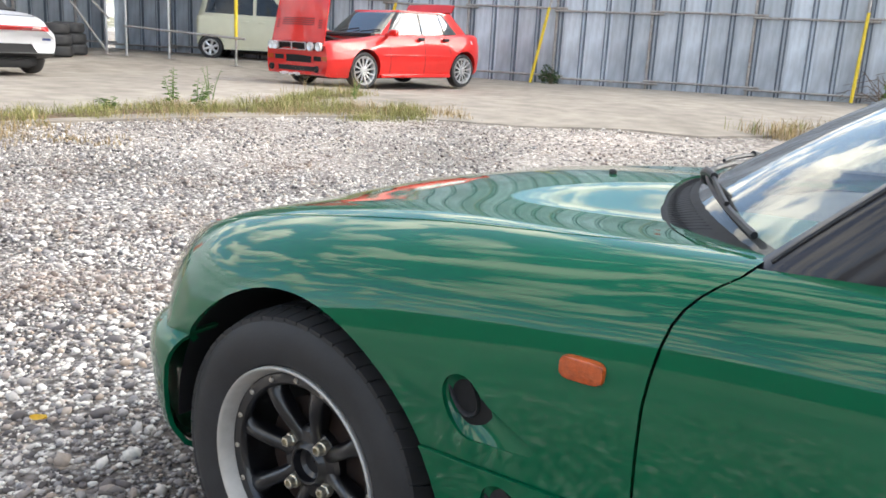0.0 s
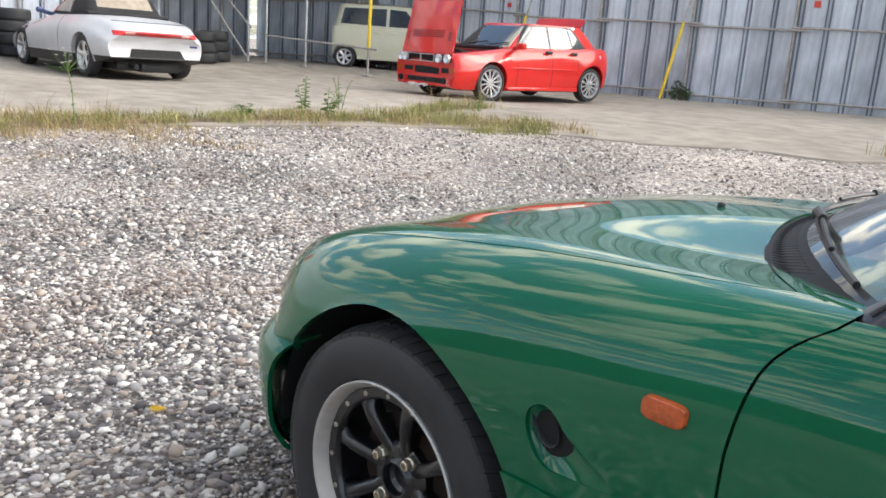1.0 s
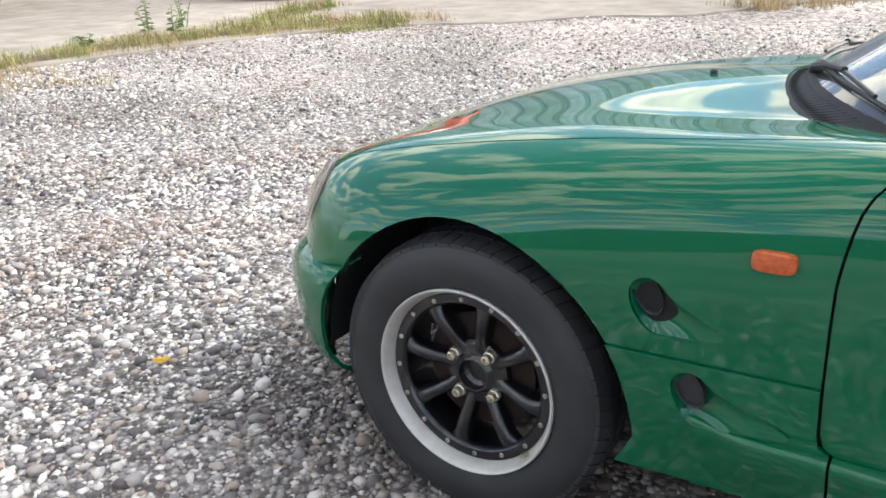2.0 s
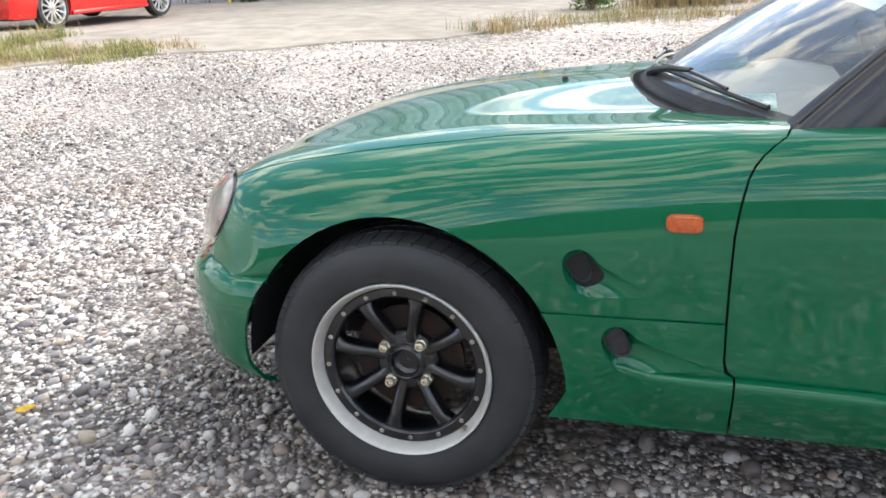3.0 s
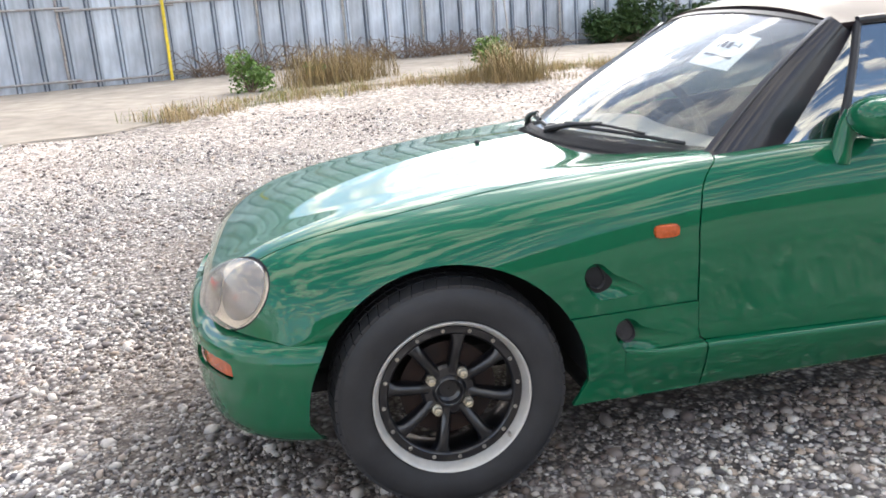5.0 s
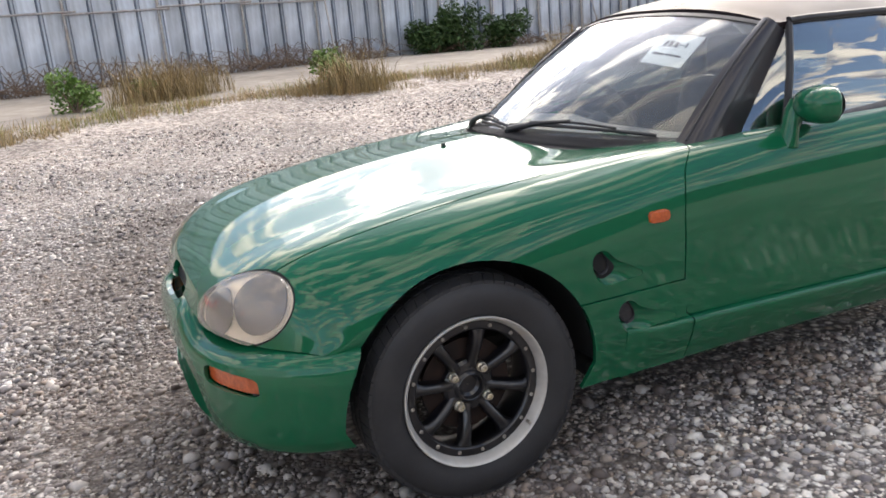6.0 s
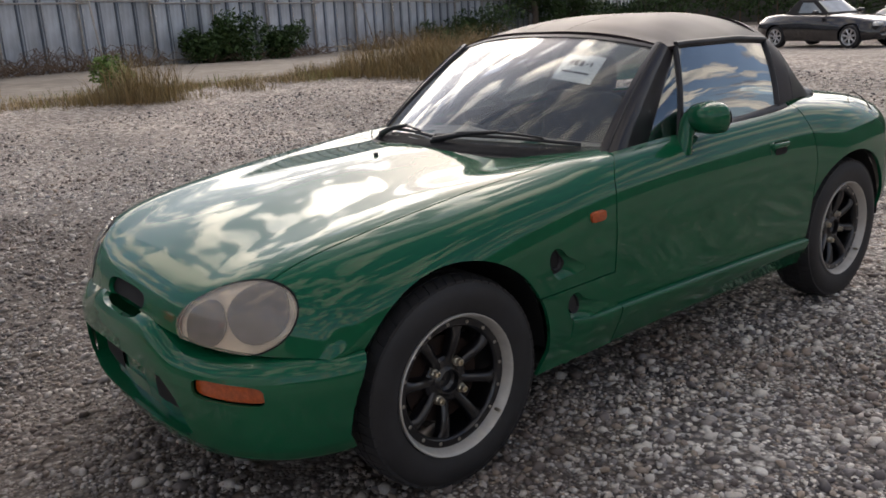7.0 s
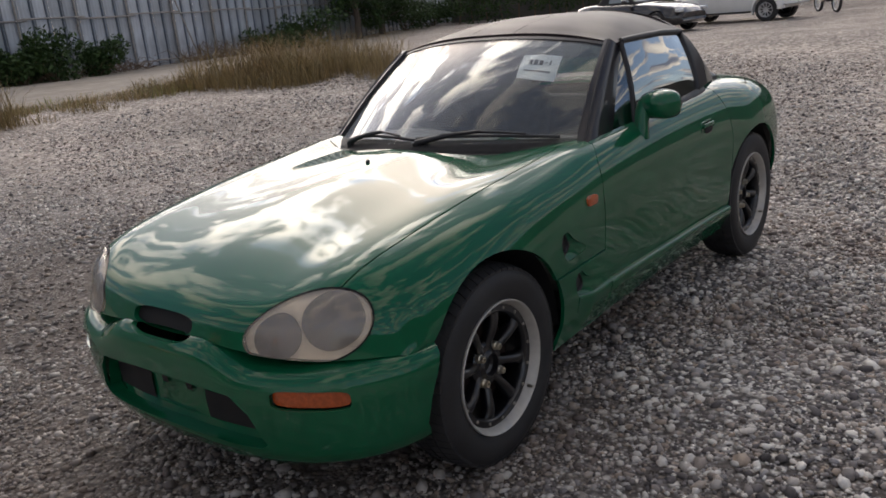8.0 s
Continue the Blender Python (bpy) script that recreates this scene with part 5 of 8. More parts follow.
for u in np.linspace(-0.74, 0.74, 60):
    b = screen_point(u, 0.02)
    y = 0.512 * u
    hx = 0.400 + 0.215 * (y / 0.53) ** 2
    hz = float(np.interp(abs(y), (0, 0.3, 0.53), (0.794, 0.776, 0.758)))
    a = Vector((hx + 0.008, y, hz + 0.0012))
    bm = bmesh.new()
    tube(bm, [a, a.lerp(b, 0.45) + Vector((0, 0, -0.001)), a.lerp(b, 0.8) + Vector((0, 0, 0.001))], 0.0020, 4)
    part("cowl_slat", bm, COWLM, cowl, "", None)


def wiper(p0, u0, u1, v):
    root = None
    bm = bmesh.new()
    tube(bm, [Vector(p0) + Vector((0, 0, -0.02)), Vector(p0) + Vector((0, 0, 0.012))], 0.013, 12)
    root = part("wiper_pivot", bm, TRIM, coupe, "black wiper pivot cap")
    up = Vector((-0.5, 0, 0.86))
    tip = screen_point(u0 + (u1 - u0) * 0.5, v + 0.035) + up * 0.024
    bm = bmesh.new()
    tube(bm, [Vector(p0) + Vector((0, 0, 0.01)), Vector(p0).lerp(tip, 0.25) + up * 0.014, Vector(p0).lerp(tip, 0.6) + up * 0.012, tip], [0.012, 0.010, 0.007, 0.006], 8)
    part("wiper_arm", bm, TRIM, root, "black wiper arm")
    bm = bmesh.new()
    tube(bm, [screen_point(u, v + 0.02 * math.sin(3.1 * k / 12)) + up * 0.012 for k, u in enumerate(np.linspace(u0, u1, 13))], 0.0055, 6)
    tube(bm, [screen_point(u, v + 0.012 + 0.02 * math.sin(3.1 * k / 8)) + up * 0.022 for k, u in enumerate(np.linspace(u0 * 0.8 + u1 * 0.2, u0 * 0.2 + u1 * 0.8, 9))], 0.004, 6)
    part("wiper_blade", bm, TRIM, root, "black wiper blade")


wiper((0.452, -0.06, 0.802), -0.10, -0.86, 0.05)
wiper((0.500, 0.30, 0.790), 0.50, -0.10, 0.04)
bm = bmesh.new()
r = bmesh.ops.create_uvsphere(bm, u_segments=12, v_segments=8, radius=0.0065)
bmesh.ops.scale(bm, vec=(1.4, 1.0, 0.8), verts=bm.verts)
tube(bm, [(0, 0, -0.012), (0, 0, 0.0)], 0.008, 10)
bmesh.ops.transform(bm, matrix=Matrix.Translation((0.245, -0.022, 0.791)), verts=bm.verts)
part("washer_nozzle", bm, TRIM, coupe, "small black washer nozzle")

# inside
# paler than the cabin plastic: daylight on the dash is in the colour
DASH = mat("dash_lit_plastic", (0.24, 0.235, 0.22), 0.7, var=0.2, scale=14, bump=0.15, bscale=400)
bm = bmesh.new()
rows = []
for x, z, w in ((0.50, 0.742, 0.20), (0.62, 0.760, 0.38), (0.80, 0.778, 0.52), (0.90, 0.764, 0.55), (0.94, 0.715, 0.555), (0.93, 0.60, 0.55)):
    rows.append([(x, y, z + 0.018 * math.exp(-((y - 0.29) / 0.13) ** 2)) for y in np.linspace(-w, w, 31)])
part("dashboard", slab(rows, 0.02), DASH, coupe, "grey dashboard, paler in colour so that it looks lit", 50)
bm = bmesh.new()
lathe(bm, [(0.015 * math.sin(a), 0.178 + 0.014 * math.cos(a)) for a in np.linspace(0, 2 * math.pi, 10)[:-1]], 40, "x", closed=True)
wheel_m = Matrix.Translation((1.04, 0.29, 0.735)) @ pose(0, 0, 0, 0, -22, 0)
bmesh.ops.transform(bm, matrix=wheel_m, verts=bm.verts)
sw = part("steering_wheel", bm, CABIN, coupe, "black steering wheel", 50)
bm = bmesh.new()
for a in (0.2, math.pi - 0.2, -math.pi / 2):
    tube(bm, [(0, 0, 0), (0, 0.17 * math.cos(a), 0.17 * math.sin(a))], 0.013, 8)
lathe(bm, [(0.03, 0.004), (0.0, 0.05), (-0.08, 0.045)], 20, "x")
bmesh.ops.transform(bm, matrix=wheel_m, verts=bm.verts)
part("wheel_spokes", bm, CABIN, sw)
bm = bmesh.new()
box(bm, (0.50, -0.57, 0.26), (1.78, 0.57, 0.33), 0.02)
box(bm, (0.80, -0.09, 0.30), (1.70, 0.09, 0.52), 0.03)
box(bm, (1.70, -0.56, 0.30), (1.78, 0.56, 0.80), 0.02)
part("cabin_floor", bm, CABIN, coupe, "dark cabin floor, tunnel and rear wall")
for y in (-0.30, 0.30):
    bm = bmesh.new()
    box(bm, (1.12, y - 0.20, 0.40), (1.52, y + 0.20, 0.52), 0.05, 3)
    seat = part("seat", bm, SEATM, coupe, "dark cloth bucket seat")
    bm = bmesh.new()
    box(bm, (1.46, y - 0.20, 0.46), (1.58, y + 0.20, 0.86), 0.05, 3, Matrix.Translation((1.5, y, 0.46)) @ pose(0, 0, 0, 0, 14, 0) @ Matrix.Translation((-1.5, -y, -0.46)))
    part("seat_back", bm, SEATM, seat)
    bm = bmesh.new()
    box(bm, (1.62, y - 0.12, 0.84), (1.70, y + 0.12, 1.00), 0.035, 3)
    part("head_rest", bm, SEATM, seat)
bm = bmesh.new()
box(bm, (0.965, -0.10, 1.03), (0.985, 0.10, 1.085), 0.012, 3)
tube(bm, [(0.98, 0, 1.06), (1.02, 0, 1.10)], 0.008, 8)
part("rear_view_mirror", bm, CABIN, coupe, "black rear-view mirror")
# price sheet behind the glass, with writing too small to read
PC = ((-0.42, 0.80), (-0.69, 0.805), (-0.71, 0.56), (-0.475, 0.57))


def sheet_at(a, b, lift_off):
    """On the price sheet: a across, b down."""
    top = Vector(PC[0]).lerp(Vector(PC[1]), a)
    bot = Vector(PC[3]).lerp(Vector(PC[2]), a)
    q = top.lerp(bot, b)
    return screen_point(q.x, q.y) - Vector((-0.5, 0, 0.86)) * (0.008 - lift_off - 0.003 * math.sin(a * 3 + b * 2))


price = part("price_sheet", slab([[sheet_at(i / 8, j / 6, 0.0) for i in range(9)] for j in range(7)], 0.0006), PAPER, None, "", 60)
price.matrix_world = coupe.matrix_world
tagged(price, "white paper sheet with faint writing behind the windscreen", "paper sheet")
for a0, a1, b0, b1 in ((0.24, 0.32, 0.24, 0.44), (0.36, 0.46, 0.24, 0.44), (0.50, 0.60, 0.26, 0.44), (0.63, 0.72, 0.33, 0.36), (0.76, 0.80, 0.26, 0.42), (0.16, 0.44, 0.66, 0.72), (0.47, 0.84, 0.66, 0.72)):
    bm = slab([[sheet_at(a0 + (a1 - a0) * i / 2, b0 + (b1 - b0) * j, 0.0022) for i in range(3)] for j in (0, 1)], 0.0004)
    part("writing", bm, INK, price, "faint grey bar of writing", None)
# fuel lid on the rear wing
bm = bmesh.new()
lathe(bm, [(0.0, 0.074), (0.003, 0.076), (0.0, 0.078)], 40, "z")
bmesh.ops.transform(bm, matrix=frame_of((2.215, -0.632, 0.752), (0.03, -0.80, 0.60)), verts=bm.verts)
part("fuel_lid_seam", bm, DARK, coupe, "round fuel lid seam")


# ---- the other vehicles ----
RED = mat("red_paint", (0.62, 0.018, 0.014), 0.35, 0, 0.9, var=0.1, scale=2, spec=0.2)
SILVER = mat("silver_paint", (0.55, 0.55, 0.57), 0.42, 0.15, 0.35, var=0.06, scale=3)
CREAM = mat("cream_paint", (0.62, 0.61, 0.46), 0.4, 0, 0.6, var=0.05, scale=3)
WHITE = mat("white_paint", (0.78, 0.77, 0.75), 0.4, 0, 0.6, var=0.05, scale=3)
WINDOW = mat("dark_window", (0.018, 0.021, 0.022), 0.08, 0, 0.25, var=0.3, scale=4)
PALE_WINDOW = mat("pale_window", (0.30, 0.33, 0.34), 0.06, 0, 1.0, var=0.2, scale=3)
SKYGLASS = mat("reflecting_window", (0.06, 0.072, 0.075), 0.04, 0, 1.0, var=0.2, scale=3, coat_ior=1.85)
ROADGLASS = mat("smoked_window", (0.16, 0.14, 0.13), 0.1, 0, 0.3, var=0.3, scale=4)
VENTM = mat("vent_shadow", (0.20, 0.010, 0.010), 0.7)
PINK = mat("pale_lens", (0.72, 0.25, 0.22), 0.2, 0, 0.8, var=0.1, scale=30)
BLUEB = mat("dark_blue", (0.03, 0.05, 0.16), 0.3, 0, 0.8, var=0.1, scale=9)
TAIL = mat("tail_lens", (0.55, 0.02, 0.02), 0.2, 0, 0.8, var=0.1, scale=30)
LAMPW = mat("lamp_glass", (0.72, 0.74, 0.76), 0.12, 0.3, 0.8, var=0.15, scale=40)
ALU = mat("alloy_grey", (0.62, 0.62, 0.63), 0.3, 0.85, var=0.1, scale=40)
CLOTH = mat("soft_top", (0.02, 0.019, 0.02), 0.85, var=0.3, scale=12, bump=0.2, bscale=200)
TAN = mat("tan_window", (0.34, 0.28, 0.21), 0.3, 0, 0.3, var=0.2, scale=10)


def far_wheel(car, x, side, w, r, rim_r, spokes, rim_mat):
    hub = Matrix.Translation((x, side * w, r)) @ (Matrix() if side < 0 else pose(0, 0, 0, 0, 0, 180))
    bm = bmesh.new()
    lathe(bm, [(-0.07, rim_r - 0.01), (-0.095, rim_r + 0.02), (-0.098, r - 0.05), (-0.085, r - 0.012), (-0.05, r), (0.06, r), (0.095, r - 0.03), (0.09, rim_r)], 40)
    bmesh.ops.transform(bm, matrix=hub, verts=bm.verts)
    tyre = part("tyre", bm, RUBBER, car, "black tyre", 50)
    bm = bmesh.new()
    lathe(bm, [(-0.075, rim_r - 0.022), (-0.095, rim_r - 0.008), (-0.095, rim_r + 0.006), (-0.06, rim_r), (-0.02, rim_r - 0.03), (0.06, rim_r - 0.03)], 40)
    bmesh.ops.transform(bm, matrix=hub, verts=bm.verts)
    rim = part("rim", bm, rim_mat, tyre, "alloy wheel rim", 40)
    bm = bmesh.new()
    lathe(bm, [(-0.02, rim_r - 0.03), (-0.02, 0.005)], 24)
    bmesh.ops.transform(bm, matrix=hub, verts=bm.verts)
    part("rim_back", bm, DARK, tyre)
    for k in range(spokes):
        a = 2 * math.pi * (k + 0.3) / spokes
        wd = 0.55 / spokes
        bm = bmesh.new()
        sheet(bm, [[(rr, yy, -ww), (rr, yy - 0.014, -ww * 0.5), (rr, yy - 0.014, ww * 0.5), (rr, yy, ww)] for rr, yy, ww in ((0.03, -0.055, wd * 0.35), (0.5 * rim_r, -0.068, wd * 0.30), (rim_r - 0.012, -0.078, wd * 0.45))])
        bmesh.ops.recalc_face_normals(bm, faces=bm.faces)
        bmesh.ops.transform(bm, matrix=hub @ Matrix.Rotation(-a, 4, "Y"), verts=bm.verts)
        part("rim_spoke", bm, rim_mat, tyre)
    bm = bmesh.new()
    lathe(bm, [(-0.05, 0.055), (-0.075, 0.045), (-0.078, 0.003)], 16)
    bmesh.ops.transform(bm, matrix=hub, verts=bm.verts)
    part("hub_cap", bm, rim_mat, tyre)
    return tyre


def loft(stations, n=18):
    """A closed shell from stations: x, sill height, belt height, top height, sill, waist and shoulder half widths, bow."""
    rows = []
    keys = [np.array(s, float) for s in stations]
    xs = [k[0] for k in keys]
    fs = [curve(xs, [k[i] for k in keys]) for i in range(1, 8)]
    for x in np.linspace(xs[0], xs[-1], 64):
        zs, zb, zt, ws, ww, wt, bow = [float(f(x)) for f in fs]
        pts = [(ws, zs), (ww, zs + (zb - zs) * 0.45), (ww * 0.985, zs + (zb - zs) * 0.8), (wt + (ww - wt) * 0.55, zb), (wt, zb + (zt - zb) * 0.75), (wt * 0.55, zt - (zt - zb) * 0.06), (0.0, zt)]
        half = []
        t = np.linspace(0, len(pts) - 1, n)
        px = curve(range(len(pts)), [p[0] for p in pts])
        pz = curve(range(len(pts)), [p[1] for p in pts])
        for u in t:
            y, z = float(px(u)), float(pz(u))
            half.append((x + bow * (y / 0.85) ** 2.5, -y, z))
        rows.append(half + [(a, -b, c) for a, b, c in half[-2::-1]])
    # round the ends shut
    first, last = rows[0], rows[-1]
    mid0 = sum(p[2] for p in first) / len(first)
    mid1 = sum(p[2] for p in last) / len(last)
    cap0 = [(p[0] + 0.05, p[1] * 0.6, mid0 + (p[2] - mid0) * 0.6) for p in first]
    cap1 = [(p[0] - 0.05, p[1] * 0.6, mid1 + (p[2] - mid1) * 0.6) for p in last]
    rows = [cap0] + rows + [cap1]
    bm = bmesh.new()
    vs = sheet(bm, rows)
    bm.faces.new(vs[0])
    bm.faces.new(vs[-1][::-1])
    for i in range(len(vs) - 1):
        a, b = vs[i], vs[i + 1]
        bm.faces.new((a[0], b[0], b[-1], a[-1]))
    bmesh.ops.recalc_face_normals(bm, faces=bm.faces)
    return mesh_of(bm)


def wells(xs, r, hub, wmin):
    out = []
    for x in xs:
        for lo, hi in ((-1.2, -wmin), (wmin, 1.2)):
            out.append(("DIFFERENCE", mesh_of(prism([(x + r * math.cos(2 * math.pi * k / 40), hub + r * math.sin(2 * math.pi * k / 40)) for k in range(40)], "y", lo, hi))))
    return out


def cabin_box(base, roof, zb, zt, wb, wt, crown=0.03):
    """A greenhouse between sill line and roof: (front, rear) x of each."""
    rows = []
    for k in range(9):
        h = k / 8
        x0, x1 = base[0] + (roof[0] - base[0]) * h, base[1] + (roof[1] - base[1]) * h
        w = wb + (wt - wb) * h
        z = zb + (zt - zb) * h
        ring = []
        for a in np.linspace(0, 2 * math.pi, 49)[:-1]:
            c, s = math.cos(a), math.sin(a)
            ring.append(((x0 + x1) / 2 + (x1 - x0) / 2 * math.copysign(abs(c) ** 0.22, c), w * math.copysign(abs(s) ** 0.28, s), z))
        rows.append(ring)
    top = [[((p[0] - (roof[0] + roof[1]) / 2) * k + (roof[0] + roof[1]) / 2, p[1] * k, zt + crown * (1 - k * k)) for p in rows[-1]] for k in (0.97, 0.85, 0.6, 0.3)]
    bm = bmesh.new()
    vs = [[bm.verts.new(p) for p in r] for r in rows + top]
    n = len(vs[0])
    for r0, r1 in zip(vs, vs[1:]):
        for k in range(n):
            bm.faces.new((r0[k], r0[(k + 1) % n], r1[(k + 1) % n], r1[k]))
    bm.faces.new(vs[-1])
    bm.faces.new(vs[0][::-1])
    bmesh.ops.recalc_face_normals(bm, faces=bm.faces)
    return mesh_of(bm)


def panes(car, me, outlines, material, axis="y", lo=0.2, hi=1.2, names="side_window", label="side window", push=0.006):
    """Window glass: slices of the greenhouse, a hair proud."""
    bm = bmesh.new()
    bm.from_mesh(me)
    for v in bm.verts:
        v.co += v.normal * push
    fat = mesh_of(bm)
    for o in outlines:
        spans = ((-hi, -lo), (lo, hi)) if axis == "y" else ((lo, hi),)
        for a, b in spans:
            link_mesh(names, cut(fat, [("INTERSECT", mesh_of(prism(o, axis, a, b)))]), material, car, label, 40)


def placed(name, x, y, heading, label, category, dz=0.0, pitch=0.0):
    """A vehicle whose front points along -x in its own frame; heading in degrees of its front."""
    z = float(lift(x, y)) + (0.02 if y > edge_y(x) else 0.0) + dz
    return thing(name, pose(x, y, z, 0, 0, heading - 180) @ pose(0, 0, 0, 0, pitch, 0), label, category)


def red_hatchback():
    car = placed("hatchback", -9.52, 9.22, -95.9, "red boxy hatchback with its hood open, parked on concrete", "car", 0.0, -0.9)
    st = [(-0.84, 0.22, 0.60, 0.72, 0.76, 0.81, 0.76, 0.07), (-0.76, 0.20, 0.66, 0.77, 0.79, 0.86, 0.78, 0.05), (-0.3, 0.19, 0.70, 0.83, 0.81, 0.91, 0.77, 0.02), (0.0, 0.19, 0.73, 0.86, 0.82, 0.92, 0.76, 0.0),
          (0.5, 0.19, 0.79, 0.92, 0.82, 0.865, 0.76, 0.0), (1.6, 0.19, 0.83, 0.95, 0.82, 0.86, 0.76, 0.0), (2.1, 0.19, 0.84, 0.97, 0.82, 0.875, 0.76, 0.0), (2.48, 0.20, 0.86, 1.0, 0.83, 0.92, 0.76, 0.0), (2.86, 0.24, 0.88, 1.0, 0.81, 0.87, 0.75, -0.04), (3.02, 0.30, 0.84, 0.98, 0.78, 0.82, 0.72, -0.08)]
    body = loft(st)
    bay = mesh_of(prism([(-0.66, -0.64), (-0.66, 0.64), (0.36, 0.66), (0.36, -0.66)], "z", 0.62, 1.3))
    link_mesh("body", cut(body, wells((0.0, 2.48), 0.35, 0.32, 0.55) + [("DIFFERENCE", bay)]), RED, car, "glossy red body with flared arches", 35)
    cab = cabin_box((0.40, 2.92), (0.96, 2.44), 0.88, 1.335, 0.76, 0.61)
    link_mesh("cabin", cab, RED, car, "red roof and pillars", 35)
    sides = [[(0.66, 0.92), (0.98, 1.285), (1.41, 1.30), (1.42, 0.935)], [(1.47, 0.935), (1.455, 1.30), (1.93, 1.295), (2.02, 0.95)], [(2.06, 0.955), (1.965, 1.29), (2.04, 1.28), (2.33, 0.97)]]
    panes(car, cab, [[(0.60, 0.905), (0.94, 1.31), (2.08, 1.315), (2.40, 0.955)]], TRIM, names="window_frame", label="black window frame", push=0.003)
    panes(car, cab, sides, SKYGLASS, push=0.008)
    panes(car, cab, [[(-0.66, 0.92), (-0.56, 1.295), (0.56, 1.295), (0.66, 0.92)]], SKYGLASS, "x", 0.2, 1.1, "windscreen", "windscreen")
    panes(car, body, [[(0.585, 0.24), (0.585, 0.93), (0.593, 0.93), (0.593, 0.24)], [(1.44, 0.24), (1.44, 0.95), (1.448, 0.95), (1.448, 0.24)], [(2.10, 0.62), (2.02, 0.96), (2.028, 0.96), (2.108, 0.62)]], DARK, names="door_seam", label="door gap", lo=0.6, push=0.002)
    panes(car, body, [[(-0.70, 0.615), (-0.70, 0.735), (0.70, 0.735), (0.70, 0.615)]], DARK, "x", -1.2, -0.6, "grille", "black grille panel", push=0.004)
    panes(car, body, [[(-0.34, 0.41), (-0.34, 0.53), (0.34, 0.53), (0.34, 0.41)], [(-0.62, 0.44), (-0.62, 0.52), (-0.40, 0.52), (-0.40, 0.44)], [(0.62, 0.44), (0.62, 0.52), (0.40, 0.52), (0.40, 0.44)], [(-0.50, 0.27), (-0.54, 0.35), (0.54, 0.35), (0.50, 0.27)]], DARK, "x", -1.2, -0.6, "bumper_opening", "black bumper opening", push=0.004)
    panes(car, body, [[(-0.80, 0.45), (-0.80, 0.52), (-0.66, 0.52), (-0.66, 0.45)], [(0.80, 0.45), (0.80, 0.52), (0.66, 0.52), (0.66, 0.45)]], AMBER, "x", -1.2, -0.6, "indicator_lamp", "amber indicator", push=0.008)
    for y0, y1, z0, z1 in ((-0.37, 0.37, 0.728, 0.740), (-0.37, 0.37, 0.610, 0.622), (-0.37, -0.358, 0.615, 0.735), (0.358, 0.37, 0.615, 0.735), (-0.012, 0.012, 0.615, 0.735)):
        bm = bmesh.new()
        box(bm, (-0.885, y0, z0), (-0.868, y1, z1), 0.003, 1)
        part("grille_bar", bm, ALU, car, "bright grille bar")
    for s in (-1, 1):
        for x in (0.0, 2.48):
            far_wheel(car, x, s, 0.76, 0.310, 0.232, 12, ALU)
        bm = bmesh.new()
        box(bm, (0.50, s * 0.86 if s > 0 else -1.04, 0.89), (0.60, 1.04 if s > 0 else -0.86, 1.00), 0.03, 3)
        tube(bm, [(0.58, s * 0.74, 0.91), (0.56, s * 0.90, 0.925)], 0.035, 10)
        part("door_mirror", bm, RED, car, "red door mirror")
        for x in (1.34, 1.99):
            bm = bmesh.new()
            box(bm, (x - 0.07, min(s * 0.82, s * 0.872), 0.835), (x + 0.07, max(s * 0.82, s * 0.872), 0.885), 0.012, 2)
            part("door_handle", bm, TRIM, car, "black door handle")
        bm = bmesh.new()
        box(bm, (0.42, min(s * 0.84, s * 0.874), 0.56), (2.10, max(s * 0.84, s * 0.874), 0.585), 0.008, 2)
        part("side_strip", bm, RED, car, "raised red side strip")
        bm = bmesh.new()
        box(bm, (0.36, min(s * 0.80, s * 0.875), 0.19), (2.12, max(s * 0.80, s * 0.875), 0.25), 0.015, 2)
        part("sill", bm, RED, car, "red sill")
        for y in (0.46, 0.635):
            bm = bmesh.new()
            lathe(bm, [(0.012, 0.002), (-0.002, 0.04), (-0.010, 0.060), (-0.016, 0.066), (-0.010, 0.072), (0.03, 0.072)], 24, "x")
            bmesh.ops.transform(bm, matrix=Matrix.Translation((-0.862 + 0.035 * (y > 0.5), s * y, 0.675)), verts=bm.verts)
            part("headlamp", bm, LAMPW, car, "round clear headlamp in a black panel")
        bm = bmesh.new()
        lathe(bm, [(0.0, 0.002), (-0.012, 0.045), (0.0, 0.055), (0.03, 0.055)], 20, "x")
        bmesh.ops.transform(bm, matrix=Matrix.Translation((-0.855, s * 0.60, 0.315)), verts=bm.verts)
        part("fog_lamp", bm, DARK, car, "dark round fog lamp")
    # torn pale strip that hangs under the bumper
    for k in range(9):
        bm = bmesh.new()
        y = -0.24 + 0.062 * k
        box(bm, (-0.895, y, 0.205 - 0.012 * math.sin(k * 2.1)), (-0.885, y + 0.05, 0.245 + 0.008 * math.sin(k * 1.3)), 0.004, 1)
        part("torn_strip", bm, WHITE, car, "torn white strip under the bumper")
    bm = bmesh.new()
    box(bm, (-0.62, -0.62, 0.58), (0.35, 0.62, 0.66), 0.01, 1)
    box(bm, (-0.30, -0.36, 0.64), (0.20, 0.25, 0.80), 0.04, 2)
    for k in range(5):
        tube(bm, [(-0.3 + 0.1 * k, -0.5, 0.76), (-0.2 + 0.1 * k, 0.0, 0.86 - 0.02 * k), (0.1, 0.5, 0.78)], 0.025, 6)
    part("engine", bm, DARK, car, "dark engine in the open bay")
    bm = bmesh.new()
    box(bm, (0.30, -0.66, 0.86), (0.40, 0.66, 0.93), 0.02, 2)
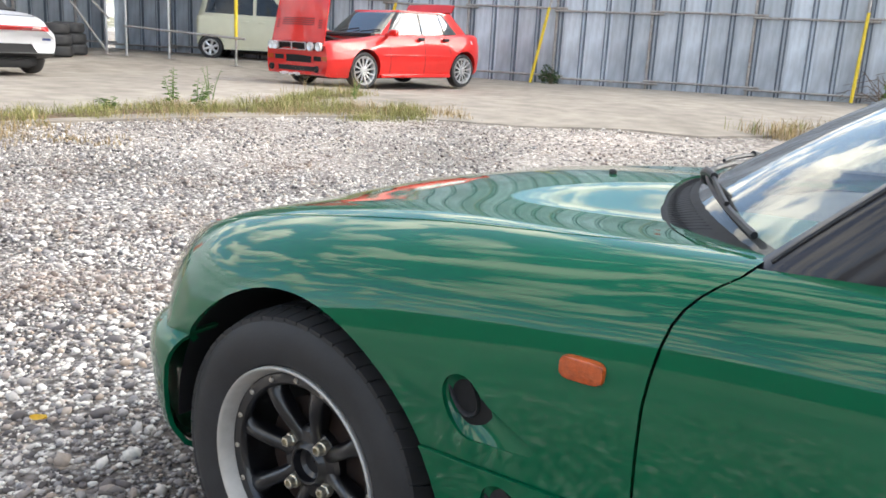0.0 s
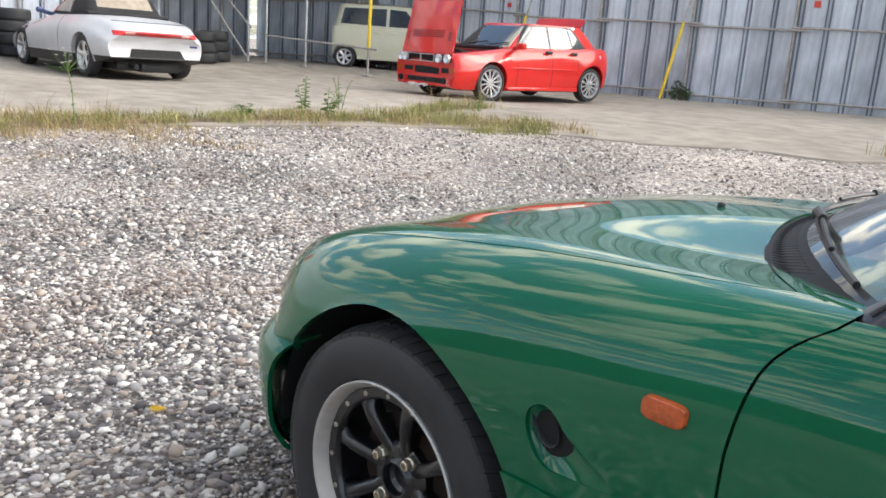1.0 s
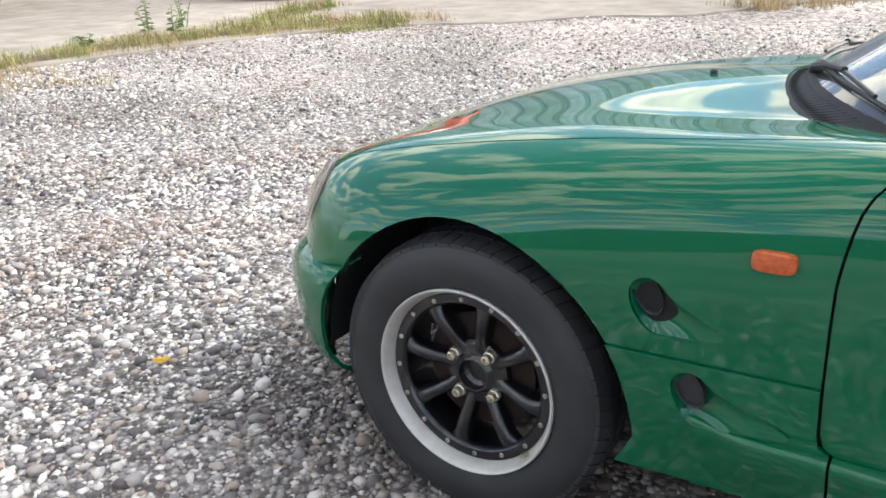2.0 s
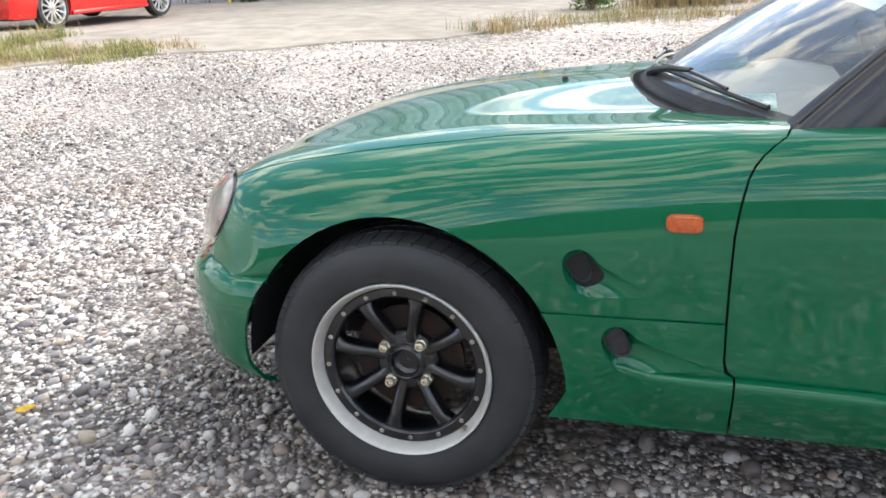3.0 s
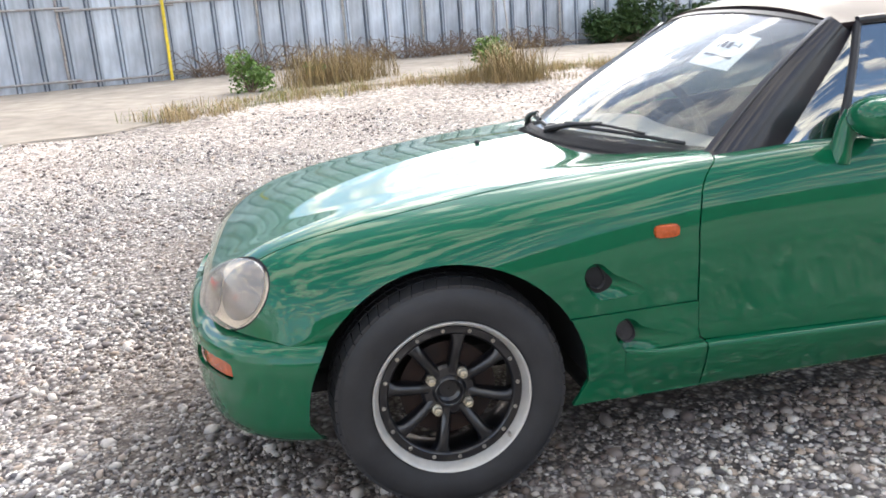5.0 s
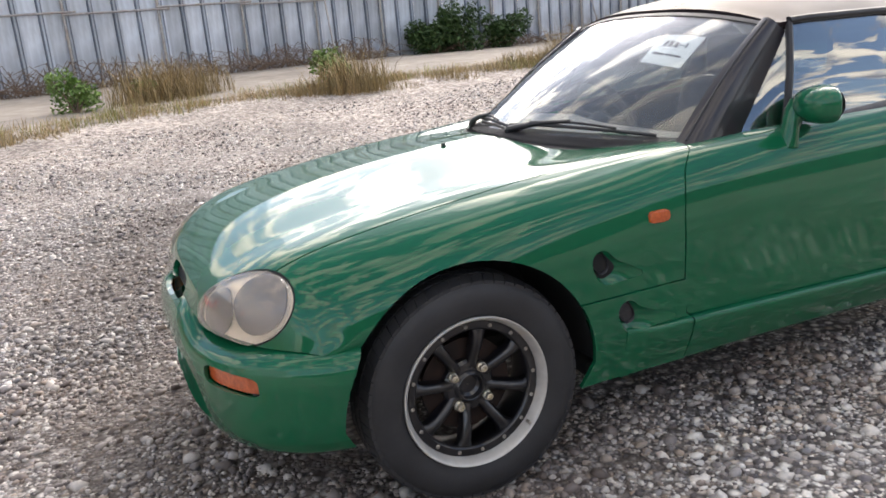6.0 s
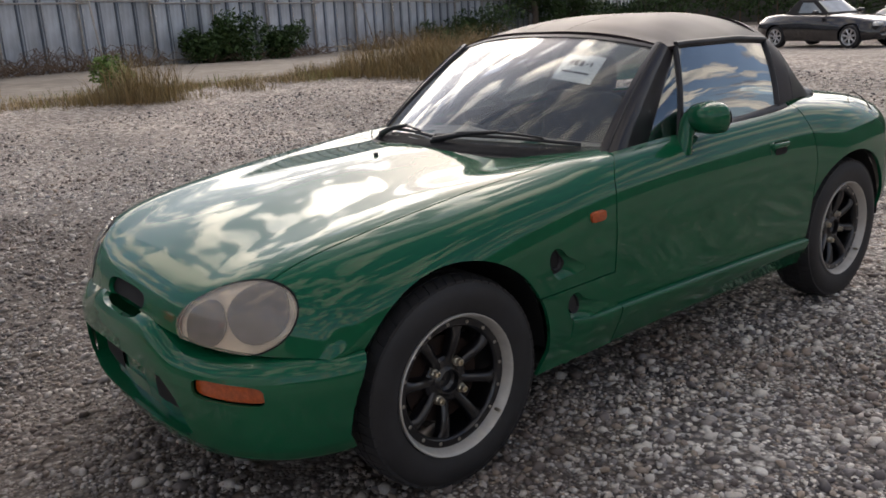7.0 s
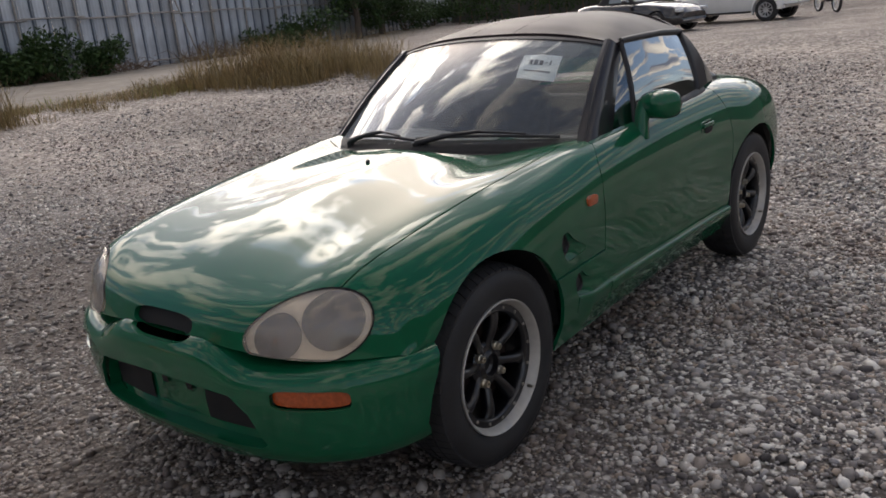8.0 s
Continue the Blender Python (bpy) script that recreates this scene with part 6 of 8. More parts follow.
    tube(bm, [(0.38, -0.30, 0.95), (0.55, -0.62, 1.00)], 0.012, 6)
    tube(bm, [(0.38, 0.25, 0.95), (0.52, -0.10, 1.01)], 0.012, 6)
    part("cowl", bm, TRIM, car, "black cowl and wipers")
    # the raised hood, hinged at the nose
    hm = Matrix.Translation((-0.76, 0, 0.745)) @ pose(0, 0, 0, 0, -78, 0)
    rows = []
    for u in np.linspace(0, 1, 14):
        w = 0.70 - 0.05 * u
        rows.append([(0.0 + 1.10 * u, y * w, 0.045 * (1 - abs(y) ** 3) + 0.030 * math.exp(-((u - 0.55) / 0.28) ** 2 - (y / 0.5) ** 2)) for y in np.linspace(-1, 1, 19)])
    bm = slab(rows, 0.02)
    bmesh.ops.transform(bm, matrix=hm, verts=bm.verts)
    hood = part("open_hood", bm, RED, car, "raised red hood with dark vents", 35)
    fat = mesh_of(slab([[Vector(p) + Vector((0, 0, 0.003)) for p in r] for r in rows], 0.018))
    for u0, u1, y0, y1 in ((0.24, 0.36, -0.42, 0.42), (0.80, 0.90, -0.46, -0.06), (0.80, 0.90, 0.06, 0.46), (0.20, 0.34, -0.60, -0.52), (0.20, 0.34, 0.52, 0.60)):
        n = 4
        for k in range(n):
            a = u0 + (u1 - u0) * k / n
            b = a + (u1 - u0) / n * 0.55
            me = cut(fat, [("INTERSECT", mesh_of(prism([(a * 1.1, y0), (a * 1.1, y1), (b * 1.1, y1), (b * 1.1, y0)], "z", -0.1, 0.3)))])
            me.transform(hm)
            link_mesh("hood_vent", me, VENTM, hood, "", 40)
    rows = [[(2.36 + 0.10 * u, y, 1.335 + 0.14 * u + 0.012 * (1 - (y / 0.62) ** 2)) for y in np.linspace(-0.60, 0.60, 13)] for u in np.linspace(0, 1, 5)]
    part("roof_spoiler", slab(rows, 0.03), RED, car, "raised red roof spoiler")
    panes(car, body, [[(2.66, 0.80), (2.66, 0.86), (2.70, 0.86), (2.70, 0.80)]], ALU, names="fuel_lid", label="round fuel lid", push=0.006)
    bm = bmesh.new()
    box(bm, (-0.5, -0.55, 0.16), (2.9, 0.55, 0.34), 0.02)
    part("underbody", bm, DARK, car)


red_hatchback()


def silver_roadster():
    car = placed("roadster", -14.85, 4.54, 180.9, "silver open two-seater with black soft top, seen on concrete", "car", 0.0, 0.76)
    st = [(-0.92, 0.30, 0.44, 0.52, 0.50, 0.58, 0.46, 0.22), (-0.7, 0.20, 0.52, 0.64, 0.70, 0.78, 0.56, 0.14), (0.0, 0.16, 0.63, 0.77, 0.80, 0.87, 0.64, 0.0), (0.6, 0.15, 0.73, 0.85, 0.81, 0.865, 0.67, 0.0), (1.0, 0.15, 0.80, 0.90, 0.81, 0.865, 0.69, 0.0), (1.7, 0.16, 0.83, 0.93, 0.81, 0.865, 0.69, 0.0),
          (2.3, 0.18, 0.83, 0.95, 0.83, 0.89, 0.69, 0.0), (2.7, 0.22, 0.80, 0.94, 0.83, 0.89, 0.67, -0.03), (3.05, 0.26, 0.75, 0.90, 0.80, 0.87, 0.64, -0.08), (3.27, 0.30, 0.68, 0.83, 0.77, 0.83, 0.60, -0.12), (3.37, 0.34, 0.62, 0.72, 0.72, 0.76, 0.54, -0.15)]
    body = loft(st)
    link_mesh("body", cut(body, wells((0.0, 2.54), 0.35, 0.32, 0.55)), SILVER, car, "silver body with a high tail", 35)
    top = cabin_box((0.78, 2.36), (1.36, 2.06), 0.90, 1.265, 0.68, 0.52, 0.03)
    link_mesh("soft_top", top, CLOTH, car, "black cloth soft top with a folded rim", 40)
    panes(car, top, [[(0.98, 0.95), (1.40, 1.225), (1.60, 1.235), (1.68, 0.95)]], ROADGLASS, push=0.008)
    panes(car, top, [[(-0.56, 0.95), (-0.48, 1.23), (0.48, 1.23), (0.56, 0.95)]], ROADGLASS, "x", 0.5, 1.45, "windscreen", "windscreen")
    panes(car, top, [[(-0.46, 1.06), (-0.44, 1.235), (0.44, 1.235), (0.46, 1.06)]], TAN, "x", 1.8, 2.6, "rear_window", "yellowed plastic rear window")
    panes(car, body, [[(-0.68, 0.665), (-0.68, 0.735), (0.68, 0.735), (0.68, 0.665)]], TAIL, "x", 2.8, 3.6, "tail_lamp", "long red tail lamp strip", push=0.006)
    panes(car, body, [[(-0.52, 0.675), (-0.52, 0.725), (-0.38, 0.725), (-0.38, 0.675)], [(0.52, 0.675), (0.52, 0.725), (0.38, 0.725), (0.38, 0.675)]], PINK, "x", 2.8, 3.6, "reversing_lens", "pale lens in the tail lamp", push=0.008)
    panes(car, body, [[(-1.0, 0.10), (-1.0, 0.35), (1.0, 0.35), (1.0, 0.10)]], TRIM, "x", 2.93, 3.6, "lower_bumper", "black lower bumper", push=0.003)
    panes(car, body, [[(-0.44, 0.35), (-0.38, 0.475), (0.42, 0.475), (0.48, 0.35)]], DARK, "x", 2.93, 3.6, "plate_recess", "dark plate recess", push=0.006)
    panes(car, body, [[(0.34, 0.10), (0.34, 0.31), (2.22, 0.33), (2.22, 0.10)]], TRIM, names="side_skirt", label="black side skirt", lo=0.6, push=0.003)
    panes(car, body, [[(1.64, 0.33), (1.64, 0.95), (1.648, 0.95), (1.648, 0.33)], [(0.36, 0.70), (0.36, 0.708), (0.90, 0.835), (0.90, 0.825)]], DARK, names="body_seam", label="thin body gap", lo=0.5, push=0.002)
    panes(car, body, [[(-0.60, 0.868), (-0.60, 0.877), (0.60, 0.877), (0.60, 0.868)]], DARK, "x", 2.7, 3.5, "lid_seam", "thin boot lid gap", push=0.003)
    panes(car, body, [[(0.58, 0.53), (0.58, 0.565), (0.70, 0.565), (0.70, 0.53)]], BLUEB, "x", 2.9, 3.6, "sticker", "small blue sticker", push=0.005)
    bm = bmesh.new()
    tube(bm, [(2.9, -0.34, 0.22), (3.3, -0.34, 0.21)], 0.04, 10)
    tube(bm, [(2.9, -0.22, 0.22), (3.3, -0.22, 0.21)], 0.04, 10)
    box(bm, (-0.3, -0.56, 0.14), (3.1, 0.56, 0.30), 0.03)
    box(bm, (2.75, -0.20, 0.12), (3.15, 0.45, 0.24), 0.03)
    part("exhaust", bm, DARK, car, "dark exhaust and underside")
    for s in (-1, 1):
        for x in (0.0, 2.54):
            far_wheel(car, x, s, 0.745, 0.315, 0.215, 5, ALU)
        bm = bmesh.new()
        box(bm, (1.06, s * 0.85 if s > 0 else -0.98, 0.905), (1.15, 0.98 if s > 0 else -0.85, 0.99), 0.035, 3)
        tube(bm, [(1.0, s * 0.68, 0.89), (1.10, s * 0.90, 0.93)], 0.035, 10)
        part("door_mirror", bm, BLUEB, car, "dark blue door mirror")
    rows = [[(2.36 + dx - 0.05 * (y / 0.7) ** 2, y, z) for y in np.linspace(-0.66, 0.66, 17)] for dx, z in ((-0.55, 0.965), (-0.15, 0.99), (0.02, 0.975), (0.05, 0.955))]
    part("top_cover", slab(rows, 0.03), CLOTH, car, "black soft top rim")


silver_roadster()


def cream_van():
    h = math.degrees(math.atan2(0.66, 0.75))
    c, s_ = math.cos(math.radians(h)), math.sin(math.radians(h))
    # the near rear wheel stands at (-16.0, 11.55)
    rx, ry = -16.0 - s_ * 0.66, 11.7 + c * 0.66
    car = placed("minivan", rx + 2.36 * c, ry + 2.36 * s_, h, "cream boxy minivan parked by the fence", "van")
    st = [(-0.52, 0.34, 0.6, 0.72, 0.60, 0.66, 0.56, 0.05), (-0.4, 0.26, 0.78, 0.90, 0.68, 0.73, 0.64, 0.02), (0.2, 0.24, 0.92, 1.00, 0.70, 0.735, 0.68, 0.0), (1.2, 0.24, 0.95, 1.04, 0.70, 0.735, 0.69, 0.0), (2.4, 0.24, 0.95, 1.05, 0.70, 0.735, 0.69, 0.0), (2.64, 0.28, 0.95, 1.05, 0.69, 0.73, 0.68, -0.03), (2.72, 0.36, 0.92, 1.0, 0.64, 0.70, 0.64, -0.05)]
    link_mesh("body", cut(loft(st), wells((0.0, 2.36), 0.31, 0.28, 0.45)), CREAM, car, "cream body", 35)
    cab = cabin_box((0.02, 2.72), (0.78, 2.56), 0.96, 1.55, 0.71, 0.60, 0.05)
    link_mesh("cabin", cab, CREAM, car, "cream roof and pillars", 35)
    panes(car, cab, [[(0.52, 1.06), (0.88, 1.46), (1.28, 1.48), (1.28, 1.06)], [(1.36, 1.06), (1.36, 1.48), (2.42, 1.46), (2.50, 1.08)]], WINDOW)
    panes(car, cab, [[(-0.60, 1.06), (-0.52, 1.49), (0.52, 1.49), (0.60, 1.06)]], WINDOW, "x", -0.2, 0.76, "windscreen", "windscreen")
    for s in (-1, 1):
        for x in (0.0, 2.36):
            far_wheel(car, x, s, 0.64, 0.275, 0.185, 6, ALU)
        bm = bmesh.new()
        box(bm, (0.42, s * 0.74 if s > 0 else -0.90, 1.02), (0.54, 0.90 if s > 0 else -0.74, 1.20), 0.03, 3)
        part("door_mirror", bm, CREAM, car, "cream door mirror")
        for x in (1.15, 1.55):
            bm = bmesh.new()
            box(bm, (x - 0.08, min(s * 0.72, s * 0.755), 0.88), (x + 0.08, max(s * 0.72, s * 0.755), 0.92), 0.008, 2)
            part("door_handle", bm, CREAM, car)
    bm = bmesh.new()
    box(bm, (-0.3, -0.5, 0.2), (2.7, 0.5, 0.35), 0.03)
    part("underbody", bm, DARK, car)


cream_van()


def black_roadster():
    car = placed("convertible", 20.65, 7.6, -102.4, "black small convertible parked on gravel", "car")
    st = [(-0.72, 0.30, 0.44, 0.52, 0.50, 0.56, 0.46, 0.14), (-0.5, 0.20, 0.52, 0.66, 0.66, 0.74, 0.56, 0.08), (0.0, 0.18, 0.60, 0.78, 0.76, 0.82, 0.62, 0.0), (0.7, 0.18, 0.68, 0.84, 0.76, 0.80, 0.66, 0.0), (1.6, 0.18, 0.74, 0.86, 0.76, 0.80, 0.66, 0.0), (2.26, 0.20, 0.74, 0.88, 0.78, 0.83, 0.64, 0.0), (2.75, 0.26, 0.72, 0.84, 0.72, 0.78, 0.58, -0.05), (3.05, 0.36, 0.62, 0.74, 0.58, 0.64, 0.50, -0.14)]
    link_mesh("body", cut(loft(st), wells((0.0, 2.26), 0.32, 0.29, 0.5)), BLACK, car, "glossy black body", 35)
    hood = cabin_box((0.72, 2.20), (1.25, 1.85), 0.83, 1.20, 0.64, 0.50, 0.03)
    link_mesh("soft_top", hood, CLOTH, car, "black soft top", 40)
    panes(car, hood, [[(0.95, 0.88), (1.30, 1.13), (1.62, 1.14), (1.68, 0.88)]], PALE_WINDOW)
    panes(car, hood, [[(-0.54, 0.88), (-0.46, 1.16), (0.46, 1.16), (0.54, 0.88)]], PALE_WINDOW, "x", 0.5, 1.28, "windscreen", "windscreen")
    for s in (-1, 1):
        for x in (0.0, 2.26):
            far_wheel(car, x, s, 0.70, 0.285, 0.20, 7, ALU)
        bm = bmesh.new()
        box(bm, (-0.66, min(s * 0.42, s * 0.66), 0.53), (-0.52, max(s * 0.42, s * 0.66), 0.62), 0.03, 3)
        part("headlamp", bm, LAMPW, car, "clear headlamp")
        bm = bmesh.new()
        box(bm, (0.90, s * 0.78 if s > 0 else -0.94, 0.84), (1.0, 0.94 if s > 0 else -0.78, 0.94), 0.03, 3)
        part("door_mirror", bm, BLACK, car)


black_roadster()


def white_saloon():
    car = placed("saloon_car", 23.6, 5.75, -97.0, "white rounded old saloon car parked on gravel", "car")
    st = [(-0.62, 0.42, 0.50, 0.60, 0.30, 0.36, 0.26, 0.08), (-0.4, 0.32, 0.62, 0.80, 0.44, 0.50, 0.36, 0.03), (0.2, 0.26, 0.74, 0.96, 0.58, 0.62, 0.50, 0.0), (0.8, 0.24, 0.82, 1.0, 0.64, 0.68, 0.60, 0.0), (1.6, 0.24, 0.84, 1.0, 0.64, 0.68, 0.60, 0.0), (2.4, 0.28, 0.80, 0.98, 0.58, 0.62, 0.52, 0.0), (3.0, 0.34, 0.66, 0.80, 0.44, 0.50, 0.38, -0.05), (3.25, 0.42, 0.5, 0.58, 0.3, 0.34, 0.26, -0.1)]
    link_mesh("body", loft(st), WHITE, car, "white rounded body", 40)
    cab = cabin_box((0.55, 2.75), (1.0, 2.1), 0.92, 1.44, 0.62, 0.48, 0.06)
    link_mesh("cabin", cab, WHITE, car, "white domed roof", 40)
    panes(car, cab, [[(0.86, 1.0), (1.06, 1.38), (1.5, 1.40), (1.52, 1.0)], [(1.6, 1.0), (1.58, 1.40), (2.0, 1.36), (2.2, 1.02)]], WINDOW)
    panes(car, cab, [[(-0.46, 1.02), (-0.40, 1.38), (0.40, 1.38), (0.46, 1.02)]], WINDOW, "x", 0.3, 1.1, "windscreen", "windscreen")
    for s in (-1, 1):
        for x in (0.0, 2.4):
            far_wheel(car, x, s, 0.66, 0.315, 0.20, 10, ALU)
            # bulging fender over each wheel
            bm = bmesh.new()
            rows = []
            for k in range(15):
                a = math.radians(-18 + 200 * k / 14)
                rows.append([(x + (0.36 + q) * math.cos(a), s * (0.46 + 0.34 * math.sin(math.pi * (0.06 + 0.5 * j / 7))), 0.33 + (0.36 + q) * math.sin(a) * 1.0) for j, q in enumerate((0.10, 0.095, 0.085, 0.07, 0.05, 0.03, 0.01, -0.01))])
            part("fender", slab(rows, 0.015), WHITE, car, "bulging white fender", 50)
        bm = bmesh.new()
        box(bm, (0.42, min(s * 0.60, s * 0.76), 0.26), (1.98, max(s * 0.60, s * 0.76), 0.30), 0.012, 2)
        part("running_board", bm, DARK, car, "dark running board")
        bm = bmesh.new()
        lathe(bm, [(-0.04, 0.003), (-0.03, 0.06), (0.0, 0.085), (0.06, 0.09)], 20, "x")
        bmesh.ops.transform(bm, matrix=Matrix.Translation((-0.36, s * 0.58, 0.66)), verts=bm.verts)
        part("headlamp", bm, LAMPW, car, "round headlamp")
    bm = bmesh.new()
    tube(bm, [(-0.52, -0.74, 0.44), (-0.70, -0.5, 0.44), (-0.74, 0, 0.44), (-0.70, 0.5, 0.44), (-0.52, 0.74, 0.44)], 0.035, 10)
    for y in (-0.35, 0.35):
        tube(bm, [(-0.73, y, 0.40), (-0.76, y, 0.50), (-0.70, y, 0.58)], 0.022, 8)
    part("bumper", bm, ALU, car, "chrome front bumper")


white_saloon()


def motorcycle():
    x, y = 26.2, 5.3
    bike = thing("motorcycle", pose(x, y, float(lift(x, y)), 0, 0, 215), "dark motorcycle parked behind the white car", "motorcycle")
    for wx in (0.0, 1.35):
        bm = bmesh.new()
        lathe(bm, [(0.045 * math.sin(a), 0.285 + 0.03 * math.cos(a)) for a in np.linspace(0, 2 * math.pi, 9)[:-1]], 28, "y", closed=True)
        bmesh.ops.transform(bm, matrix=Matrix.Translation((wx, 0, 0.315)), verts=bm.verts)
        w = part("tyre", bm, RUBBER, bike)
        bm = bmesh.new()
        for k in range(8):
            a = math.pi * k / 4
            tube(bm, [(0, 0, 0), (0.25 * math.cos(a), 0, 0.25 * math.sin(a))], 0.01, 6)
        lathe(bm, [(-0.02, 0.245), (0.02, 0.245), (0.02, 0.262), (-0.02, 0.262)], 28, closed=True)
        bmesh.ops.transform(bm, matrix=Matrix.Translation((wx, 0, 0.315)), verts=bm.verts)
        part("rim", bm, ALU, w)
    bm = bmesh.new()
    tube(bm, [(0, 0.06, 0.315), (0.28, 0.06, 0.95)], 0.022, 8)
    tube(bm, [(0, -0.06, 0.315), (0.28, -0.06, 0.95)], 0.022, 8)
    tube(bm, [(0.25, -0.34, 1.02), (0.30, 0, 0.97), (0.25, 0.34, 1.02)], 0.014, 8)
    part("fork", bm, ALU, bike, "steel fork and bars")
    bm = bmesh.new()
    box(bm, (0.42, -0.12, 0.30), (0.90, 0.12, 0.62), 0.05, 2)
    box(bm, (0.32, -0.13, 0.66), (0.78, 0.13, 0.88), 0.07, 3)
    box(bm, (0.76, -0.12, 0.70), (1.45, 0.12, 0.80), 0.04, 2)
    tube(bm, [(0.85, 0.0, 0.4), (1.35, 0.0, 0.315)], 0.03, 8)
    part("frame_and_seat", bm, BLACK, bike, "black tank, seat and engine")


motorcycle()


# ---- fence braces, scaffold, tyre stacks ----
FDIR = (FB - FA).normalized()
FOUT = Vector((FDIR.y, -FDIR.x))


def by_fence(s, out):
    """A place s along the long fence and out from it."""
    p = FA + FDIR * s + FOUT * out
    return Vector((p.x, p.y, float(lift(p.x, p.y)) + (0.034 if p.y > edge_y(p.x) else 0.0)))


def brace(s, out, lean, yellow_to, top=2.6, color=None):
    a = by_fence(s, out)
    b = by_fence(s + lean, 0.16)
    b.z += top
    m = thing("brace_pole", Matrix.Translation(a), "leaning scaffold pole with yellow sleeve bracing the fence", "pole", "fence braces")
    d = b - a
    bm = bmesh.new()
    tube(bm, [(0, 0, -0.02), d], 0.0243, 10)
    pole = part("pole", bm, PIPE, m)
    bm = bmesh.new()
    tube(bm, [d * 0.0, d * yellow_to], 0.034, 10)
    part("sleeve", bm, color or YELLOW, m, "yellow plastic sleeve")


brace(12.05, 0.75, 0.35, 0.62)
brace(18.50, 0.80, 0.15, 0.66)
brace(8.3, 0.7, 0.5, 0.6)
brace(3.6, 0.7, 0.4, 0.6)
brace(27.0, 0.7, 0.1, 0.02)
brace(37.6, 0.7, -0.4, 0.02)


def tyre_stack(x, y, n, r=0.31, h=0.215):
    """Old tyres, each a thing, piled on one another."""
    z = float(lift(x, y)) + 0.034
    for k in range(n):
        bm = bmesh.new()
        lathe(bm, [(0.02, 0.17), (0.0, 0.21), (0.005, r - 0.03), (0.03, r - 0.005), (0.06, r), (h - 0.06, r), (h - 0.03, r - 0.005), (h - 0.005, r - 0.03), (h, 0.21), (h - 0.02, 0.17)], 32, "z", closed=True)
        o = part("tyre", bm, RUBBER, None, "", 40)
        o.location = (x + 0.02 * math.sin(k * 2.1), y + 0.02 * math.cos(k * 1.7), z + k * h)
        tagged(o, "old black tyre lying in a stack on concrete", "tyre", "stacked tyres")


tyre_stack(-16.0, 3.22, 4)
tyre_stack(-15.95, 3.93, 4)
tyre_stack(-16.5, 2.2, 4)
tyre_stack(-15.4, 7.45, 3)
tyre_stack(-15.9, 8.05, 3)


def scaffold():
    z = lambda x, y: float(lift(x, y)) + 0.034
    root = thing("scaffold_shed", pose(-16, 9.5, z(-16, 9.5)), "scaffold pipe frame with a sheet roof over parked van", "scaffold")
    inv = root.matrix_world.inverted()

    def bar(name, a, b, r=0.0243, m=PIPE, label=""):
        bm = bmesh.new()
        tube(bm, [inv @ Vector(a), inv @ Vector(b)], r, 10)
        return part(name, bm, m, root, label)
    posts = ((-16.1, 9.0), (-15.75, 9.25), (-15.0, 9.8), (-13.35, 10.27), (-20.3, 10.2), (-17.6, 7.6))
    for x, y in posts:
        bar("post", (x, y, z(x, y) - 0.01), (x, y, 4.1), 0.0265, ALU if x < -13.4 else PIPE, "galvanised steel pipe post")
        bm = bmesh.new()
        box(bm, (-0.09, -0.09, 0.0), (0.09, 0.09, 0.012))
        bmesh.ops.transform(bm, matrix=inv @ Matrix.Translation((x, y, z(x, y))), verts=bm.verts)
        part("base_plate", bm, PIPE, root)
    x, y = posts[3]
    bar("sleeve", (x, y, z(x, y) + 0.55), (x, y, z(x, y) + 2.6), 0.036, YELLOW, "yellow plastic sleeve")
    bar("low_rail", (-15.75, 9.20, z(-15.8, 9.2) + 0.62), (-13.1, 10.30, z(-13.1, 10.3) + 0.58))
    bar("diagonal", (-16.1, 9.0, z(-16.1, 9.0) + 0.05), (-17.4, 7.4, 3.6))
    bar("diagonal", (-16.05, 9.05, z(-16, 9) + 0.75), (-16.6, 8.4, 2.2))
    bar("diagonal", (-15.8, 9.3, 2.0), (-13.5, 10.2, 3.9))
    for k in range(4):
        y0 = 7.6 + 0.9 * k
        bar("roof_beam", (-20.6, y0 + 0.8, 3.85), (-12.9, y0 + 2.6 * 0.9, 3.95))
    rows = []
    for k in range(81):
        u = k / 80
        xx, w = -21.0 + 8.0 * u, 0.03 * math.sin(k * math.pi / 2)
        rows.append([(inv @ Vector((xx, 7.0 + 2.6 * u * 0.6, 4.02 + w)))[:], (inv @ Vector((xx, 12.6 + 1.9 * u, 4.14 + w)))[:]])
    part("sheet_roof", slab(rows, 0.006), STEEL, root, "grey corrugated sheet roof")


scaffold()
for s, z, w in ((8.0, 2.16, 0.10), (14.82, 2.46, 0.13)):
    p = by_fence(s, 0.06)
    bm = bmesh.new()
    box(bm, (-w / 2, -0.01, -w / 2), (w / 2, 0.01, w / 2), 0.003, 1)
    o = part("marker_plate", bm, REDP, None, "", 40)
    o.matrix_world = Matrix.Translation((p.x, p.y, p.z + z - 0.36)) @ pose(0, 0, 0, 0, 0, math.degrees(math.atan2(FDIR.y, FDIR.x)))
    tagged(o, "small red plate fixed to the steel fence", "plate")
PALE_SHEET = mat("pale_sheet", (0.50, 0.52, 0.53), 0.5, var=0.12, scale=2.5, fine=(14, 0.12))
d = (LB - LA).normalized()
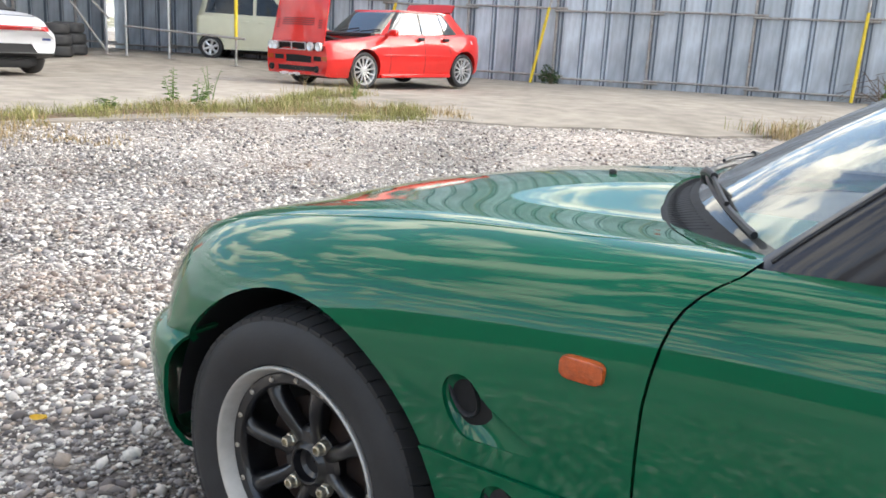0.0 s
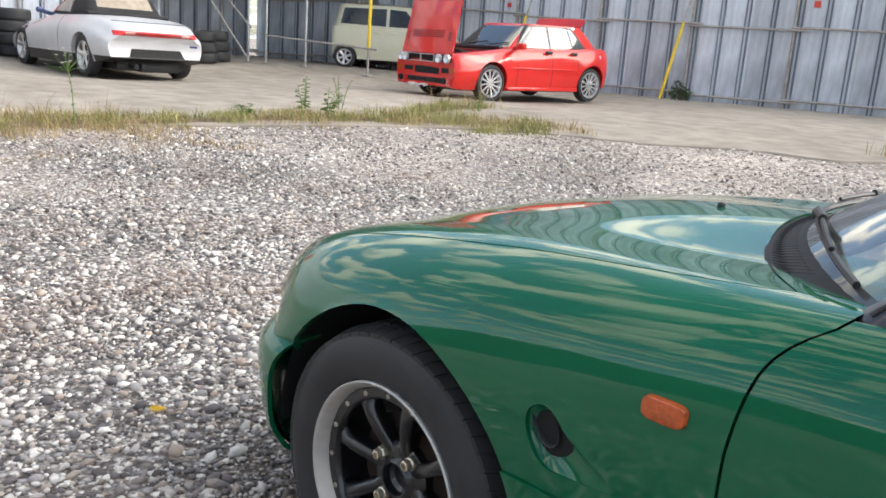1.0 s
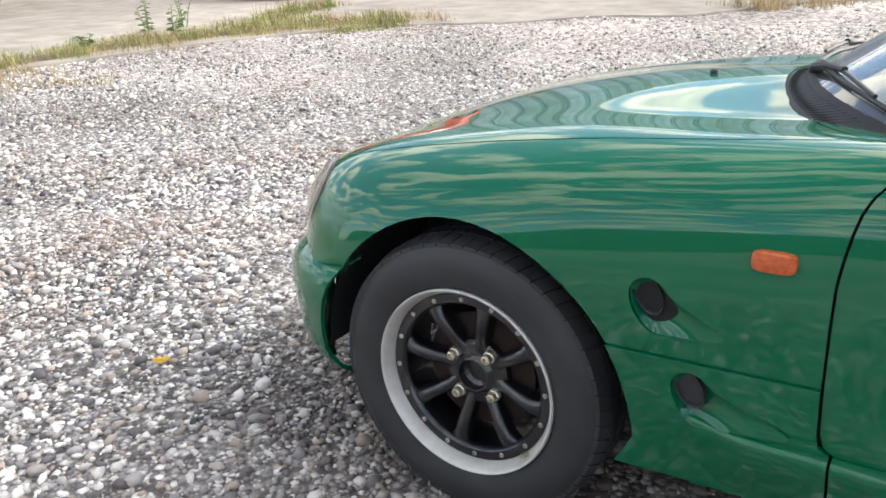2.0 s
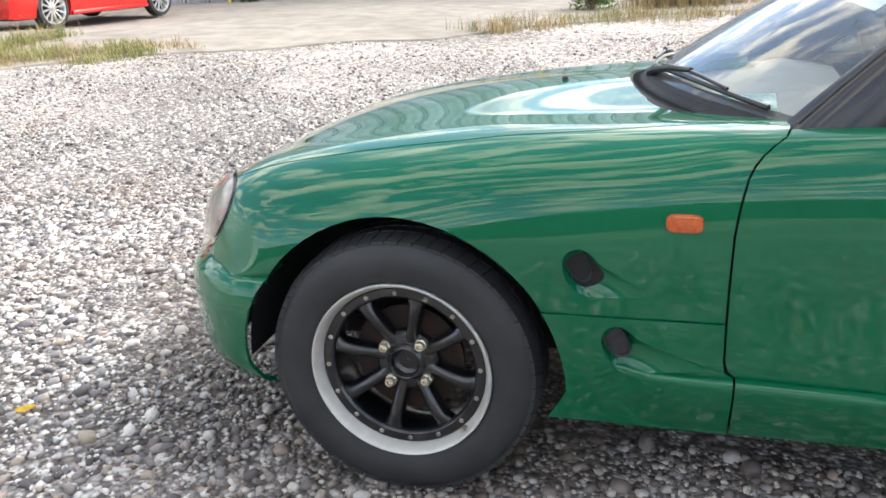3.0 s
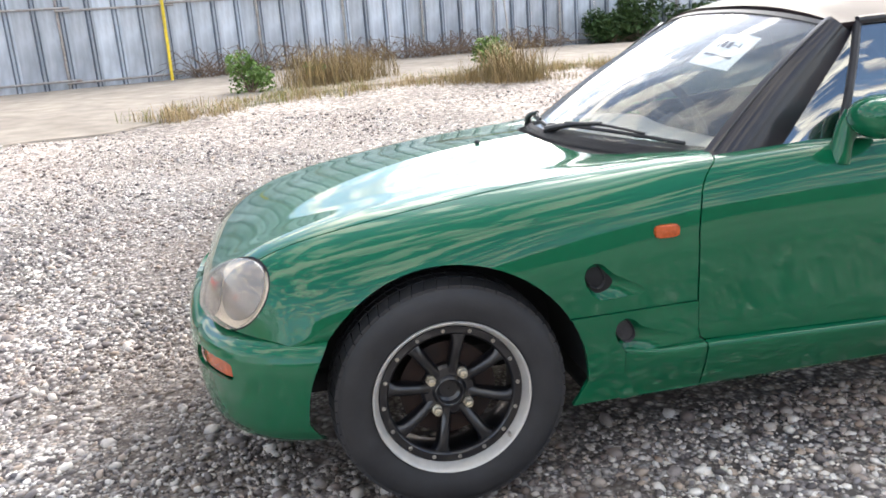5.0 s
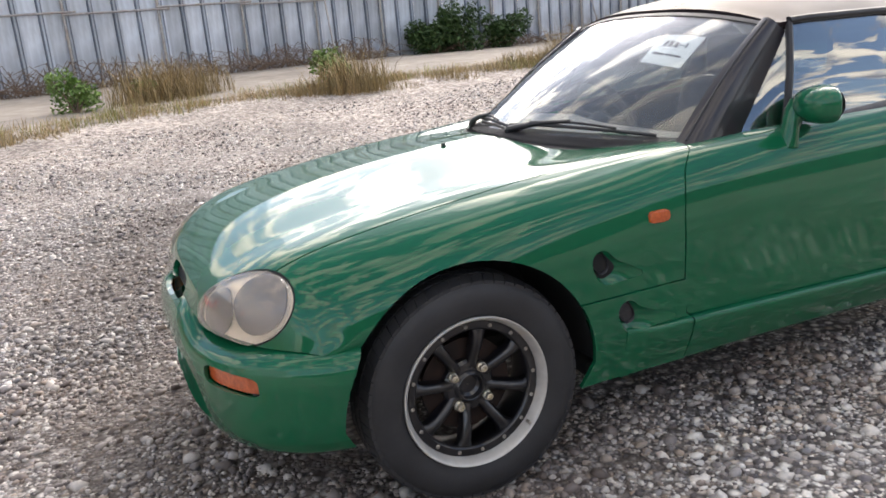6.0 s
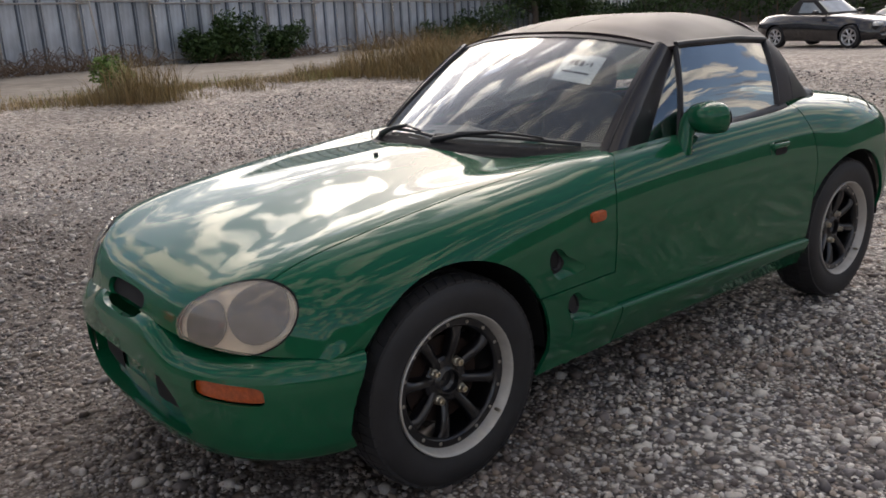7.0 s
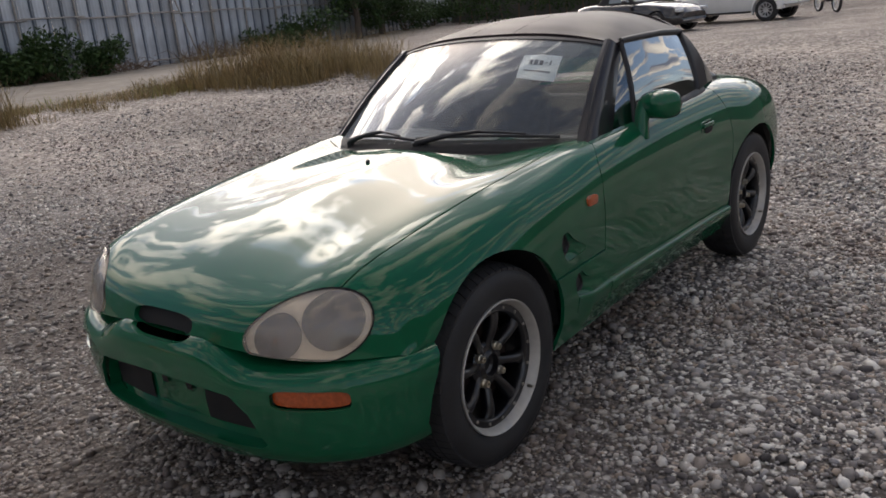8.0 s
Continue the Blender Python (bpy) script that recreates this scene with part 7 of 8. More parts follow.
for k, (col, lab, nm) in enumerate(((REDP, "red painted sheet hung on the fence", "red"), (PALE_SHEET, "pale grey painted sheet hung on the fence", "pale"))):
    s0 = 10.97 - 0.95 * k
    p = LA + d * s0
    bm = bmesh.new()
    box(bm, (0, -0.012, 0), (0.92, 0.0, 1.5), 0.003, 1)
    o = part("hung_sheet", bm, col, None, "", 40)
    o.matrix_world = Matrix.Translation((p.x + 0.20, p.y, float(lift(p.x, p.y)) + 1.36)) @ pose(0, 0, 0, 0, 0, math.degrees(math.atan2(d.y, d.x)))
    tagged(o, lab, "sheet")

# ---- plants ----
def leaf_material(name, a, b, rough=0.6):
    m = mat(name, a, rough, var=0.0, second=b, scale=3.0, island=0.35, spec=0.25)
    return m


GRASS = leaf_material("verge_grass", (0.34, 0.31, 0.12), (0.21, 0.22, 0.07))
DRY = leaf_material("dry_grass", (0.46, 0.35, 0.19), (0.30, 0.215, 0.11))
TALLGRASS = leaf_material("tall_grass", (0.36, 0.25, 0.125), (0.21, 0.17, 0.075))
LEAF = leaf_material("bush_leaf", (0.055, 0.10, 0.03), (0.03, 0.06, 0.018))
WEED = leaf_material("weed_leaf", (0.17, 0.26, 0.07), (0.10, 0.18, 0.04))
TWIG = mat("twig", (0.16, 0.11, 0.075), 0.8, var=0.3, scale=20)
BARK = mat("bark", (0.09, 0.07, 0.055), 0.9, var=0.3, scale=8, bump=0.6, bscale=20)


def ground_z(x, y):
    return float(lift(x, y)) + (0.02 if y > edge_y(x) else 0.0)


def blades(name, spots, height, material, label, per=1, spread_r=0.2, width=0.0042):
    """Grass: bent blades of two joints round each spot, as one mesh."""
    vs, fs = [], []
    rnd = random.Random(len(spots) * 7 + per)
    for (x, y, hs) in spots:
        for _ in range(per):
            a = rnd.uniform(0, 2 * math.pi)
            r = spread_r * math.sqrt(rnd.random())
            bx, by = x + r * math.cos(a), y + r * math.sin(a)
            z = ground_z(bx, by) - 0.005
            h = height * hs * rnd.uniform(0.45, 1.25)
            t = rnd.uniform(0, 2 * math.pi)
            lean = rnd.uniform(0.2, 1.0) * h
            dx, dy = math.cos(t), math.sin(t)
            w = width * rnd.uniform(0.7, 1.4)
            n = len(vs)
            vs += [(bx - dy * w, by + dx * w, z), (bx + dy * w, by - dx * w, z),
                   (bx + dx * lean * 0.3 - dy * w * 0.8, by + dy * lean * 0.3 + dx * w * 0.8, z + h * 0.6), (bx + dx * lean * 0.3 + dy * w * 0.8, by + dy * lean * 0.3 - dx * w * 0.8, z + h * 0.6),
                   (bx + dx * lean, by + dy * lean, z + h)]
            fs += [(n, n + 1, n + 3, n + 2), (n + 2, n + 3, n + 4)]
    me = bpy.data.meshes.new(name)
    me.from_pydata(vs, [], fs)
    return tagged(link_mesh(name, me, material), label, "grass", kind="stuff")


def along(pts, step, jitter, seed, hs=(0.6, 1.2)):
    rnd = random.Random(seed)
    out = []
    for (x0, y0), (x1, y1) in zip(pts, pts[1:]):
        n = max(1, int(math.hypot(x1 - x0, y1 - y0) / step))
        for k in range(n):
            u = k / n
            x, y = x0 + (x1 - x0) * u + rnd.gauss(0, jitter), y0 + (y1 - y0) * u + rnd.gauss(0, jitter)
            if noise.noise(Vector((x * 0.9, y * 0.9, seed))) > -0.22:
                out.append((x, y, rnd.uniform(*hs)))
    return out


VERGE = [(-6.9, -2.5), (-6.9, 0.6), (-6.85, 2.3), (-6.9, 3.6), (-6.5, 4.9), (-6.1, 5.7), (-5.2, 6.5)]
VERGE2 = [(-6.5, 4.9), (-6.9, 5.9), (-7.25, 6.9), (-7.3, 7.5)]
SPUR = [(-5.5, 5.5), (-5.1, 6.2), (-4.75, 6.7)]
BAND = [(-1.7, 8.5), (-1.2, 9.0), (0.0, 9.8), (1.4, 10.3), (3.2, 10.3), (4.9, 10.1), (7.4, 9.4), (9.5, 10.5), (12, 11.5)]
blades("verge_grass", along(VERGE, 0.026, 0.15, 3, (0.3, 1.5)) + along(VERGE2, 0.035, 0.13, 5, (0.4, 1.5)) + along(SPUR, 0.035, 0.10, 6, (0.4, 1.2)), 0.105, GRASS, "short yellow-green grass along the concrete edge", 30, 0.15, 0.0028)
blades("dry_verge_grass", along(VERGE, 0.030, 0.24, 8, (0.3, 1.3)) + along([(-6.4, -0.3), (-6.2, 1.2), (-6.35, 2.1)], 0.028, 0.28, 9, (0.3, 1.0)), 0.115, DRY, "dry straw-coloured grass among the green", 28, 0.20, 0.0026)
blades("verge_stalks", along([(-6.9, 0.4), (-6.9, 1.9)], 0.09, 0.14, 18, (0.5, 1.2)) + along([(-7.2, 6.4), (-7.25, 7.5)], 0.07, 0.16, 19, (0.5, 1.3)), 0.34, DRY, "thin tall dry stalks in the verge", 9, 0.10, 0.0020)


def soil_strip(name, pts, half, seed, label):
    """A low ragged bank of brown earth that the grass grows on."""
    bm = bmesh.new()
    rows = []
    for (x0, y0), (x1, y1) in zip(pts, pts[1:]):
        n = max(2, int(math.hypot(x1 - x0, y1 - y0) / 0.06))
        d = Vector((x1 - x0, y1 - y0)).normalized()
        for k in range(n):
            x, y = x0 + (x1 - x0) * k / n, y0 + (y1 - y0) * k / n
            w = half * (1 + 0.8 * noise.noise(Vector((x * 1.7, y * 1.7, seed))))
            r = []
            for q in (-1, -0.6, -0.2, 0.2, 0.6, 1):
                px, py = x - d.y * q * w, y + d.x * q * w
                r.append((px, py, ground_z(px, py) + 0.028 * (1 - q * q) + 0.014 * noise.noise(Vector((px * 7, py * 7, seed))) - 0.006))
            rows.append(r)
    sheet(bm, rows)
    bmesh.ops.recalc_face_normals(bm, faces=bm.faces)
    o = part(name, bm, SOIL, None, "", 60)
    return tagged(o, label, "soil", kind="stuff")


SOIL = mat("verge_soil", (0.20, 0.145, 0.095), 0.95, second=(0.11, 0.082, 0.058), scale=4, fine=(26, 0.3), bump=0.8, bscale=30, spec=0.1)
soil_strip("verge_soil", VERGE, 0.16, 2.0, "brown earth bank at the concrete edge")
soil_strip("verge_soil", VERGE2, 0.14, 3.0, "brown earth under grass in front of the red car")
blades("band_grass", along(BAND, 0.045, 0.22, 11, (0.5, 1.1)), 0.15, DRY, "dry grass band between gravel and concrete", 26, 0.22, 0.0034)
blades("band_green_grass", along(BAND, 0.10, 0.3, 12, (0.5, 1.1)), 0.18, GRASS, "green grass in the dry band", 22, 0.24, 0.0034)
blades("tall_dry_grass", along([(0.0, 11.2), (1.1, 11.6)], 0.05, 0.28, 14, (0.8, 1.3)) + along([(2.6, 9.6), (3.6, 9.3)], 0.08, 0.25, 15) + along([(6.75, 9.0), (7.3, 7.9), (7.9, 6.8)], 0.03, 0.28, 16, (0.45, 1.15)) + along([(7.1, 9.3), (8.2, 8.6), (9.4, 8.0)], 0.04, 0.4, 17, (0.5, 1.3)), 0.52, TALLGRASS, "tall dry brown grass", 74, 0.36, 0.0036)
blades("low_dry_grass", along([(6.0, 10.2), (6.5, 9.5)], 0.05, 0.16, 18, (0.5, 1.1)) + along([(2.3, 9.75), (3.3, 9.4), (4.4, 9.35)], 0.05, 0.2, 19, (0.4, 1.2)) + along([(4.4, 9.35), (6.0, 9.7)], 0.12, 0.2, 20, (0.2, 0.6)), 0.27, TALLGRASS, "low dry brown grass at the gravel edge", 50, 0.26, 0.0036)
blades("edge_tufts", along([(-1.75, 8.35), (-1.45, 8.5)], 0.05, 0.08, 21) + along([(-5.7, 2.2), (-5.4, 2.5)], 0.06, 0.1, 22, (0.2, 0.4)) + along([(-5.4, 6.55), (-4.7, 6.7)], 0.1, 0.1, 23, (0.3, 0.6)), 0.22, DRY, "dry tufts at the concrete edge", 14, 0.14)


def leaves(bm, c, n, rx, rz, size, rnd, up=0.3):
    """Small folded leaves scattered in an uneven clump."""
    for _ in range(n):
        while True:
            p = Vector((rnd.uniform(-1, 1), rnd.uniform(-1, 1), rnd.uniform(-1, 1)))
            if 0.2 < p.length < 1 + 0.25 * noise.noise(p * 2.3 + Vector(c)):
                break
        q = Vector(c) + Vector((p.x * rx, p.y * rx, p.z * rz))
        s = size * rnd.uniform(0.6, 1.4)
        m = Matrix.Translation(q) @ Euler((rnd.uniform(-1, 1), rnd.uniform(-1, 1), rnd.uniform(0, 6.3))).to_matrix().to_4x4()
        vs = [bm.verts.new(m @ Vector(v)) for v in ((-s, 0, 0), (0, -s * 0.45, s * 0.12), (s, 0, 0), (0, s * 0.45, s * 0.12))]
        bm.faces.new((vs[0], vs[1], vs[2]))
        bm.faces.new((vs[0], vs[2], vs[3]))


def bush(x, y, r, h, n, label, material=LEAF, size=0.045, seed=1, category="bush", name="bush", clumps=7):
    rnd = random.Random(seed)
    z = ground_z(x, y)
    root = thing(name, pose(x, y, z), label, category)
    bm = bmesh.new()
    lf = bmesh.new()
    for k in range(clumps):
        a = rnd.uniform(0, 6.3)
        q = r * 0.65 * math.sqrt(rnd.random())
        top = Vector((q * math.cos(a), q * math.sin(a), h * rnd.uniform(0.15, 0.75)))
        tube(bm, [(0.1 * top.x, 0.1 * top.y, -0.02), top * 0.5 + Vector((0, 0, 0.05)), top], [0.018, 0.012, 0.006], 6)
        leaves(lf, top, n // clumps, r * 0.42, h * 0.34, size, rnd)
    part("stems", bm, TWIG, root)
    part("leaves", lf, material, root, "", None)
    return root


def tall_weed(x, y, h, seed, broad=0.05):
    rnd = random.Random(seed)
    root = thing("weed", pose(x, y, ground_z(x, y)), "tall green leafy weed at the concrete edge", "weed", "tall weeds")
    bm, lf = bmesh.new(), bmesh.new()
    for k in range(3):
        dx, dy = rnd.uniform(-0.08, 0.08), rnd.uniform(-0.08, 0.08)
        top = Vector((dx * 1.5, dy * 1.5, h * rnd.uniform(0.7, 1.0)))
        tube(bm, [(dx * 0.3, dy * 0.3, -0.02), top * 0.5, top], [0.006, 0.005, 0.002], 5)
        for j in range(16):
            u = 0.15 + 0.85 * j / 16
            p = top * u
            a = rnd.uniform(0, 6.3)
            d = Vector((math.cos(a), math.sin(a), 0.35))
            w = Vector((-math.sin(a), math.cos(a), 0)) * broad * 0.35
            L = broad * 2.0 * (1.1 - 0.6 * u) * rnd.uniform(0.7, 1.2)
            vs = [lf.verts.new(q) for q in (p, p + d * L * 0.5 + w, p + d * L + Vector((0, 0, -L * 0.35)), p + d * L * 0.5 - w)]
            lf.faces.new((vs[0], vs[1], vs[2]))
            lf.faces.new((vs[0], vs[2], vs[3]))
    part("stem", bm, WEED, root)
    part("leaves", lf, WEED, root, "", None)


def flower_weed(x, y, h, seed):
    """A thin stem that branches into small white flower heads."""
    rnd = random.Random(seed)
    root = thing("weed", pose(x, y, ground_z(x, y)), "thin wild flower with small white heads on gravel edge", "flower")
    bm, lf, fl = bmesh.new(), bmesh.new(), bmesh.new()
    tube(bm, [(0, 0, -0.02), (0.01, -0.02, h * 0.5), (-0.02, -0.05, h * 0.86)], [0.005, 0.004, 0.002], 6)
    for k in range(22):
        a = rnd.uniform(0, 6.28)
        r = rnd.uniform(0.02, 0.14)
        tip = Vector((-0.02 + r * math.cos(a), -0.06 + 1.3 * r * math.sin(a), h * rnd.uniform(0.78, 1.04)))
        tube(bm, [(-0.02, -0.045, h * 0.74), tip], [0.0018, 0.0010], 4)
        for j in range(6):
            b = j * math.pi / 3
            vs = [fl.verts.new(tip + Vector(q)) for q in ((0, 0, 0), (0.014 * math.cos(b - 0.3), 0.014 * math.sin(b - 0.3), 0.004), (0.018 * math.cos(b), 0.018 * math.sin(b), 0.006), (0.014 * math.cos(b + 0.3), 0.014 * math.sin(b + 0.3), 0.004))]
            fl.faces.new(vs)
    for k in range(14):
        u, a = rnd.uniform(0.1, 0.7), rnd.uniform(0, 6.28)
        q = Vector((0.01, -0.02, h * u))
        d, w = Vector((math.cos(a), math.sin(a), 0.5)) * 0.07, Vector((-math.sin(a), math.cos(a), 0)) * 0.006
        vs = [lf.verts.new(c) for c in (q, q + d * 0.5 + w, q + d, q + d * 0.5 - w)]
        lf.faces.new(vs)
    part("stem", bm, WEED, root)
    part("leaves", lf, WEED, root, "", None)
    part("flowers", fl, PETAL, root, "small white petals", None)


PETAL = mat("white_petal", (0.78, 0.77, 0.70), 0.6, var=0.08, scale=40)
tall_weed(-7.15, 4.25, 0.46, 1)
tall_weed(-7.0, 4.45, 0.34, 2)
tall_weed(-7.4, 4.95, 0.50, 3, 0.03)
tall_weed(-7.05, 3.4, 0.16, 4)
flower_weed(-6.62, 1.40, 0.70, 5)
tall_weed(-6.85, 6.9, 0.3, 6, 0.03)
bush(-0.75, 10.85, 0.40, 0.62, 1100, "bright green weed clump in dry grass", WEED, 0.04, 31)
bush(3.05, 10.6, 0.45, 0.62, 1100, "leafy green weed clump in dry grass", WEED, 0.045, 32)
bush(0.3, 11.4, 0.3, 0.35, 250, "small green weed clump", WEED, 0.035, 33)
q = by_fence(12.45, 0.45)
bush(q.x, q.y, 0.30, 0.42, 420, "small dark green shrub at the foot of the fence", LEAF, 0.035, 34)
for s, out, r, h, n in ((30.15, 0.9, 0.85, 1.10, 1900), (31.15, 0.9, 0.95, 1.45, 2500), (33.0, 0.9, 0.85, 1.05, 1800)):
    q = by_fence(s, out)
    bush(q.x, q.y, r, h, n, "dark green bush growing against the fence", LEAF, 0.075, int(s * 10), clumps=11)
for s, out, r, h, n in ((41.5, 1.0, 1.3, 1.0, 1200), (44.0, 1.4, 1.6, 1.5, 1800), (53.5, 1.2, 2.0, 1.6, 2200), (57.5, 1.0, 2.0, 1.3, 1800), (62.0, 1.0, 2.2, 1.5, 1800)):
    q = by_fence(s, out)
    bush(q.x, q.y, r, h, n, "tangled green shrub along the fence", LEAF, 0.085, int(s * 10), clumps=11)


def brush(s0, s1, n, seed, h):
    """Dead vines and cut twigs heaped at the foot of the fence."""
    rnd = random.Random(seed)
    a = by_fence((s0 + s1) / 2, 0.5)
    root = thing("brushwood", Matrix.Translation(a), "heap of dead brown twigs at the foot of the fence", "twigs", kind="stuff")
    bm = bmesh.new()
    for _ in range(n):
        p = by_fence(rnd.uniform(s0, s1), rnd.uniform(0.15, 1.0)) - a
        L = rnd.uniform(0.4, 1.3)
        t, e = rnd.uniform(0, 6.3), rnd.uniform(0.0, 0.6) * h
        mid = p + Vector((math.cos(t) * L * 0.5, math.sin(t) * L * 0.2, e + 0.1))
        end = p + Vector((math.cos(t) * L, math.sin(t) * L * 0.35, e * rnd.uniform(0, 1.2)))
        tube(bm, [p, mid, end], [0.010, 0.008, 0.004], 4)
    part("twigs", bm, TWIG, root, "", None)


brush(19.0, 22.0, 140, 5, 0.9)
brush(22.5, 28.5, 260, 6, 0.8)
brush(30.0, 35.0, 140, 7, 0.5)
brush(37.0, 43.0, 200, 8, 0.9)


def tree(x, y, h, seed, label):
    rnd = random.Random(seed)
    root = thing("tree", pose(x, y, ground_z(x, y)), label, "tree")
    bm, lf = bmesh.new(), bmesh.new()
    tube(bm, [(0, 0, -0.05), (0.05, 0.02, h * 0.2), (-0.05, 0.05, h * 0.45), (0.05, 0, h * 0.8)], [0.17, 0.13, 0.09, 0.03], 10)
    for k in range(16):
        z0 = h * rnd.uniform(0.08, 0.75)
        a = rnd.uniform(0, 6.3)
        L = rnd.uniform(0.9, 2.0) * (1.1 - 0.5 * z0 / h)
        tip = Vector((math.cos(a) * L, math.sin(a) * L, z0 + rnd.uniform(0.1, 0.9)))
        tube(bm, [(0, 0, z0), tip * 0.5 + Vector((0, 0, z0 * 0.5)), tip], [0.05, 0.03, 0.012], 6)
        leaves(lf, tip, 420, 0.75, 0.6, 0.085, rnd)
    part("trunk", bm, BARK, root)
    part("crown", lf, LEAF, root, "", None)


q = by_fence(47.5, 1.6)
tree(q.x, q.y, 4.6, 71, "dark dense tree in front of the fence")
q = by_fence(50.5, 1.3)
tree(q.x, q.y, 4.2, 72, "dark bushy tree in front of the fence")


def far_hedge():
    rnd = random.Random(9)
    root = thing("hedge", pose(36.2, 2, -0.1, 0, 0, 95), "dark overgrown hedge behind the parked cars", "hedge")
    bm, lf = bmesh.new(), bmesh.new()
    for k in range(46):
        x = -16 + 39 * k / 45
        top = Vector((x, rnd.uniform(-0.4, 0.4), rnd.uniform(0.9, 1.7)))
        tube(bm, [(x, 0, -0.05), top], [0.05, 0.02], 6)
        leaves(lf, top, 330, 1.0, 0.95, 0.11, rnd)
    tagged(part("stems", bm, TWIG, root), "thin dark stems", kind="stuff")
    part("leaves", lf, LEAF, root, "", None)


far_hedge()


# ---- loose stones ----
def stone_material(name, per_object):
    m = bpy.data.materials.new(name)
    m.use_nodes = True
    nt = m.node_tree
    b = nt.nodes["Principled BSDF"]
    b.inputs["Roughness"].default_value = 0.55
    b.inputs["Specular IOR Level"].default_value = 0.5
    src = nt.nodes.new("ShaderNodeObjectInfo").outputs["Random"] if per_object else nt.nodes.new("ShaderNodeNewGeometry").outputs["Random Per Island"]
    c = rock_color(nt, src)
    co = nt.nodes.new("ShaderNodeTexCoord")
    n = nt.nodes.new("ShaderNodeTexNoise")
    n.inputs["Scale"].default_value, n.inputs["Detail"].default_value = 130, 4
    nt.links.new(co.outputs["Object"], n.inputs["Vector"])
    mr = nt.nodes.new("ShaderNodeMapRange")
    mr.inputs["To Min"].default_value, mr.inputs["To Max"].default_value = 0.72, 1.28
    nt.links.new(n.outputs[0], mr.inputs["Value"])
    vm = nt.nodes.new("ShaderNodeVectorMath")
    vm.operation = "SCALE"
    nt.links.new(c, vm.inputs[0])
    nt.links.new(mr.outputs[0], vm.inputs["Scale"])
    # brown soil sticks to them in wide patches
    big = nt.nodes.new("ShaderNodeTexNoise")
    big.inputs["Scale"].default_value, big.inputs["Detail"].default_value = 1.1, 4
    geo = nt.nodes.new("ShaderNodeNewGeometry")
    nt.links.new(geo.outputs["Position"], big.inputs["Vector"])
    br = nt.nodes.new("ShaderNodeMapRange")
    br.inputs["From Min"].default_value, br.inputs["From Max"].default_value = 0.47, 0.66
    br.inputs["To Max"].default_value = 0.6
    nt.links.new(big.outputs[0], br.inputs["Value"])
    soil = nt.nodes.new("ShaderNodeMixRGB")
    soil.inputs[2].default_value = (0.21, 0.145, 0.108, 1)
    nt.links.new(br.outputs[0], soil.inputs[0])
    nt.links.new(vm.outputs[0], soil.inputs[1])
    nt.links.new(soil_shaded(nt, soil.outputs[0], 0.5), b.inputs["Base Color"])
    bp = nt.nodes.new("ShaderNodeBump")
    bp.inputs["Strength"].default_value, bp.inputs["Distance"].default_value = 0.4, 0.002
    nt.links.new(n.outputs[0], bp.inputs["Height"])
    nt.links.new(bp.outputs[0], b.inputs["Normal"])
    return m


STONE, PEBBLE = stone_material("loose_stone", False), stone_material("pebble", True)


def ico():
    bm = bmesh.new()
    bmesh.ops.create_icosphere(bm, subdivisions=1, radius=1.0)
    v = np.array([x.co[:] for x in bm.verts])
    f = np.array([[x.index for x in q.verts] for q in bm.faces])
    bm.free()
    return v, f


ICO_V, ICO_F = ico()
OCT_V = np.array([(1, 0, 0), (-1, 0, 0), (0, 1, 0), (0, -1, 0), (0, 0, 1), (0, 0, -1)], float)
OCT_F = np.array([(0, 2, 4), (2, 1, 4), (1, 3, 4), (3, 0, 4), (2, 0, 5), (1, 2, 5), (3, 1, 5), (0, 3, 5)])


def stone_verts(rng, n, radius, V=ICO_V):
    """n uneven stones at the origin, flattened and turned."""
    v = np.repeat(V[None], n, 0)
    v = v * (1 + rng.normal(0, 0.17, (n, len(V), 1)))
    v = v * np.stack([rng.uniform(0.8, 1.45, n), rng.uniform(0.7, 1.1, n), rng.uniform(0.45, 0.8, n)], 1)[:, None]
    tilt, a = rng.normal(0, 0.3, n), rng.uniform(0, 6.283, n)
    c, s = np.cos(tilt)[:, None], np.sin(tilt)[:, None]
    x, z = v[..., 0] * c - v[..., 2] * s, v[..., 0] * s + v[..., 2] * c
    c, s = np.cos(a)[:, None], np.sin(a)[:, None]
    return np.stack([x * c - v[..., 1] * s, x * s + v[..., 1] * c, z], 2) * radius[:, None, None]


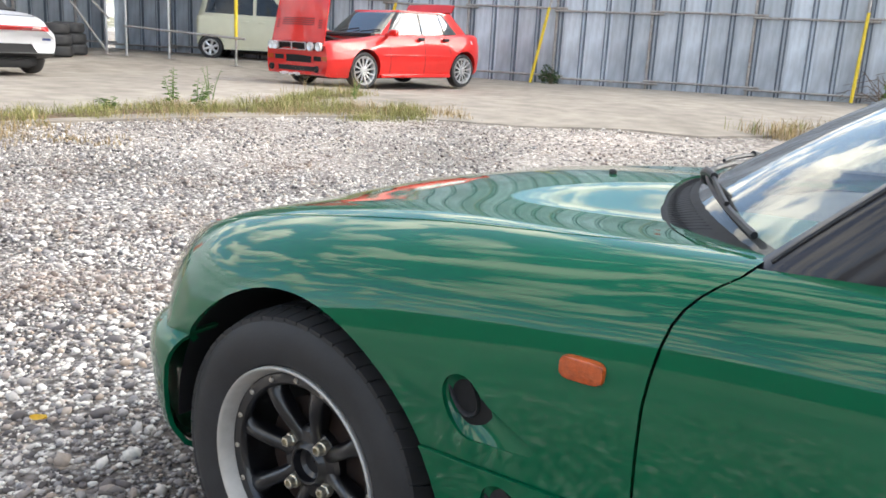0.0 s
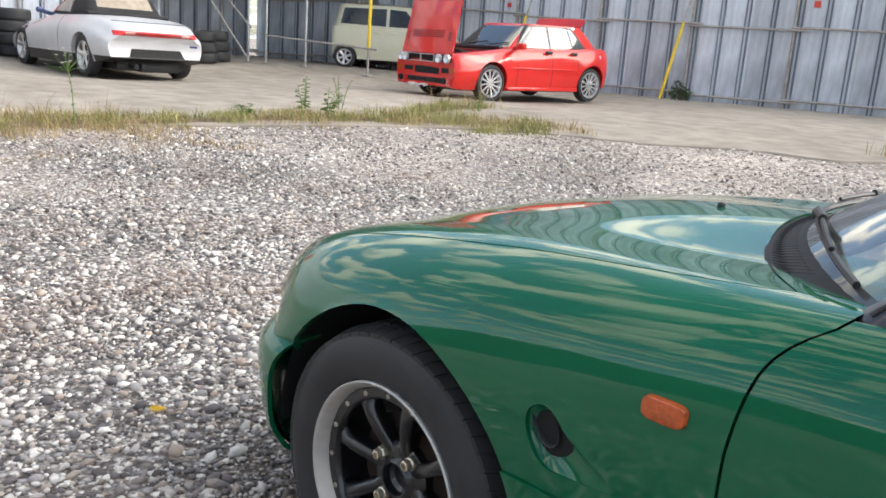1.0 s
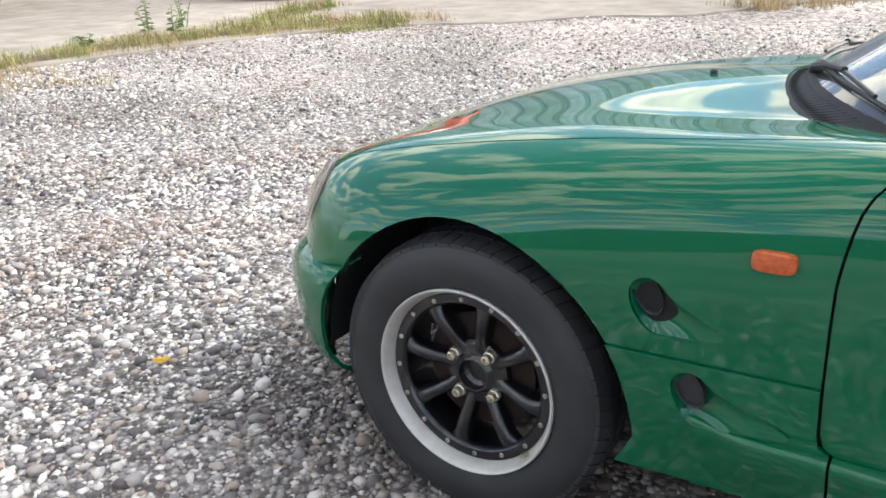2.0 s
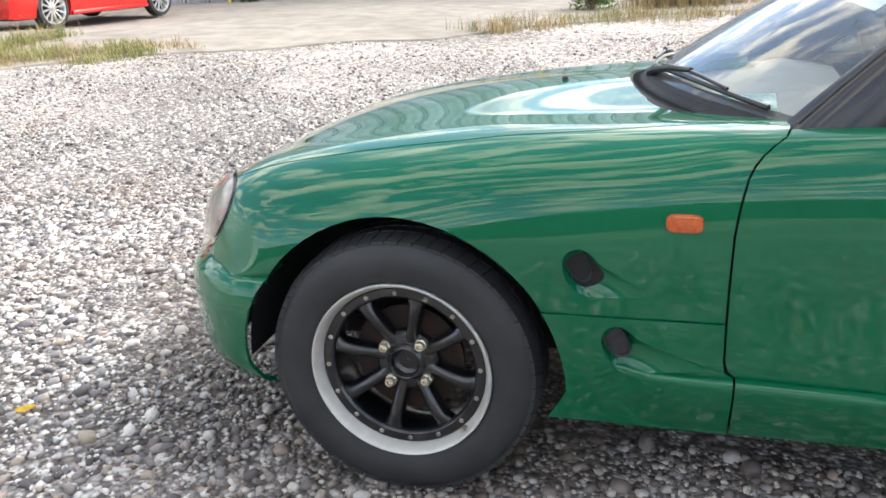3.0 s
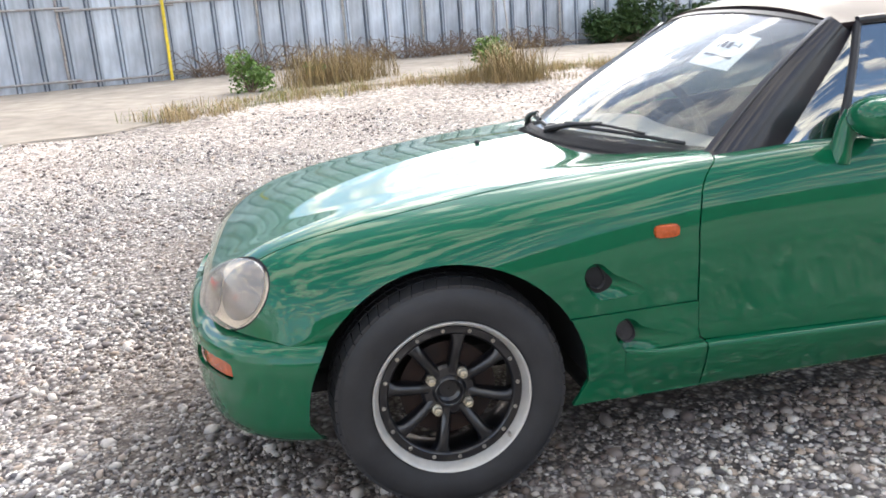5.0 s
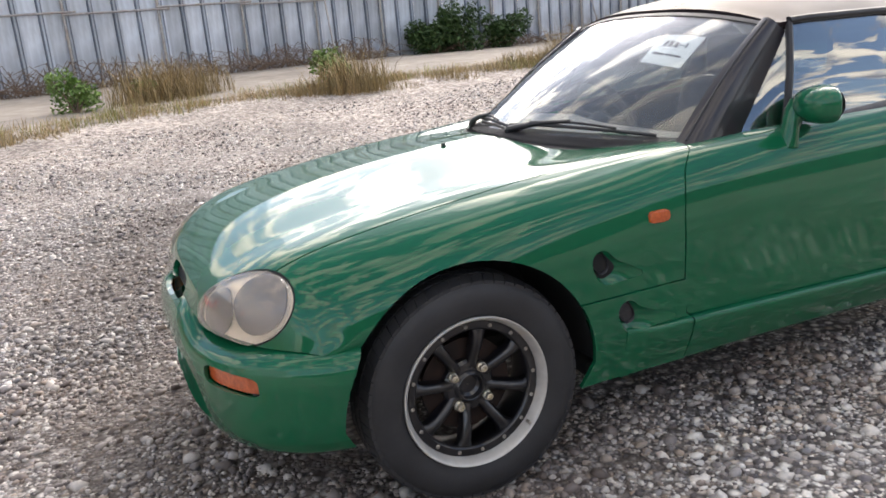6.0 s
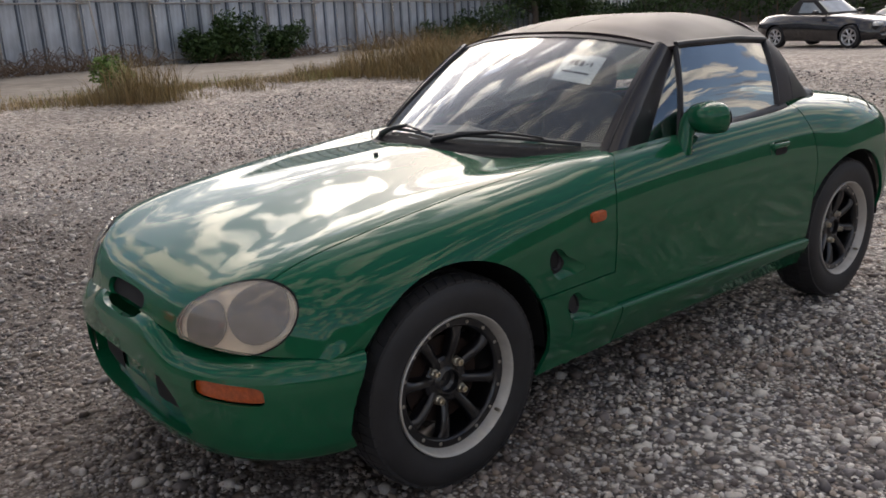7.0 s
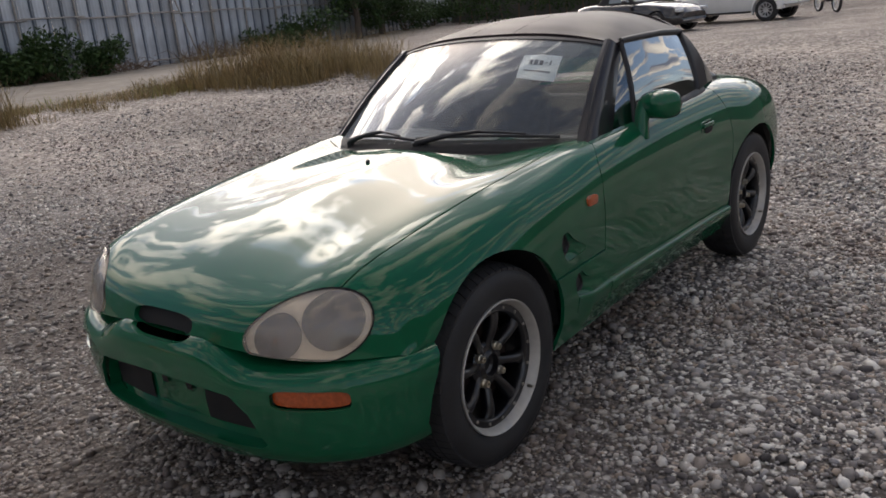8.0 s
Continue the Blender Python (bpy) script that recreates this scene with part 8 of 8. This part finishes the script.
def stone_field(name, x0, x1, y0, y1, per_m2, rmed, label, seed, keep=None, V=ICO_V, F=ICO_F):
    rng = np.random.default_rng(seed)
    n = int((x1 - x0) * (y1 - y0) * per_m2)
    px, py = rng.uniform(x0, x1, n), rng.uniform(y0, y1, n)
    ok = ~((px > -0.35) & (px < 2.4) & (np.abs(py) < 0.35))
    if keep is not None:
        ok &= keep(px, py)
    px, py = px[ok], py[ok]
    n = len(px)
    r = np.clip(rmed * np.exp(rng.normal(0, 0.50, n)), 0.0034, 0.024)
    v = stone_verts(rng, n, r, V)
    pz = lift(px, py) + r * 0.22
    v += np.stack([px, py, pz], 1)[:, None]
    k = len(V)
    f = (F[None] + (np.arange(n) * k)[:, None, None]).reshape(-1, 3)
    me = bpy.data.meshes.new(name)
    me.vertices.add(n * k)
    me.vertices.foreach_set("co", v.reshape(-1).astype(np.float32))
    me.loops.add(len(f) * 3)
    me.loops.foreach_set("vertex_index", f.reshape(-1).astype(np.int32))
    me.polygons.add(len(f))
    me.polygons.foreach_set("loop_start", np.arange(0, len(f) * 3, 3, dtype=np.int32))
    me.update(calc_edges=True)
    me.validate()
    me.shade_smooth()
    return tagged(link_mesh(name, me, STONE), label, "gravel", kind="stuff")


stone_field("near_gravel", -2.7, 3.2, -2.3, 1.5, 3900, 0.0058, "loose white, grey and tan gravel stones", 1)
def thinning(x, y):
    """Fewer loose stones further out, in drifts."""
    far = np.maximum(np.maximum(-2.7 - x, x - 3.2), np.maximum(y - 1.5, -2.3 - y))
    drift = np.sin(x * 1.7 + 1.3 * np.sin(y * 1.1)) * np.sin(y * 1.9 + np.sin(x * 0.8))
    luck = np.modf(np.sin(x * 127.1 + y * 311.7) * 43758.5453)[0] % 1.0
    return (far > 0) & (luck < np.clip(1.05 - far / 7.5 + 0.25 * drift, 0, 1))


stone_field("mid_gravel", -7.0, 9.5, -3.5, 8.5, 1300, 0.0080, "scattered gravel stones further out", 2, thinning, OCT_V, OCT_F)
stone_field("large_stones", -3.4, 4.4, -2.5, 3.2, 60, 0.0108, "larger pale stones in the gravel", 3)


def pebbles():
    """The largest stones beside the car, one by one."""
    rng = np.random.default_rng(5)
    meshes = []
    for k in range(8):
        v = stone_verts(rng, 1, np.array([1.0]))[0]
        me = bpy.data.meshes.new("pebble")
        me.from_pydata(v.tolist(), [], ICO_F.tolist())
        me.materials.append(PEBBLE)
        me.shade_smooth()
        meshes.append(me)
    for k in range(290):
        o = new("pebble", meshes[k % 8])
        x, y = rng.uniform(-1.6, 1.6), rng.uniform(-1.7, -0.72)
        r = float(np.clip(0.0100 * np.exp(rng.normal(0, 0.28)), 0.007, 0.017))
        o.parent = ground
        o.location, o.scale, o.rotation_euler = (x, y, float(lift(x, y)) + r * 0.3), (r, r, r), (0, 0, rng.uniform(0, 6.28))


pebbles()
LEAFY = mat("yellow_leaf", (0.75, 0.50, 0.05), 0.6, var=0.15, scale=60)
for x, y, s, a in ((-1.05, -0.548, 0.026, 0.4),):
    bm = bmesh.new()
    rows = [[(s * u, s * 0.55 * w * math.sqrt(max(0.02, 1 - u * u)), 0.006 * abs(w) + 0.004 * u * u) for w in (-1, 0, 1)] for u in np.linspace(-1, 1, 9)]
    sheet(bm, rows)
    bmesh.ops.solidify(bm, geom=bm.faces[:], thickness=0.0008)
    o = part("fallen_leaf", bm, LEAFY, None, "", 60)
    o.matrix_world = pose(x, y, float(lift(x, y)) + 0.016, 8, -6, math.degrees(a))
    tagged(o, "small yellow fallen leaf on the gravel", "leaf")
